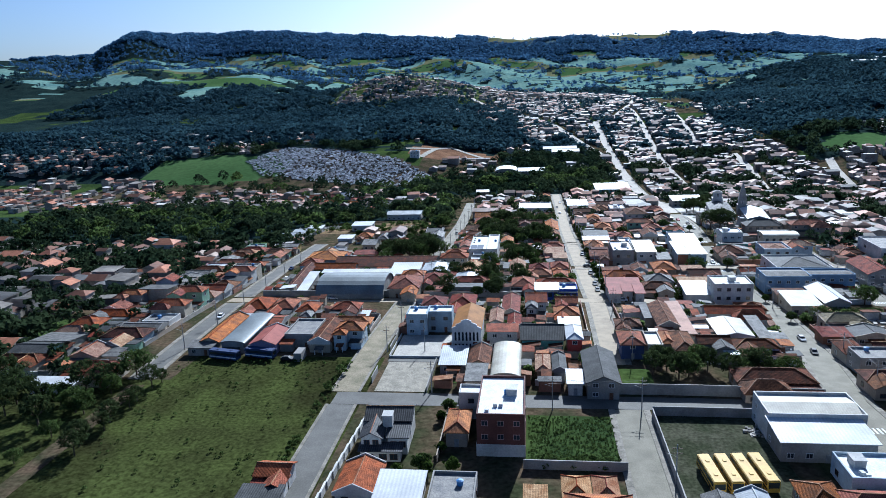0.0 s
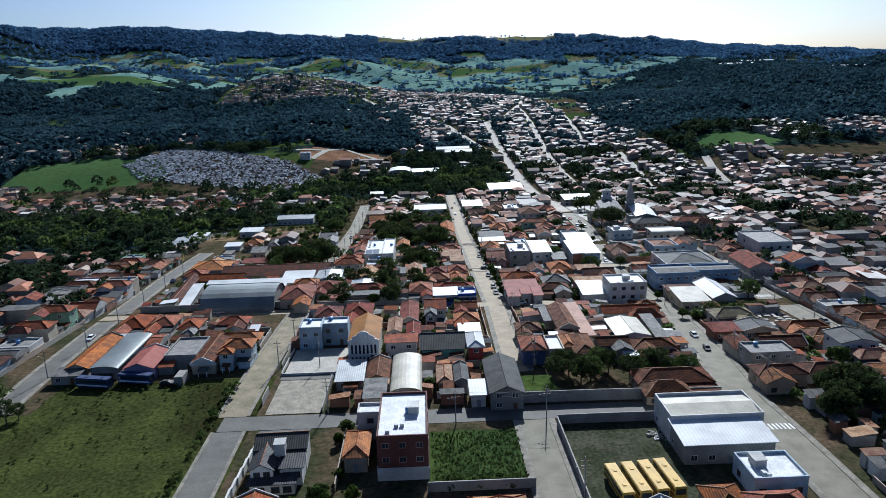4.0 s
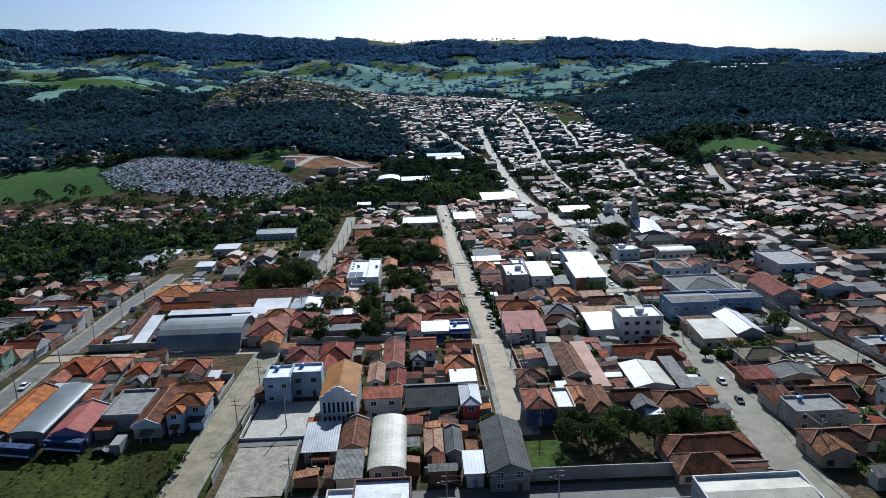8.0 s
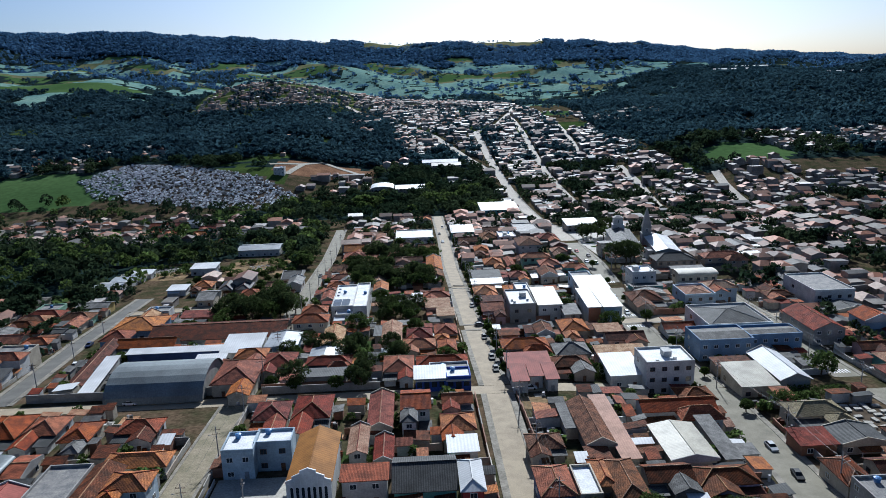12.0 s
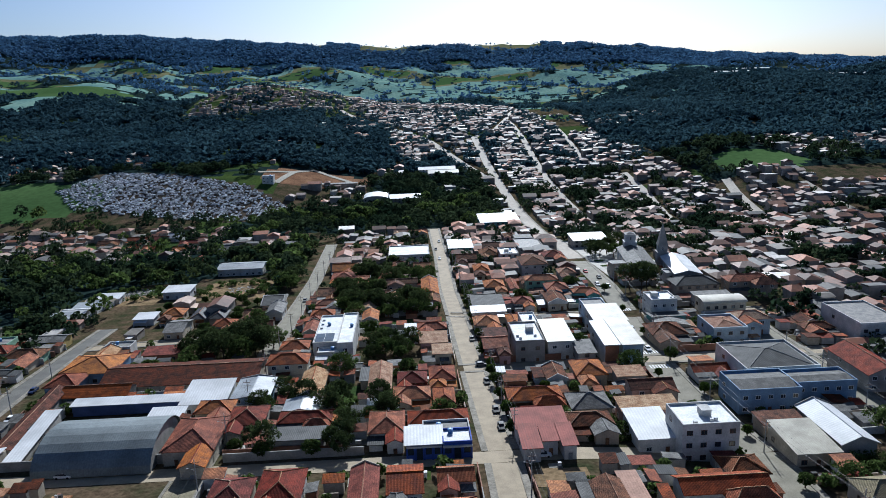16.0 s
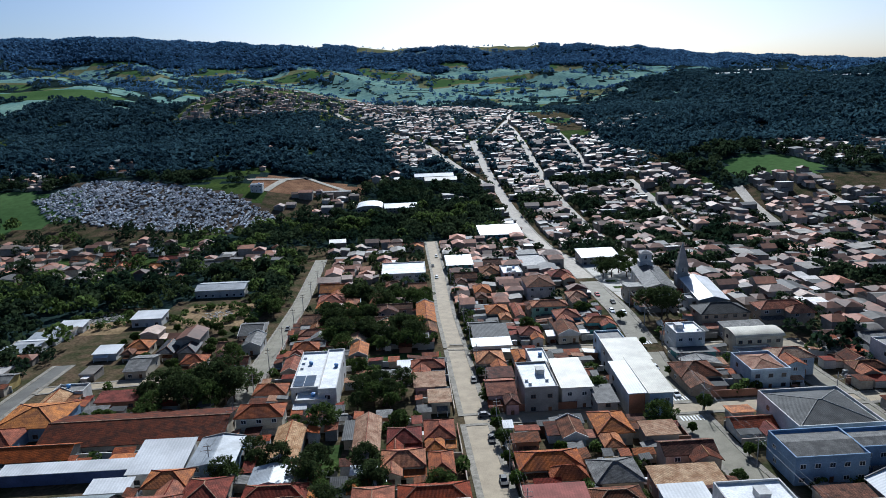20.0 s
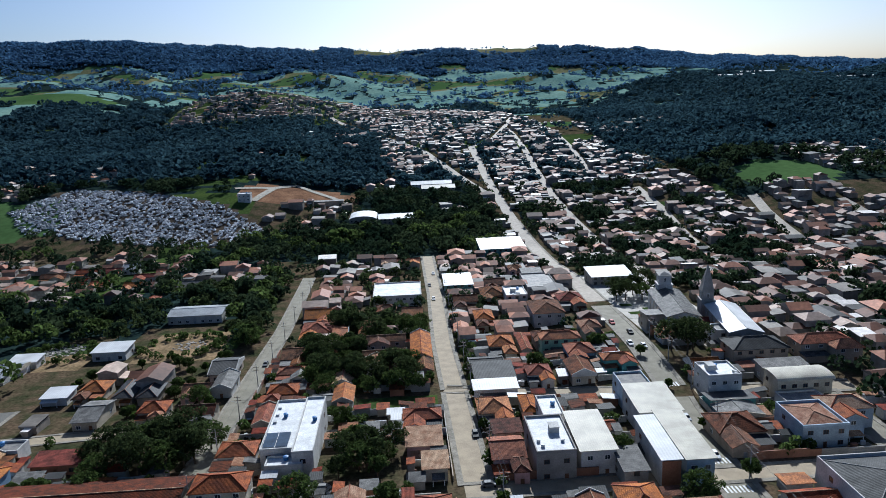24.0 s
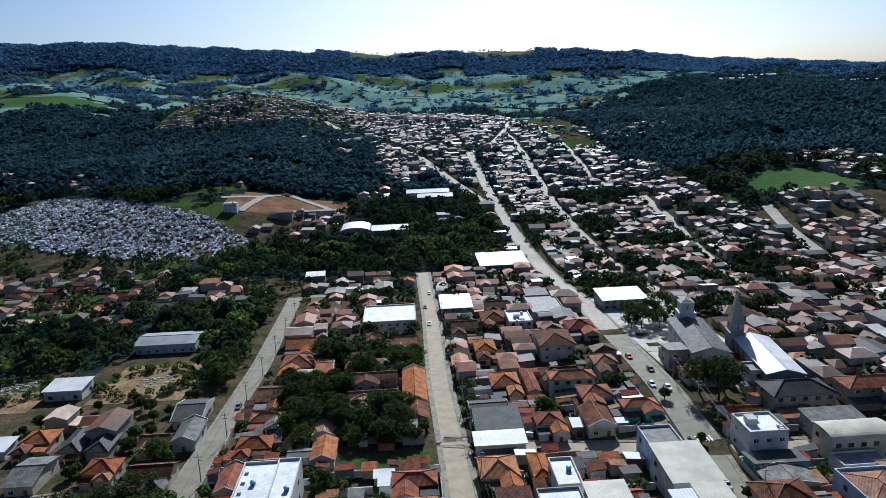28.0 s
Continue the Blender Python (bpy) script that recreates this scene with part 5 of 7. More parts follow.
fill_block(-190, -153, 190, 400, 19, wins=False)
fill_block(-134, -80, 214, 272, 20)
fill_block(-70, -6.5, 190, 272, 21)
fill_block(5, 57, 204, 272, 22)
fill_block(62, 104, 60, 150, 23, aged_dim=True)
fill_block(70, 106, 190, 272, 30, aged_dim=True)
fill_block(84, 106, 150, 186, 33, aged_dim=True)
fill_block(67, 105, 287, 342, 24, aged_dim=True)
fill_block(72, 107, 354, 470, 25, aged_dim=True)
fill_block(117, 152, 180, 400, 26, wins=False, aged_dim=True)
fill_block(6, 46, 60, 128, 29)
fill_block(-66, -7, 60, 128, 31)


# ---- the far town ----
FAR_MATS = ["far_brown", "far_orange", "far_pale", "far_grey", "far_white", "far_wall", "far_slate"]


def far_house(g, rng, x, y, turn):
    """One house of the joined far town: a main roof and often a lower lean-to or a second wing."""
    # Brown roofs right of x 125 run darker still for the view's dim edge.
    dark = x > 125 and y < 1000
    w, d, h = rng.uniform(5, 9.5), rng.uniform(5, 8.5), rng.choice([2.6, 3, 3.2, 3.4, 5.6])
    if rng.random() < 0.1:
        w, d, h = rng.uniform(10, 13), rng.uniform(8, 11), rng.choice([4.5, 5.6, 6.4])
    # Beyond y 720 the mix is paler, putting distance haze into the roofs.
    kind = rng.choices([0, 1, 2, 3, 4, 6], [9, 5.5, 1.2, 4, 0.7, 4] if dark else ([8, 8, 1.5, 4, 1, 3] if y < 720 else [5.5, 5.5, 5, 5, 3.8, 1.5]))[0]
    z = float(height(x, y))
    c, s = math.cos(turn), math.sin(turn)
    uv4, uv3 = ((0, 0), (1, 0), (1, 1), (0, 1)), ((0, 0), (1, 0), (1, 1))

    def volume_at(cx, cy, w, d, h, kind, flat):
        def q(a, b, e):
            return (x + (cx + a) * c - (cy + b) * s, y + (cx + a) * s + (cy + b) * c, z + e)

        a, b = w / 2, d / 2
        for p0, p1 in (((-a, -b), (a, -b)), ((a, -b), (a, b)), ((a, b), (-a, b)), ((-a, b), (-a, -b))):
            g.face([q(*p0, -2.5), q(*p1, -2.5), q(*p1, h), q(*p0, h)], 5, uv4)
        if flat:
            t = rng.uniform(-0.5, 0.5)
            a, b = a + 0.25, b + 0.25
            g.face([q(-a, -b, h + 0.55 - t), q(a, -b, h + 0.55 - t), q(a, b, h + 0.55 + t), q(-a, b, h + 0.55 + t)], kind, uv4)
            g.face([q(-a, -b, h - 0.1), q(a, -b, h - 0.1), q(a, -b, h + 0.55 - t), q(-a, -b, h + 0.55 - t)], 5, uv4)
            return
        a, b = a + 0.5, b + 0.5
        r = d * (rng.uniform(0.15, 0.23) if kind < 3 else 0.1)
        k = a if rng.random() < 0.5 or kind in (3, 6) else a * 0.35
        e0, e1 = q(-k, 0, h + r), q(k, 0, h + r)
        h -= 0.15
        g.face([q(-a, -b, h), q(a, -b, h), e1, e0], kind, uv4)
        g.face([q(a, b, h), q(-a, b, h), e0, e1], kind, uv4)
        g.face([q(a, -b, h), q(a, b, h), e1], kind if k < a else 5, uv3)
        g.face([q(-a, b, h), q(-a, -b, h), e0], kind if k < a else 5, uv3)

    volume_at(0, 0, w, d, h, kind, kind == 4 or (kind in (3, 6) and rng.random() < 0.5))
    if rng.random() < 0.55:
        ww, dd = w * rng.uniform(0.4, 0.8), rng.uniform(2.4, 4.2)
        volume_at(rng.uniform(-0.5, 0.5) * (w - ww), -(d + dd) / 2, ww, dd, min(h, 3.0) - rng.uniform(0.3, 0.7), rng.choice([3, 6, 3, 4, kind]), True)


def far_town():
    rng = random.Random(77)
    for j in range(18):
        for i in range(24):
            if in_yard(-365 + i * 10.5, 715 + j * 10.5, 1.03):
                claim(-365 + i * 10.5, 715 + j * 10.5, 3, 3)
    g = Geo()

    def rows(x0, x1, y0, y1, dx, dy, dens, wood=0.5):
        y = y0
        while y < y1:
            x = x0
            while x < x1:
                px, py = x + rng.uniform(-1.5, 1.5), y + rng.uniform(-1.5, 1.5)
                if rng.random() < dens and noise.noise(Vector((px / 38, py / 38, 1.7))) < (0.24 if px > 125 else 0.28) and not patch(px, py, -390, 800, 90, 55) and is_free(px, py, 6.6, 6.6, 0) and wooded(px, py) < wood:
                    claim(px, py, 6.2, 6.2)
                    far_house(g, rng, px, py, radians(rng.uniform(-4, 4) + rng.choice([0, 90])))
                x += dx
            y += dy

    rows(6, 66, 470, 690, 8.4, 8.0, 0.94)
    rows(-70, -8, 470, 655, 8.6, 8.4, 0.6)
    rows(78, 420, 470, 700, 8.4, 8.0, 0.92)
    rows(124, 420, 60, 470, 8.6, 8.2, 0.84)
    rows(-420, -155, 192, 430, 9.6, 9.7, 0.5)
    rows(-136, -82, 405, 480, 9.6, 9.7, 0.6)
    rows(-420, -95, 580, 700, 9.6, 9.7, 0.55)
    rows(-100, 62, 700, 1000, 10.0, 9.7, 0.6)
    rows(-132, -78, 786, 838, 9.6, 9.7, 0.7)
    rows(78, 250, 690, 1120, 8.8, 8.4, 0.9)
    rows(-90, 66, 960, 1540, 10.0, 10.1, 0.8)
    rows(-200, -40, 900, 1260, 15.0, 19.0, 0.35)
    rows(76, 205, 1100, 1560, 10.0, 10.1, 0.84)
    rows(-450, -90, 1555, 1800, 10.4, 16.0, 0.72, 0.99)
    rows(-230, -70, 1250, 1330, 10.4, 13.0, 0.6, 0.99)
    rows(-130, 200, 1540, 1780, 10.4, 11.5, 0.75, 0.99)
    rows(250, 330, 690, 760, 10.4, 10.9, 0.6)
    rows(360, 760, 790, 930, 11.2, 11.8, 0.7, 0.99)
    rows(-620, -420, 600, 760, 10.4, 10.6, 0.6, 0.99)
    rows(-700, -365, 790, 900, 11.0, 11.5, 0.5, 0.99)
    rows(-700, -300, 900, 1000, 12.0, 12.6, 0.3, 0.99)
    rows(250, 330, 1180, 1300, 12.0, 12.6, 0.35, 0.99)
    rows(-420, -380, 1110, 1130, 11.0, 12.0, 0.8, 0.99)
    rows(200, 420, 1280, 1360, 13.0, 14.0, 0.4, 0.99)
    part("far_houses", g, FAR_MATS)
    tagged(bpy.data.objects["far_houses"], "dense far town of small tiled and white-roofed houses", "houses", kind="stuff")


far_town()


# ---- trees ----
def tree_meshes(seed, tall, wide, leafmat, clumps=74, leaves=26, leaf=0.6):
    rng = random.Random(seed)
    t = Geo()
    fork = tall * 0.34
    t.rod((0, 0, -0.5), (0.05, 0, fork), 0.28, 0, 7, 0.2)
    tips = []
    for k in range(6):
        a, r = k * 1.05 + rng.uniform(-0.3, 0.3), wide * rng.uniform(0.3, 0.5)
        tip = (r * math.cos(a), r * math.sin(a), tall * rng.uniform(0.55, 0.82))
        t.rod((0.05, 0, fork - 0.2), tip, 0.13, 0, 5, 0.04)
        tips.append(tip)
    c = Geo()
    for k in range(clumps):
        a, u = rng.uniform(0, 2 * math.pi), rng.uniform(-0.7, 1)
        s = math.sqrt(1 - u * u) * rng.uniform(0.62, 1.02)
        bump = 1 + 0.22 * math.sin(a * 3 + seed) + 0.12 * math.sin(a * 5 + u * 4)
        cx, cy, cz = wide / 2 * s * math.cos(a) * bump, wide / 2 * s * math.sin(a) * bump, tall * 0.66 + tall * 0.32 * u
        cr = rng.uniform(0.6, 1.15) * wide * 0.13
        for _ in range(leaves):
            d = Vector((rng.gauss(0, 1), rng.gauss(0, 1), rng.gauss(0, 0.8))).normalized() * cr * rng.uniform(0.5, 1.1)
            n = (d + Vector((rng.uniform(-0.5, 0.5), rng.uniform(-0.5, 0.5), 0.5)) * cr).normalized()
            e = n.orthogonal().normalized()
            e.rotate(Matrix.Rotation(rng.uniform(0, 6.28), 3, n))
            f = n.cross(e)
            o = Vector((cx, cy, cz)) + d
            l = leaf * rng.uniform(0.6, 1.25)
            c.face([o - e * l * 0.5, o + f * l * 0.35, o + e * l * 0.5, o - f * l * 0.35], 0, ((0, 0), (1, 0), (1, 1), (0, 1)))
    return t.mesh("trunk", ["bark"]), c.mesh("crown", [leafmat])


TREES = [tree_meshes(k, *a) for k, a in enumerate(((8, 7.5, "leaf_dark"), (6.5, 6, "leaf_mid"), (9.5, 8.5, "leaf_dark"), (5, 5, "leaf_mid"), (7, 8.5, "leaf_mid"), (4, 3.6, "leaf_light")))]
TREE_WORDS = ("tall dense dark green broadleaf tree", "rounded mid-green garden tree", "large dark spreading tree with uneven crown", "small leafy green yard tree", "wide low green fruit tree", "small light green shrub-like tree")


def tree(x, y, kind=0, size=1.0, turn=0.0):
    ob = base("tree", x, y, turn)
    ob.scale = (size, size, size)
    part("trunk", TREES[kind][0], None, ob)
    part("crown", TREES[kind][1], None, ob)
    return tagged(ob, TREE_WORDS[kind] + " standing among houses", "tree", "trees of the town")


BACK_GARDENS = []


def scatter_trees(x0, x1, y0, y1, n, seed, kinds=(0, 1, 2, 3, 4), size=(0.8, 1.2), pad=0.0):
    rng = random.Random(seed)
    for _ in range(n):
        x, y = rng.uniform(x0, x1), rng.uniform(y0, y1)
        k = rng.choice(kinds)
        if is_free(x, y, 3.0, 3.0, pad) and y > 500:
            BACK_GARDENS.append((x, y, 6.5 * rng.uniform(*size)))
        elif is_free(x, y, 3.0, 3.0, pad):
            tree(x, y, k, rng.uniform(*size), rng.uniform(0, 360))


def woods():
    """The woods of the valley, the hill sides and the ridge, as one mass of leafy crowns."""
    rng = np.random.default_rng(5)
    pr = random.Random(9)
    spots = []

    def sow(x0, x1, y0, y1, n, size):
        for _ in range(n):
            x, y = pr.uniform(x0, x1), pr.uniform(y0, y1)
            if pr.random() < wooded(x, y) and is_free(x, y, 6, 6, 0):
                spots.append((x, y, size * pr.uniform(0.7, 1.35)))

    sow(-420, 70, 330, 780, 3000, 8.5)
    for _ in range(260):
        p = (pr.uniform(-140, -15), pr.uniform(695, 752), pr.uniform(3.5, 6))
        if not in_yard(p[0], p[1], 1.05):
            spots.append(p)
    bright = [p for p in spots if noise.noise(Vector((p[0] / 16, p[1] / 16, 5.5))) > 0.22]
    crowns("creek_thickets", np.array(bright), "leaf_mid", rng, "lighter green thickets along the creek", 80, 0.06, 0.13)
    spots[:] = [p for p in spots if noise.noise(Vector((p[0] / 16, p[1] / 16, 5.5))) <= 0.22]
    crowns("valley_trees", np.array(spots), "leaf_valley", rng, "dark green trees crowding the creek valley", 80, 0.06, 0.13)
    spots.clear()
    sow(-750, 80, 780, 1000, 3600, 7.5)
    sow(-950, -120, 950, 1600, 11000, 8)
    sow(-1150, -300, 1560, 2120, 5200, 10)
    sow(-260, -20, 885, 1400, 4200, 6.0)
    sow(210, 520, 760, 2000, 5200, 8.5)
    sow(470, 1600, 950, 2400, 15000, 9.5)
    sow(-2300, 2600, 2000, 3400, 16000, 11)
    sow(-60, 200, 680, 1500, 1600, 6)
    sow(-120, 250, 1780, 2150, 900, 9)

    def yards(x0, x1, y0, y1, n):
        for _ in range(n):
            x, y = pr.uniform(x0, x1), pr.uniform(y0, y1)
            if is_free(x, y, 2.5, 2.5, 0):
                open_ground = noise.noise(Vector((x / 38, y / 38, 1.7))) > 0.1
                spots.append((x, y, pr.uniform(4.5, 9) if open_ground else pr.uniform(3.5, 6.5)))

    yards(124, 420, 60, 700, 3000)
    yards(76, 250, 470, 1100, 2200)
    yards(-420, -155, 190, 430, 1800)
    yards(-100, 200, 470, 1540, 3400)
    yards(-400, -60, 1400, 1700, 500)
    near = len(spots)
    sow(-2500, 2800, 3250, 4150, 62000, 10.5)
    deep = [p for p in spots[:near] if p[1] > 2250]
    crowns("hill_trees", np.array(deep), "leaf_ridge_hazed", rng, "tree belts between the far pastures, leaf colour blued for haze", 12, 0.17, 0.36, 0.5)
    yard = [p for p in spots[:near] if p[1] <= 900 and -420 < p[0] < 420]
    crowns("yard_trees", np.array(yard), "leaf_valley", rng, "dark green trees crowding the yards of the outer town", 46, 0.08, 0.17)
    crowns("woods", np.array([p for p in spots[:near] if 900 < p[1] <= 2250 or (p[1] <= 900 and abs(p[0]) >= 420)]), "leaf_far_hazed", rng, "dense dark woods in the valley and on the hillsides, tinted blue for haze", 14, 0.16, 0.33, 0.5)
    crowns("ridge_woods", np.array(spots[near:]), "leaf_ridge_hazed", rng, "forest covering the long far ridge, with haze coloured into its leaves", 7, 0.25, 0.48, 0.3)


def crowns(name, spots, material, rng, label, k=26, small=0.14, large=0.3, tilt=1.0):
    n = len(spots)
    z = height(spots[:, 0], spots[:, 1])
    u = rng.uniform(-0.5, 1, (n, k))
    a = rng.uniform(0, 2 * np.pi, (n, k))
    s = np.sqrt(1 - u * u) * rng.uniform(0.55, 1.05, (n, k))
    size = spots[:, 2][:, None]
    c = np.stack([spots[:, 0][:, None] + size * 0.5 * s * np.cos(a), spots[:, 1][:, None] + size * 0.5 * s * np.sin(a), z[:, None] + size * (0.52 + 0.42 * u)], -1)
    e = rng.normal(size=(n, k, 3)) * (1, 1, tilt)
    e /= np.linalg.norm(e, axis=-1, keepdims=True)
    f = np.cross(e, rng.normal(size=(n, k, 3)) * (tilt, tilt, 1))
    f /= np.linalg.norm(f, axis=-1, keepdims=True)
    l = (size * rng.uniform(small, large, (n, k)))[..., None]
    quads = np.stack([c - e * l, c + f * l, c + e * l, c - f * l], 2).reshape(-1, 3)
    me = bpy.data.meshes.new(name)
    m = len(quads) // 4
    me.vertices.add(len(quads))
    me.vertices.foreach_set("co", quads.astype("f").ravel())
    me.loops.add(len(quads))
    me.loops.foreach_set("vertex_index", np.arange(len(quads), dtype="i"))
    me.polygons.add(m)
    me.polygons.foreach_set("loop_start", np.arange(0, len(quads), 4, dtype="i"))
    me.update(calc_edges=True)
    me.materials.append(MATS[material])
    tagged(new(name, me), label, "woods", kind="stuff")


woods()
scatter_trees(-68, -8, 284, 335, 85, 31, (0, 1, 2, 3, 4), (0.65, 1.05))
scatter_trees(-58, -28, 418, 500, 150, 32)
scatter_trees(-30, -8, 425, 520, 70, 37)
scatter_trees(-66, -8, 340, 420, 22, 38)
scatter_trees(-66, -8, 500, 650, 50, 36)
for k, (a, b) in enumerate(((-36, 358), (-31, 362), (-26, 358), (-35, 367), (-29, 370), (-24, 366), (-33, 374), (-22, 373), (-27, 364))):
    tree(a, b, (0, 4, 1, 2)[k % 4], 0.8 + 0.3 * math.sin(k * 5) ** 2, k * 47)
for k, (a, b) in enumerate(((33.5, 199.5), (38, 201), (42, 199.5), (36, 203.5), (46, 201.5))):
    tree(a, b, (4, 2)[k % 2], 0.7 + 0.15 * math.sin(k * 5) ** 2, k * 53)
for k in range(15):
    tree(-104.5 + 2.15 * k, 374.0 + 8.5 * math.sin(k * 2.4), (0, 2, 4, 2)[k % 4], 0.95 + 0.35 * math.sin(k * 3.3) ** 2, k * 71)
for k in range(16):
    tree(-33.0 + 1.25 * k, 431.0 + 13.0 * math.sin(k * 2.4), (2, 0, 4, 1)[k % 4], 0.75 + 0.35 * math.sin(k * 3.3) ** 2, k * 71)
scatter_trees(8, 60, 285, 470, 30, 33, (1, 3, 4, 5))
scatter_trees(-136, -82, 345, 425, 40, 34, (1, 3, 4, 5), (0.7, 1.0))
scatter_trees(-140, -82, 425, 470, 40, 47, (3, 5), (0.6, 0.9))
scatter_trees(-136, -85, 546, 600, 40, 40)
scatter_trees(-100, -82, 480, 560, 24, 48)
scatter_trees(-180, -142, 500, 560, 30, 49)
scatter_trees(74, 110, 190, 400, 18, 35)
for k in range(8):
    tree(81 + (k % 4) * 6.5 + 2 * math.sin(k * 5), 507 + (k // 4) * 13 + 4 * math.sin(k * 3), (0, 2, 1)[k % 3], 0.95 + 0.3 * math.sin(k * 7) ** 2, k * 77)
for k, (a, b) in enumerate(((8.5, 199), (13, 203), (18, 198), (24, 202), (29, 199), (11, 206), (22, 206), (15, 196))):
    tree(a, b, (2, 0, 4, 0)[k % 4], 0.72 + 0.2 * math.sin(k * 7) ** 2, k * 61)
for k, (a, b) in enumerate(((83, 427), (79, 432), (87, 432))):
    tree(a, b, 2, 1.45 - 0.2 * (k > 0), k * 50)
scatter_trees(68, 84, 168, 186, 14, 44, (0, 2), (0.8, 1.1))
for k, (a, b) in enumerate(((-145, 186), (-148, 178), (-152, 172), (-158, 170), (-165, 172), (-171, 178), (-176, 184), (-163, 165), (-145, 168), (-150, 160), (-170, 166), (-142, 193))):
    tree(a, b, (0, 2, 4)[k % 3], 0.8 + 0.3 * math.sin(k * 5) ** 2, k * 40)
for k in range(12):
    tree((-131.5 if k % 3 else -143.0) - 0.9 * math.sin(k * 4), 142.0 + 4.2 * k, (4, 2, 0)[k % 3], 0.5 + 0.3 * math.sin(k * 2.3) ** 2, k * 83)
scatter_trees(-60, -40, 142, 175, 14, 45, (3, 5), (0.6, 0.9))
crowns("garden_trees", np.array(BACK_GARDENS), "leaf_dark", np.random.default_rng(8), "dark green garden trees behind the farther houses", 90, 0.06, 0.13)
for k in range(26):
    tree(4.6 + 0.5 * math.sin(k * 3), 292 + k * 11.5 + 3 * math.sin(k * 7), 5 if k % 3 else 3, 0.75 + 0.25 * math.sin(k * 5) ** 2, k * 50)
for k in range(14):
    tree(57.5 if k % 2 else 66.8, 262 + k * 14, 5 if k % 3 else 3, 0.7 + 0.2 * math.sin(k * 5) ** 2, k * 70)


# ---- yards, squares and small things ----
def ground_patch(name, x0, x1, y0, y1, material, lift, label, category="pavement"):
    return ribbon(name, [((x0 + x1) / 2, y0), ((x0 + x1) / 2, y1)], x1 - x0, material, lift, 0.3, label=label, category=category, step=3)


ground_patch("square", -68, -54, 184.5, 206, "gravel", 0.12, "pale gravel parking square with low kerb")
ground_patch("forecourt_road", -68.5, -52, 206.4, 209.6, "asphalt", 0.11, "dark asphalt strip between square and courtyard", "road")
ground_patch("courtyard", -68, -50, 210, 232, "concrete", 0.14, "pale concrete courtyard before the white hall")
ground_patch("grass_lot", -26.5, -5.2, 147, 172, "verge_grass", 0.05, "empty green grass lot beside the street", "grass")
ground_patch("lawn", -0.5, 8, 189, 203, "verge_grass", 0.06, "small bright lawn beside trees", "grass")
ground_patch("depot_yard", 4.5, 29, 130, 173, "depot_ground", 0.05, "mown depot yard inside dark walls", "yard")
ground_patch("town_square", 77, 112, 476, 570, "concrete", 0.1, "pale paved town square with trees", "pavement")
for k, (a, b) in enumerate(((80, 482), (88, 488), (80, 496))):
    ground_patch("flower_bed", a, a + 5, b, b + 4, "verge_grass", 0.25, "small green bed in the paved square", "grass")
ground_patch("forecourt", 77, 86.5, 453, 475.5, "concrete", 0.1, "pale paved forecourt before the chapel", "pavement")
ground_patch("bare_lot", -34, -8, 402, 413, "verge_grass", 0.06, "overgrown green lot by the street", "grass")
ground_patch("garden_lawn", -45.5, -38.5, 321, 335, "verge_grass", 0.06, "small green lawn between garden trees", "grass")
ground_patch("corner_lot", 6, 19, 263, 271.5, "bare_dirt", 0.1, "bare brown corner lot with dry weeds", "ground")
ground_patch("dirt_yard", -130, -96, 466, 508, "bare_dirt", 0.08, "bare brown earth yard with rubble", "ground")
ground_patch("dirt_yard", -172, -148, 462, 484, "bare_dirt", 0.08, "bare brown earth yard with rubble", "ground")
for line in ([(-176, 868), (-142, 882), (-124, 904), (-87, 872), (-70, 850)], [(-142, 882), (-152, 831)], [(-112, 846), (-66, 851)]):
    ribbon("dirt_road", line, 6.5, "gravel", 0.5, label="pale bare track over red earth", category="road", step=5)
for a in ((-2.5, 185.5, 49, 185.5, 3.0, "wall_grey"), (4.2, 130, 4.2, 173, 2.2, "wall_grey"), (4.2, 173.4, 28, 173.4, 2.4, "wall_grey"), (-53.5, 184.5, -53.5, 206, 1.6, "wall_grey"),
          (-68.6, 210, -68.6, 231, 0.9, "wall_white"), (-68.6, 209.8, -50, 209.8, 0.7, "wall_white"), (-138, 285.5, -82, 285.5, 2.6, "wall_grey"), (-27, 146.5, -5, 146.5, 2.2, "wall_grey"), (-68, 128, -66, 168, 1.8, "wall_white"),
          (-46, 148, -46, 172, 1.8, "wall_beige"), (6, 351, 30, 351, 2.4, "wall_brick"), (-69, 284.2, -34, 284.2, 2.3, "wall_grey")):
    yard_wall(*a)


def box_thing(name, x, y, w, d, h, material, label, category, z=None, rot=0.0):
    g = Geo()
    g.box(-w / 2, -d / 2, 0, w / 2, d / 2, h)
    ob = part(name, g, material, at=pose(x, y, float(height(x, y)) if z is None else z, 0, 0, rot))
    return tagged(ob, label, category)


def hedge(xa, ya, xb, yb, h=1.6, t=1.2):
    rng = random.Random(int(xa * 7 + ya))
    g = Geo()
    n = int(math.hypot(xb - xa, yb - ya) * 60)
    for _ in range(n):
        u = rng.random()
        x, y = xa + (xb - xa) * u + rng.uniform(-t, t) / 2, ya + (yb - ya) * u + rng.uniform(-t, t) / 2
        o = Vector((x, y, float(height(x, y)) + rng.uniform(0.1, h)))
        e = Vector((rng.gauss(0, 1), rng.gauss(0, 1), rng.gauss(0, 1))).normalized() * 0.3
        f = e.orthogonal().normalized() * 0.22
        g.face([o - e, o + f, o + e, o - f], 0, ((0, 0), (1, 0), (1, 1), (0, 1)))
    return tagged(part("hedge", g, "leaf_mid"), "dense clipped green hedge along a garden wall", "hedge")


hedge(23, 286, 42, 286.5)
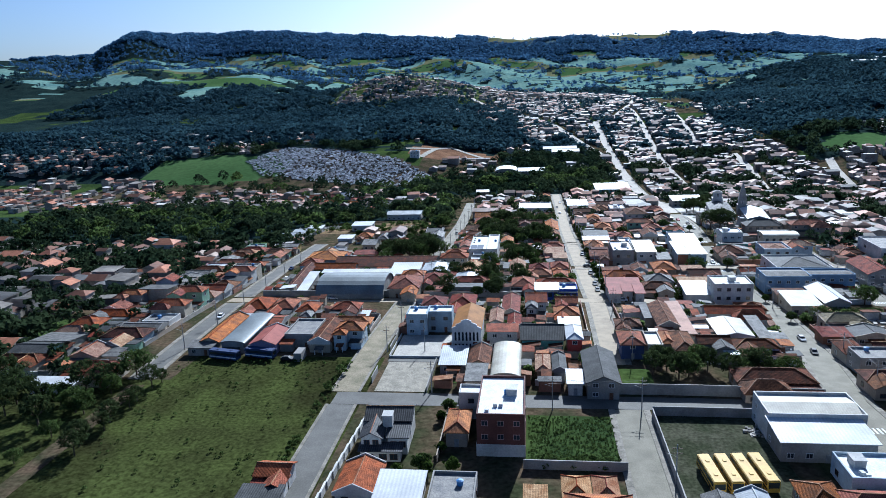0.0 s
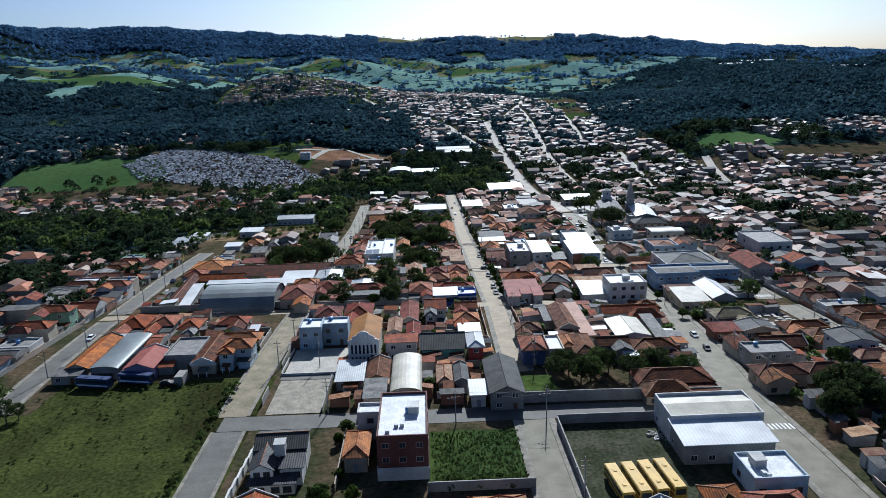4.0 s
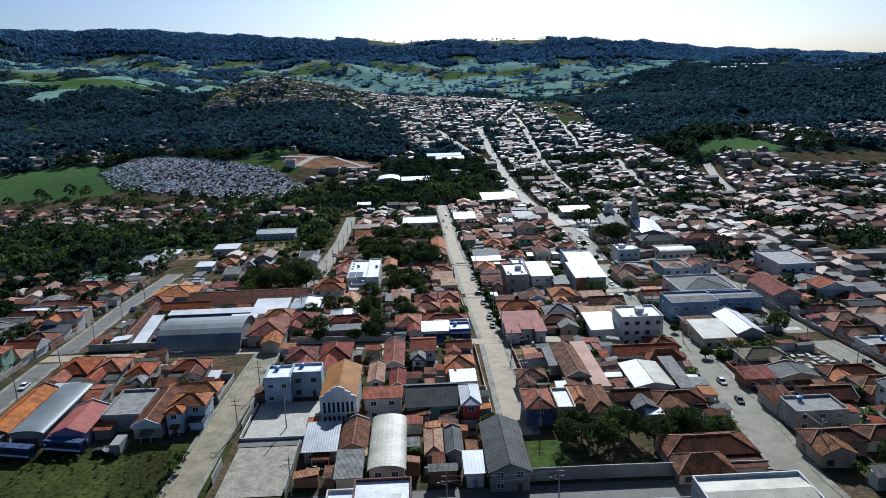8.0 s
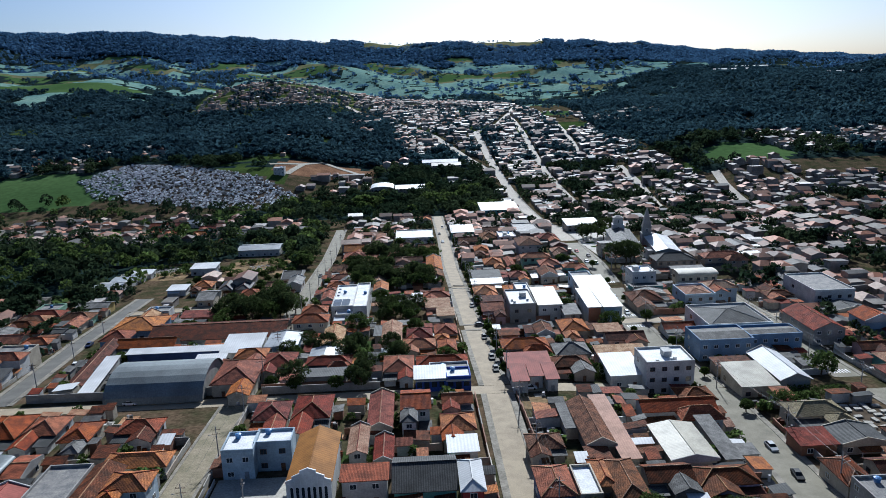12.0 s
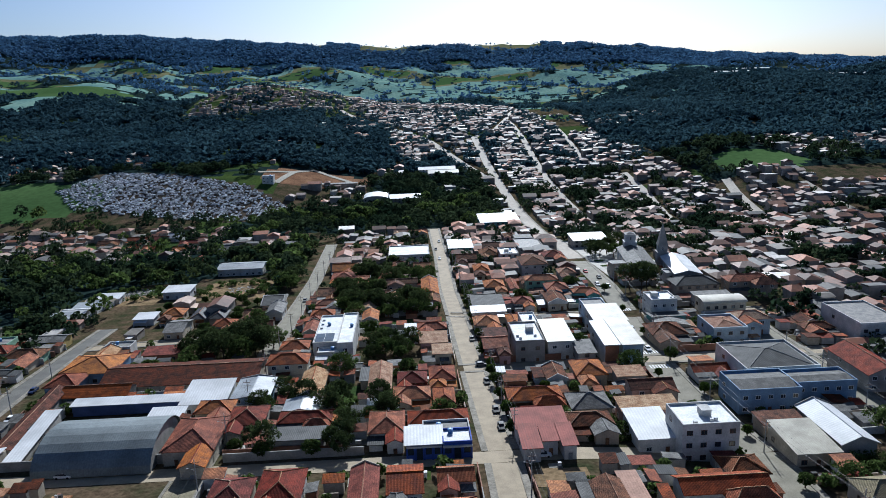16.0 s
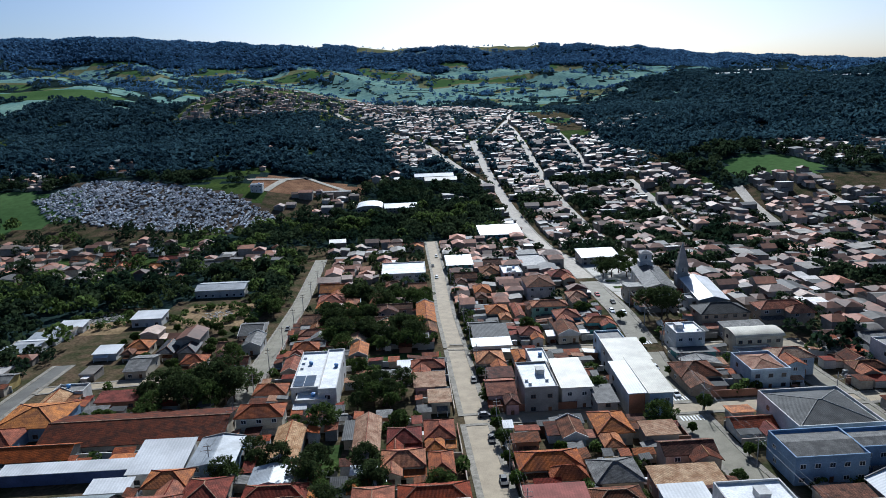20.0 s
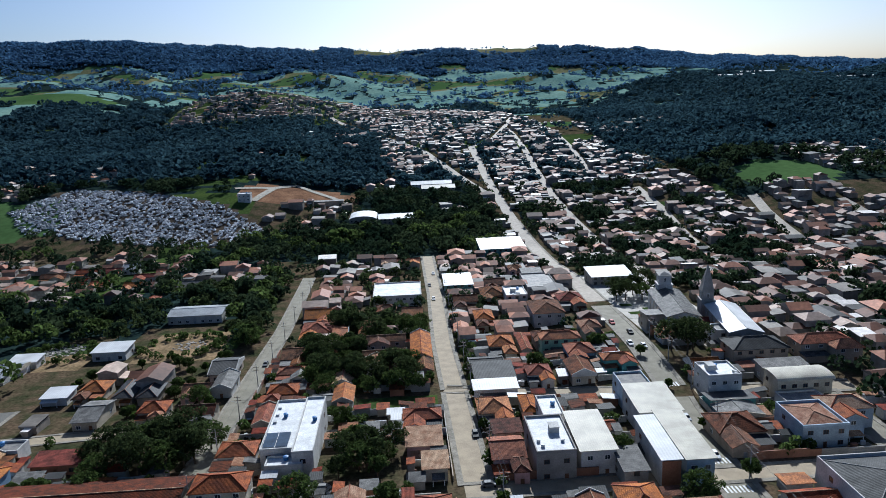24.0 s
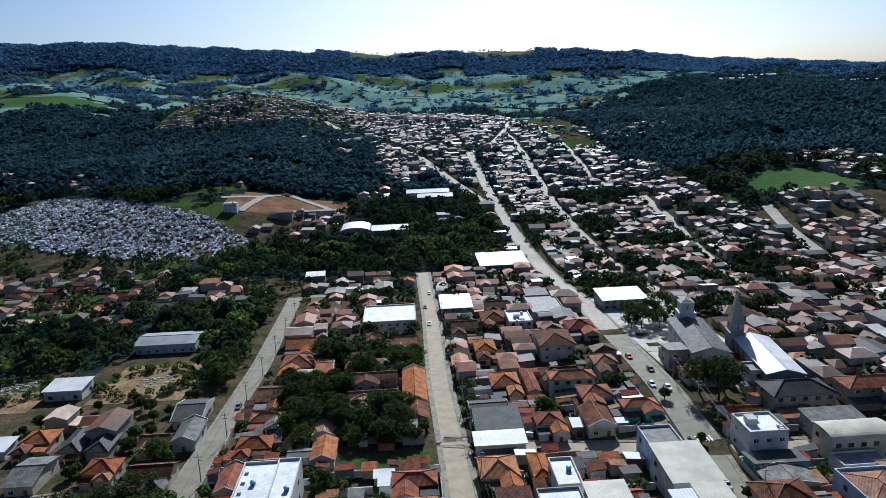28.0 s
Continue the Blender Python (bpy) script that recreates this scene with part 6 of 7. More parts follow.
hedge(84, 301, 104, 301.5, 2.2, 2.0)
hedge(84.5, 272.6, 100.5, 271.4, 2.6, 3.2)


def car_meshes():
    def build():
        b = Geo()
        prof = [(-2.05, 0.32), (-2.1, 0.72), (-1.15, 0.95), (2.0, 0.98), (2.1, 0.7), (2.05, 0.32)]
        for s in (-1, 1):
            pts = [(s * 0.86, y, z) for y, z in prof]
            b.face(pts if s < 0 else pts[::-1])
        for (ya, za), (yb, zb) in zip(prof, prof[1:] + prof[:1]):
            b.face([(-0.86, ya, za), (0.86, ya, za), (0.86, yb, zb), (-0.86, yb, zb)])
        roof = Geo()
        top = [(-0.62, -0.35, 1.45), (0.62, -0.35, 1.45), (0.62, 1.25, 1.43), (-0.62, 1.25, 1.43)]
        roof.slab(top, 0.05)
        cab = Geo()
        low = [(-0.8, -1.1, 0.93), (0.8, -1.1, 0.93), (0.8, 1.9, 0.96), (-0.8, 1.9, 0.96)]
        up = [(x, y, z - 0.05) for x, y, z in top]
        for k in range(4):
            j = (k + 1) % 4
            cab.face([low[k], low[j], up[j], up[k]])
        w = Geo()
        w.rod((-0.1, 0, 0), (0.1, 0, 0), 0.31, 0, 10)
        w.face([(-0.1, 0.31 * math.cos(-k * 0.628), 0.31 * math.sin(-k * 0.628)) for k in range(10)])
        return b, roof, cab.mesh("cabin_glass", ["car_glass"]), w.mesh("wheel", ["rubber"])
    return shared("car", build)


CAR_WORDS = dict(paint_white="white", paint_silver="silver", paint_black="black", paint_red="red", paint_blue="blue", paint_grey="dark grey")


def car(x, y, rot, paint):
    b, roof, cab, w = car_meshes()
    ob = base("car", x, y, rot)
    ob.location.z += 0.08
    part("body", shared(("car body", paint), lambda: b.mesh("body", [paint])), None, ob)
    part("roof", shared(("car roof", paint), lambda: roof.mesh("roof", [paint])), None, ob)
    part("cabin_glass", cab, None, ob, "dark car windows")
    for sx in (-1, 1):
        for sy in (-1.3, 1.35):
            part("wheel", w, None, ob, at=pose(sx * 0.8, sy, 0.31))
    return tagged(ob, CAR_WORDS[paint] + " hatchback car parked on the paved street", "car", "cars along the streets")


for a in ((-77.3, 140.4, 2, "paint_white"), (62.5, 239.6, 0, "paint_silver"), (62.5, 357, 0, "paint_white"), (2.0, 332, 0, "paint_black"), (2.0, 308, 0, "paint_black"), (2.0, 296, 0, "paint_black"),
          (2.0, 349, 90, "paint_grey"), (9.8, 277.8, 90, "paint_white"), (1.5, 379, 0, "paint_black"), (70.5, 437.3, 0, "paint_white"), (66.5, 441, 0, "paint_white"), (64.6, 402, 0, "paint_black"),
          (-3.6, 548, 0, "paint_white"), (-4.6, 580, 0, "paint_black"), (-1.2, 610, 0, "paint_silver"), (71, 455, 0, "paint_black"), (68, 470, 0, "paint_red"), (108, 300, 0, "paint_black"), (113, 322, 0, "paint_white"),
          (109.6, 338, 0, "paint_silver"), (112.5, 250, 0, "paint_grey"), (64, 380, 0, "paint_silver"), (-41.5, 176.5, 90, "paint_white"), (-140, 320, 0, "paint_white"), (-146, 345, 0, "paint_blue"),
          (-77, 300, 0, "paint_silver"), (-73, 455, 0, "paint_grey"), (59, 300, 0, "paint_white"), (-106, 280.5, 88, "paint_white"), (-142, 252, 3, "paint_white"), (-100, 206.5, 88, "paint_black"), (61, 225, -8, "paint_black")):
    car(*a)


def bus(x, y, rot, paint, stripe, length, label):
    """A coach: body, window band, roof hatches, wheels."""
    ob = base("bus", x, y, rot)
    g = Geo()
    l = length / 2
    g.box(-1.22, -l, 0.45, 1.22, l, 2.95)
    g.slab([(-1.1, -l + 0.15, 3.1), (1.1, -l + 0.15, 3.1), (1.1, l - 0.15, 3.1), (-1.1, l - 0.15, 3.1)], 0.15)
    part("body", g, paint, ob)
    band = Geo()
    band.box(-1.24, -l + 0.4, 1.75, 1.24, l - 0.4, 2.55)
    band.box(-1.05, -l - 0.02, 1.4, 1.05, -l + 0.3, 2.65)
    part("window_band", band, "glass", ob, "dark bus window band")
    low = Geo()
    low.box(-1.235, -l + 0.2, 0.9, 1.235, l - 0.2, 1.3)
    part("stripe", low, stripe, ob)
    hatch = Geo()
    hatch.box(-0.35, -0.35, 0, 0.35, 0.35, 0.12)
    hm = hatch.mesh("roof_hatch", [paint])
    for yy in (-l * 0.5, l * 0.45):
        part("roof_hatch", hm, None, ob, at=pose(0, yy, 3.1))
    w = shared("bus wheel", lambda: bus_wheel())
    for sx in (-1, 1):
        for yy in (-l * 0.55, l * 0.55):
            part("wheel", w, None, ob, at=pose(sx * 1.1, yy, 0.48))
    return tagged(ob, label, "bus", "school buses in the yard" if paint == "bus_yellow" else "coaches by the field")


def bus_wheel():
    g = Geo()
    g.rod((-0.14, 0, 0), (0.14, 0, 0), 0.48, 0, 12)
    g.face([(-0.14, 0.48 * math.cos(-k * 0.5236), 0.48 * math.sin(-k * 0.5236)) for k in range(12)])
    return g.mesh("wheel", ["rubber"])


for k in range(4):
    bus(11.2 + k * 3.5, 144.0 + k * 0.4, 5, "bus_yellow" if k != 1 else "bus_yellow", "paint_black", 11.0, "yellow school bus parked in a row in the yard")
bus(-120.5, 207.0, 78, "paint_blue", "paint_white", 10.0, "dark blue coach with white stripe beside the field")
bus(-109.5, 208.8, 78, "paint_blue", "paint_white", 10.0, "dark blue coach with white stripe beside the field")
box_thing("truck_box", -96.5, 208.0, 2.4, 5.0, 2.8, "wall_grey", "dark grey box truck body parked by the field", "truck")


def pole(x, y, rot, lamp=1.0):
    """A concrete utility pole with two cross-arms and a street lamp."""
    ob = base("utility_pole", x, y, rot)
    a, b, c = shared("pole", lambda: pole_meshes())
    part("post", a, None, ob)
    part("crossarm", b, None, ob, at=pose(0, 0, 8.3))
    part("crossarm", b, None, ob, at=pose(0, 0, 7.2))
    if lamp:
        part("lamp_arm", c, None, ob)
    return tagged(ob, "grey concrete utility pole with crossarms and street lamp", "utility pole", "utility poles along the streets")


def pole_meshes():
    a, b, c = Geo(), Geo(), Geo()
    a.rod((0, 0, -0.5), (0, 0, 9.2), 0.17, 0, 7, 0.1)
    b.box(-1.0, -0.05, -0.05, 1.0, 0.05, 0.05)
    for k in (-0.9, -0.3, 0.3, 0.9):
        b.rod((k, 0, 0.05), (k, 0, 0.22), 0.04, 0, 5)
    c.rod((0, 0, 6.4), (1.5, 0, 7.0), 0.035, 0, 5)
    c.box(1.4, -0.1, 6.95, 1.9, 0.1, 7.06)
    return a.mesh("post", ["pole_concrete"]), b.mesh("crossarm", ["frame_brown"]), c.mesh("lamp_arm", ["pole_concrete"])


def pole_line(pts, every=27.0, side=180.0):
    """Poles along a line, with sagging wires from each to the next."""
    last, g = None, Geo()
    for (xa, ya), (xb, yb) in zip(pts, pts[1:]):
        n = max(1, round(math.hypot(xb - xa, yb - ya) / every))
        for k in range(n):
            x, y = xa + (xb - xa) * k / n, ya + (yb - ya) * k / n
            pole(x, y, side)
            z = float(height(x, y))
            if last:
                for off, zz in ((-0.9, 8.5), (0.9, 8.5), (0.3, 7.4)):
                    for i in range(4):
                        def at(u):
                            return (last[0] + (x - last[0]) * u + off, last[1] + (y - last[1]) * u, last[2] + (z - last[2]) * u + zz - 2.4 * u * (1 - u))
                        g.rod(at(i / 4), at(i / 4 + 0.25), 0.018, 0, 3)
            last = (x, y, z)
    tagged(part("power_line", g, "wire"), "thin black power lines strung between poles", "cable")


pole_line([(4.4, 210), (4.4, 340), (3.4, 470), (2.6, 640)])
pole_line([(-70.3, 215), (-70.6, 400), (-70.2, 600)])
pole_line([(64, 192), (69, 245), (66.3, 280), (66.0, 345), (73.5, 400), (77, 470)], side=0)
pole_line([(-137.8, 215), (-144.5, 380)])
pole_line([(-20, 175.2), (2, 175.2), (30, 175.2)])
pole_line([(-52, 184.4), (-28, 184.4)], 24)
pole_line([(3.9, 142), (3.4, 172)], 26)
pole_line([(106, 190), (105.5, 300), (108, 370)], side=0)
pole(-58.5, 216, 90)


def tower(ob, x, y, w, h, spire, wallm, roofm):
    """A church tower in two stages with belfry openings and a spire."""
    g = Geo()
    g.box(x - w / 2, y - w / 2, -1, x + w / 2, y + w / 2, h * 0.72)
    g.box(x - w * 0.54, y - w * 0.54, h * 0.72, x + w * 0.54, y + w * 0.54, h * 0.75)
    g.box(x - w * 0.42, y - w * 0.42, h * 0.75, x + w * 0.42, y + w * 0.42, h)
    part("tower", g, wallm, ob)
    s = Geo()
    last = None
    for f, u in ((0.46, 0.0), (0.36, 0.2), (0.25, 0.5), (0.015, 1.0)):
        c = [(x + sx * w * f, y + sy * w * f, h + spire * u) for sx, sy in ((-1, -1), (1, -1), (1, 1), (-1, 1))]
        for k in range(4 if last else 0):
            s.face([last[k], last[(k + 1) % 4], c[(k + 1) % 4], c[k]])
        last = c
    part("spire", s, roofm, ob, "pointed church spire")
    for a in range(4):
        put_window(ob, x + w * 0.42 * math.sin(radians(a * 90)), y - w * 0.42 * math.cos(radians(a * 90)), h * 0.88, 0.8, 1.8, a * 90, "frame_white")


def church(x, y, w, d, h, rise, wall, tile, tw, th, spire, tx, ty, turn, label):
    ob = base("church", x, y, turn)
    claim(x, y, w, d)
    part("wall", walls_geo("gable_y", w, d, h, rise), "wall_" + wall, ob)
    g, caps = roof_geo("gable_y", w, d, h, rise)
    part("roof", g, tile, ob, TILE_WORDS[tile] + " roof")
    part("ridge", caps, tile, ob)
    for sx in (-1, 1):
        for k in range(6):
            put_window(ob, sx * w / 2, (k + 0.5) * d / 6 - d / 2, h * 0.5, 0.9, 2.6, 90 * sx, "frame_white")
            b = Geo()
            b.box(-0.3, -0.4, -1, 0.3, 0.4, h * 0.85)
            part("buttress", b, "wall_" + wall, ob, at=pose(sx * (w / 2 + 0.25), k * d / 6 - d / 2 + 0.5, 0))
    tower(ob, tx, ty, tw, th, spire, "wall_" + wall, "wall_grey")
    return tagged(ob, label, "church")


church(106.5, 443, 11.5, 33, 8.0, 1.5, "grey", "metal_white", 5.4, 13, 11, -4.6, 19, -8.0, "pale church with long white roof and pointed tower")
church(93.4, 469, 12.8, 36, 8.0, 2.0, "white", "fibre_cement", 6.2, 15.5, 1.2, 0.0, 17.5, -7.4, "grey stone chapel with square tower by the square")


def hall_front():
    """Pilasters, tall windows and a stepped gable on the street front of the church hall."""
    ob = bpy.data.objects["church_hall"]
    d, w = 0.0, 0.0
    for c in ob.children:
        if c.name.startswith("wall"):
            w = max(v.co.x for v in c.data.vertices) * 2
            d = max(v.co.y for v in c.data.vertices) * 2
    for c in [c for c in ob.children if c.name.startswith(("window", "door"))]:
        for q in c.children:
            bpy.data.objects.remove(q)
        bpy.data.objects.remove(c)
    gable = Geo()
    e = w / 2 + 0.35
    prof = [(-e, -1.0), (e, -1.0), (e, 8.5), (e * 0.72, 8.9), (e * 0.72, 9.5), (e * 0.36, 10.2), (e * 0.36, 10.7), (0, 11.3), (-e * 0.36, 10.7), (-e * 0.36, 10.2), (-e * 0.72, 9.5), (-e * 0.72, 8.9), (-e, 8.5)]
    a, b = [(p, -d / 2 - 0.85, q) for p, q in prof], [(p, -d / 2 - 0.55, q) for p, q in prof]
    gable.face(a)
    gable.face(b[::-1])
    for k in range(len(prof)):
        j = (k + 1) % len(prof)
        gable.face([a[j], a[k], b[k], b[j]])
    part("gable_front", gable, "frame_white", ob, "white stepped gable front")
    pane, rim = Geo(), Geo()
    arch = [(-0.34, 0), (0.34, 0)] + [(0.34 * math.cos(math.pi * k / 6), 2.6 + 0.34 * math.sin(math.pi * k / 6)) for k in range(7)]
    pane.face([(p, -0.02, q) for p, q in arch])
    for (pa, qa), (pb, qb) in zip(arch, arch[1:] + arch[:1]):
        rim.rod((pa, -0.03, qa), (pb, -0.03, qb), 0.06, 0, 4)
    panes, rims = pane.mesh("pane", ["glass"]), rim.mesh("window", ["frame_white"])
    n = 8
    for k in range(n):
        x = -w / 2 + 0.2 + k * (w - 0.4) / (n - 1)
        g = Geo()
        top = 7.9 + 2.2 * (1 - abs(x) / (w / 2))
        g.box(-0.17, -0.25, -1, 0.17, 0, top)
        part("pilaster", g, "frame_white", ob, at=pose(x, -d / 2 - 0.85, 0))
        if k < n - 1:
            for z in (0.4, 4.2):
                win = part("window", rims, None, ob, at=pose(x + (w - 0.4) / (n - 1) / 2, -d / 2 - 0.85, z))
                part("pane", panes, None, win, "dark arched window glass")
    return ob


hall_front()


def crosswalk(x, y, w, n, along):
    g = Geo()
    for k in range(n):
        a = (k - n / 2) * 1.0
        px, py = (x + a, y) if along == "x" else (x, y + a)
        l = (0.25, w / 2) if along == "x" else (w / 2, 0.25)
        z = [float(height(px + i * l[0], py + j * l[1])) + 0.085 for i, j in ((-1, -1), (1, -1), (1, 1), (-1, 1))]
        g.face([(px - l[0], py - l[1], z[0]), (px + l[0], py - l[1], z[1]), (px + l[0], py + l[1], z[2]), (px - l[0], py + l[1], z[3])])
    tagged(part("crosswalk", g, "paint_line"), "white painted zebra crossing on the street", "road marking", kind="structure")


crosswalk(61.5, 340.5, 3, 7, "x")
crosswalk(62.5, 354.5, 3, 7, "x")
crosswalk(68, 404, 3, 7, "x")
crosswalk(110, 289, 3, 6, "x")
crosswalk(56, 168, 3, 7, "x")


def car_yard():
    """The crowded yard of stored cars beyond the creek."""
    rng = random.Random(3)
    g = Geo()
    uv = ((0, 0), (1, 0), (1, 1), (0, 1))
    for j in range(42):
        for i in range(92):
            x, y = -364 + i * 2.65 + rng.uniform(-0.5, 0.5), 716 + j * 4.4 + rng.uniform(-0.8, 0.8) + 0.06 * (i - 40)
            if not in_yard(x, y) or (i + j * 2) % 41 == 7 or (i - j) % 53 == 11 or rng.random() < 0.2:
                continue
            z = float(height(x, y))
            w, l, h = rng.uniform(0.85, 1.0), rng.uniform(1.7, 2.2), rng.uniform(0.8, 1.1)
            a = rng.uniform(-0.3, 0.3)
            c, s = math.cos(a), math.sin(a)

            def q(u, v, e):
                return (x + u * c - v * s, y + u * s + v * c, z + e)
            for lo, hi, ww, ll, sh in ((0.2, h, w, l, 0.0), (h, h + 0.5, w * 0.8, l * 0.5, 0.2)):
                p = [q(-ww, -ll + sh, lo), q(ww, -ll + sh, lo), q(ww, ll + sh, lo), q(-ww, ll + sh, lo)]
                t = [(m[0], m[1], m[2] - lo + hi) for m in p]
                idx = len(g.v)
                g.v += p + t
                for f in ((4, 5, 6, 7), (0, 1, 5, 4), (1, 2, 6, 5), (2, 3, 7, 6), (3, 0, 4, 7)):
                    g.f.append(tuple(idx + n for n in f))
                    g.m.append(0)
                    g.u += list(uv)
    tagged(part("stored_cars", g, "car_bodies"), "crowded rows of stored old cars in a yard", "cars", kind="stuff")


car_yard()


def rubble(x, y, r, n, seed):
    rng = random.Random(seed)
    g = Geo()
    for _ in range(n):
        a, d = rng.uniform(0, 6.28), r * math.sqrt(rng.random())
        px, py, s = x + d * math.cos(a), y + d * math.sin(a), rng.uniform(0.15, 0.5)
        z = float(height(px, py))
        g.box(px - s, py - s * 0.7, z - 0.1, px + s, py + s * 0.7, z + s * rng.uniform(0.5, 1.1))
    tagged(part("rubble", g, "rubble"), "heap of pale building rubble", "rubble", kind="stuff")


def stone_slabs():
    """Rows of pale slabs laid out on the dark ground of a stone yard."""
    rng = random.Random(63)
    first = None
    for j in range(9):
        for i in range(5):
            if rng.random() < 0.3:
                continue
            x, y = 91.4 + i * 2.75 + rng.uniform(-0.6, 0.6), 244.0 + j * 2.2 + rng.uniform(-0.5, 0.5)
            m = pose(x, y, float(height(x, y)) + 0.06, 0, 0, rng.choice([0, 0, 90]) + rng.uniform(-14, 14))
            if first is None:
                first = new("stone_slab")
                tagged(first, "pale stone slabs stacked flat on the yard ground", "stone slab", "slabs in the stone yard")
                for k, (dx, dy) in enumerate(((0, 0), (0.08, 0.05), (-0.06, 0.03))):
                    g = Geo()
                    g.box(-1.05 + dx, -0.6 + dy, k * 0.17, 1.05 + dx, 0.6 + dy, k * 0.17 + 0.14)
                    part("slab", g, "concrete", first)
                first.matrix_world = m
            else:
                copy_thing(first, m)


ground_patch("stone_yard_ground", 89.8, 104.2, 242.0, 263.0, "car_dirt", 0.05, "dark trodden earth of the stone yard", "ground")
stone_slabs()


def shop_bays(ob, w, d, h, n):
    """An open shop front: blue pillars, dark panels imitating the shaded openings between them and a white band above.
    """
    step = w / n
    for k in range(n + 1):
        g = Geo()
        g.box(-0.22, -0.4, -1.0, 0.22, 0.0, h - 0.75)
        part("pillar", g, "wall_royal", ob, at=pose(-w / 2 + 0.22 + k * (w - 0.44) / n, -d / 2, 0))
    for k in range(n):
        g = Geo()
        g.box(-step / 2 + 0.35, -0.06, 0.2 if k % 3 == 1 else 1.7, step / 2 - 0.35, 0.0, h - 1.1)
        part("shop_window", g, "glass", ob, "dark panel imitating an open shaded shop bay", at=pose(-w / 2 + (k + 0.5) * step, -d / 2 - 0.004, 0))
    g = Geo()
    g.box(-w / 2, -0.55, h - 0.75, w / 2, 0.0, h - 0.3)
    part("fascia", g, "wall_white", ob, "white band over the shop front", at=pose(0, -d / 2 - 0.004, 0))


shop_bays(blue_shop, 8.8, 7.6, 4.5, 4)
shop_bays(corner_shop, 7.2, 7.0, 4.2, 3)
rubble(-42, 352, 5, 160, 1)
rubble(27, 166, 3, 60, 2)
rubble(-112, 488, 7, 90, 3)
rubble(-166, 490, 9, 200, 4)


def front_panel(x, y, w, h, material, label):
    """A painted rendered front set before a building's wall."""
    g = Geo()
    g.box(-w / 2, -0.25, -1.0, w / 2, 0.0, h)
    owner = min((o for o in bpy.data.objects if o.name.startswith("commercial_building")), key=lambda o: abs(o.location.x - x) + abs(o.location.y - y - 10))
    return part("shop_front", g, material, owner, label, at=pose(0, y - owner.location.y, 0))


front_panel(45.6, 343.25, 4.6, 7.6, "wall_orange", "orange painted shop front on the street corner")


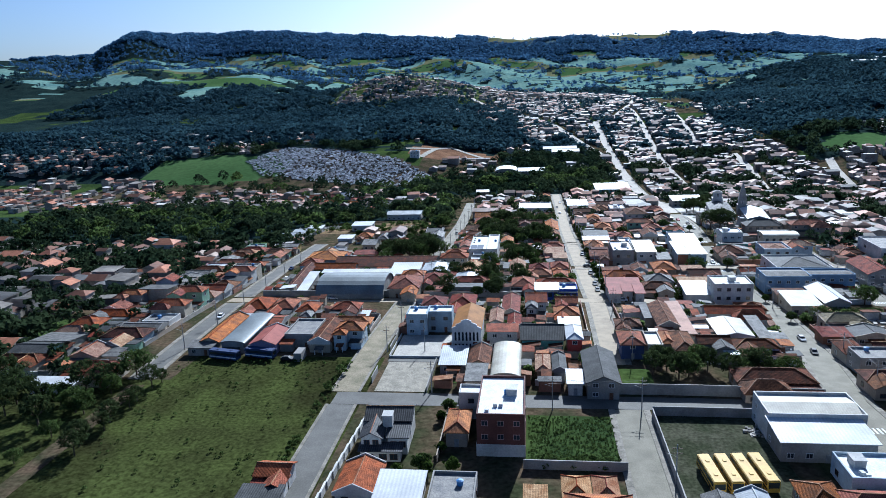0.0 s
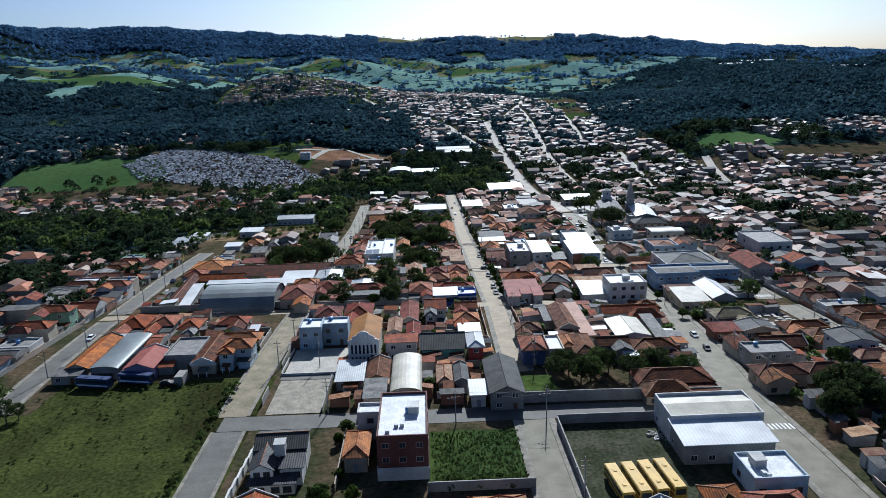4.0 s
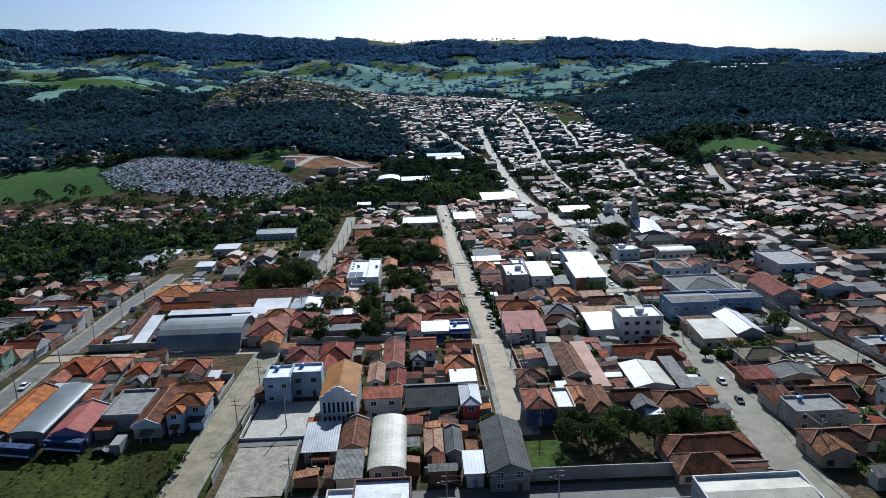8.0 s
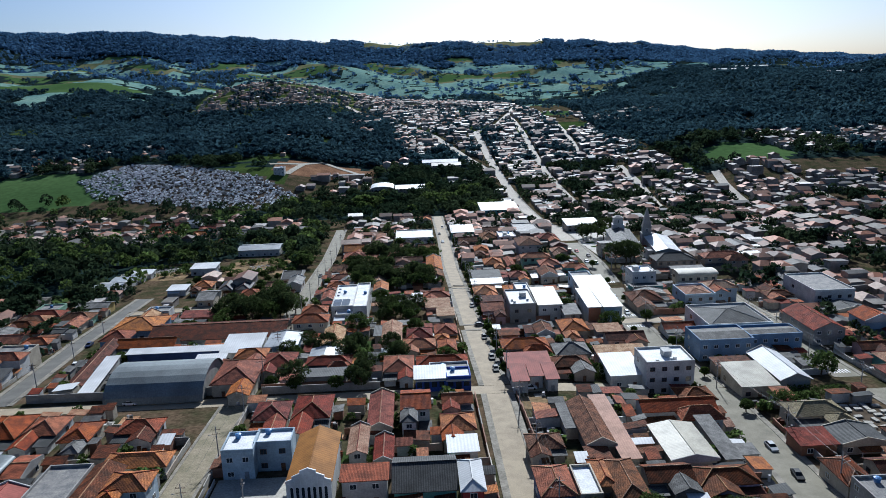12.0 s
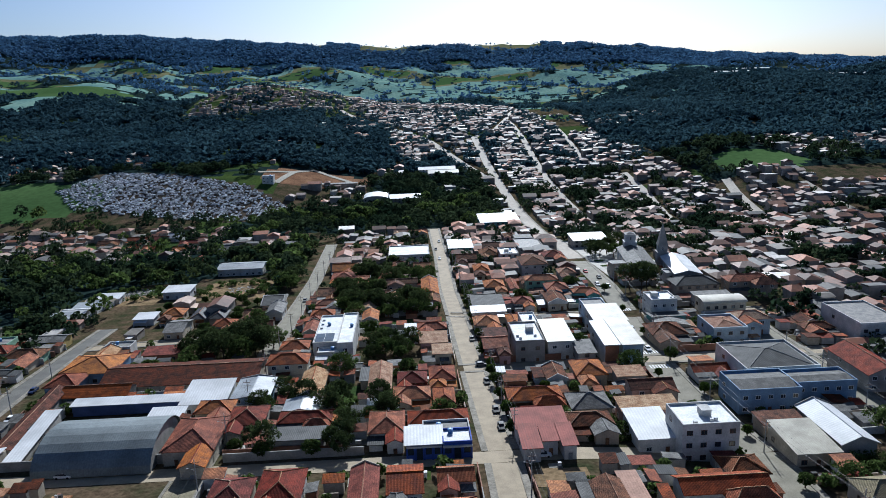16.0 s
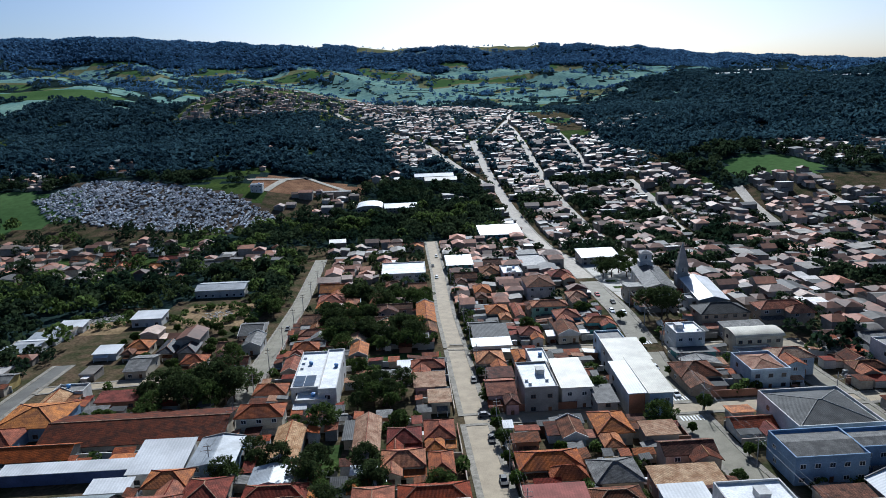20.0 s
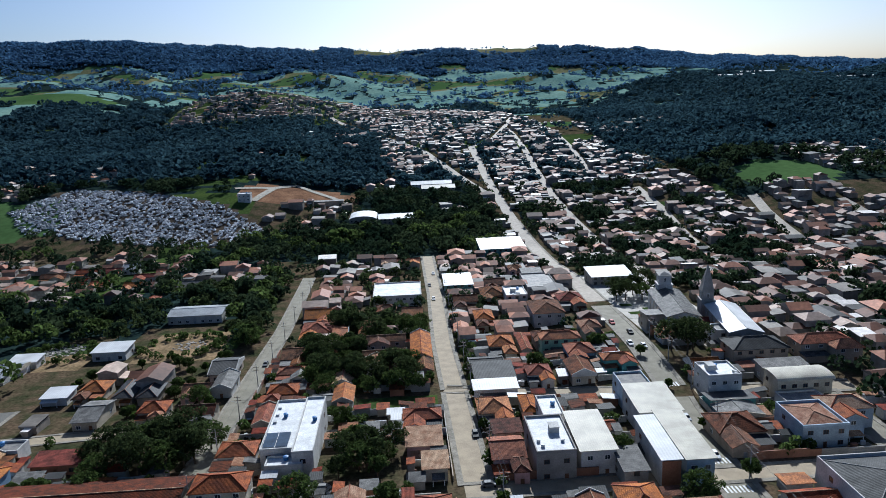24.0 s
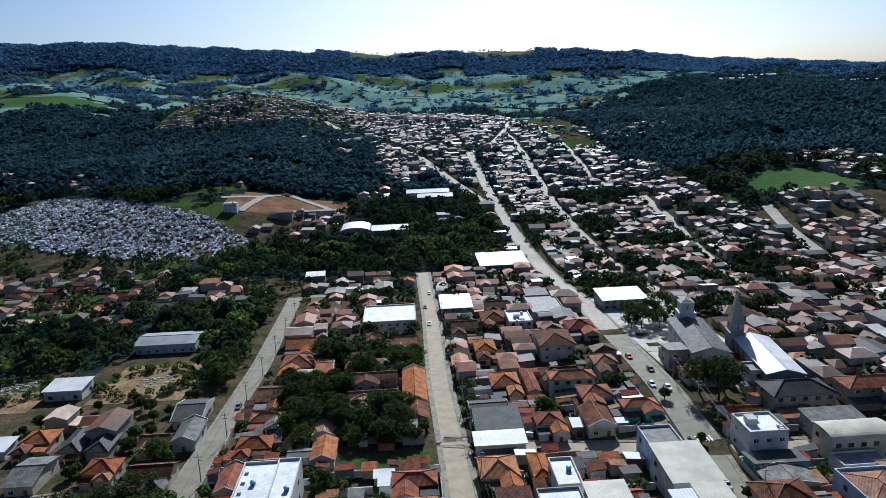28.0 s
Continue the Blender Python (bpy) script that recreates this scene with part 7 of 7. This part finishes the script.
# ---- crowded back yards ----
def yard_fill():
    """Lean-to roofs, patios and shrubs that crowd the lots between the houses."""
    rng = random.Random(91)
    made = 0
    sheds, paving, bushes = Geo(), Geo(), []
    roofs = ["tile_red", "tile_brown", "tile_orange", "tile_pale", "fibre_cement", "fibre_dark", "metal_white", "wall_white", "wall_cream", "wall_grey", "wall_brick"]
    pick = [0] * 4 + [1] * 6 + [2] * 4 + [3] * 2 + [4] * 5 + [5] * 3 + [6] * 2
    stones = ["concrete", "pavement", "tile_pale", "verge_grass", "wall_white"]
    for x0, x1, y0, y1 in ((-70, -6.5, 287, 470), (5, 56, 286, 341), (5, 62, 353, 470), (-138, -80, 285, 390), (-190, -153, 190, 400), (-134, -80, 210, 274), (-70, -6.5, 186, 274), (5, 58, 204, 274),
                           (62, 104, 60, 150), (66, 105, 150, 187), (68, 106, 188, 274), (68, 105, 287, 342), (72, 107, 354, 470), (117, 152, 180, 400), (6, 46, 60, 128), (-66, -7, 60, 128)):
        for _ in range(int((x1 - x0) * (y1 - y0) / 3.2)):
            w, d = rng.uniform(1.8, 6.5), rng.uniform(1.8, 5.0)
            x, y = rng.uniform(x0 + w / 2, x1 - w / 2), rng.uniform(y0 + d / 2, y1 - d / 2)
            if not is_free(x, y, w, d, 0.05):
                continue
            claim(x, y, w, d)
            z, k = float(height(x, y)), rng.random()
            a, b = w / 2, d / 2
            if k < 0.55:
                h, r, m = rng.uniform(2.3, 3.2), rng.uniform(0.2, 0.8), rng.choice(pick)
                paint = rng.choice((7, 7, 8, 9, 9, 10))
                e = [h, h, h + r, h + r] if rng.random() < 0.5 else [h + r, h, h, h + r] if rng.random() < 0.5 else [h, h + r, h + r, h]
                o = 0.3
                if made < 280 and -70 < x < 70 and y < 345:
                    made += 1
                    g = Geo()
                    g.box(-a, -b, -0.6, a, b, h, 0, False)
                    ob = tagged(part("shed", g, roofs[paint], at=pose(x, y, z)), "small lean-to yard shed with " + TILE_WORDS[roofs[m]] + " roof", "shed")
                    g = Geo()
                    g.slab([(-a - o, -b - o, e[0] + 0.1), (a + o, -b - o, e[1] + 0.1), (a + o, b + o, e[2] + 0.1), (-a - o, b + o, e[3] + 0.1)], 0.1)
                    part("roof", g, roofs[m], ob)
                    continue
                sheds.box(x - a, y - b, z - 0.6, x + a, y + b, z + h, paint, False)
                sheds.slab([(x - a - o, y - b - o, z + e[0] + 0.1), (x + a + o, y - b - o, z + e[1] + 0.1), (x + a + o, y + b + o, z + e[2] + 0.1), (x - a - o, y + b + o, z + e[3] + 0.1)], 0.1, m)
            elif k < 0.8:
                paving.box(x - a, y - b, z - 0.6, x + a, y + b, z + 0.16, rng.choice((0, 0, 1, 1, 2, 3, 4)), False)
                for _ in range(rng.randint(1, 4)):
                    s, px, py = rng.uniform(0.25, 0.8), x + rng.uniform(-a, a) * 0.7, y + rng.uniform(-b, b) * 0.7
                    sheds.box(px - s, py - s * 0.6, z + 0.15, px + s, py + s * 0.6, z + rng.uniform(0.6, 1.9), rng.choice((4, 5, 6, 7, 9, 10, 1)))
            else:
                for _ in range(rng.randint(1, 4)):
                    bushes.append((x + rng.uniform(-a, a), y + rng.uniform(-b, b), rng.uniform(1.6, 4.2)))
    tagged(part("yard_sheds", sheds, roofs), "small lean-to sheds and clutter crowding the back yards", "sheds", kind="stuff")
    tagged(part("yard_paving", paving, stones), "small paved patios and washing yards behind the houses", "paving", kind="stuff")
    for _ in range(90):
        bushes.append((-80.8 + rng.gauss(0, 0.7), rng.uniform(140, 205), rng.uniform(0.4, 1.3)))
    for _ in range(60):
        bushes.append((rng.uniform(-25, -7), 149 + rng.gauss(0, 1.0), rng.uniform(0.6, 1.8)))
    for _ in range(1300):
        bushes.append((rng.uniform(-26, -5.8), rng.uniform(147.5, 171.5), rng.uniform(0.2, 0.5)))
    for cx, cy, rx, ry in ((-114, 486, 16, 16), (-163, 485, 15, 13)):
        for _ in range(90):
            a = rng.uniform(0, 6.28)
            u = rng.uniform(0.75, 1.15)
            bushes.append((cx + rx * u * math.cos(a), cy + ry * u * math.sin(a), rng.uniform(1.0, 3.4)))
    for a, b, c in ((-80, 196, 3.2), (-81, 185, 2.6), (-79.6, 203, 2.0)):
        bushes.append((a, b, c))
    for _ in range(420):
        bushes.append((rng.uniform(-132, -80), 205 - 90 * rng.random() ** 2, 0.25 + 0.9 * rng.random() ** 3))
    crowns("yard_shrubs", np.array(bushes), "leaf_mid", np.random.default_rng(8), "green shrubs and weeds in yards and on the field", 60, 0.08, 0.17)


yard_fill()
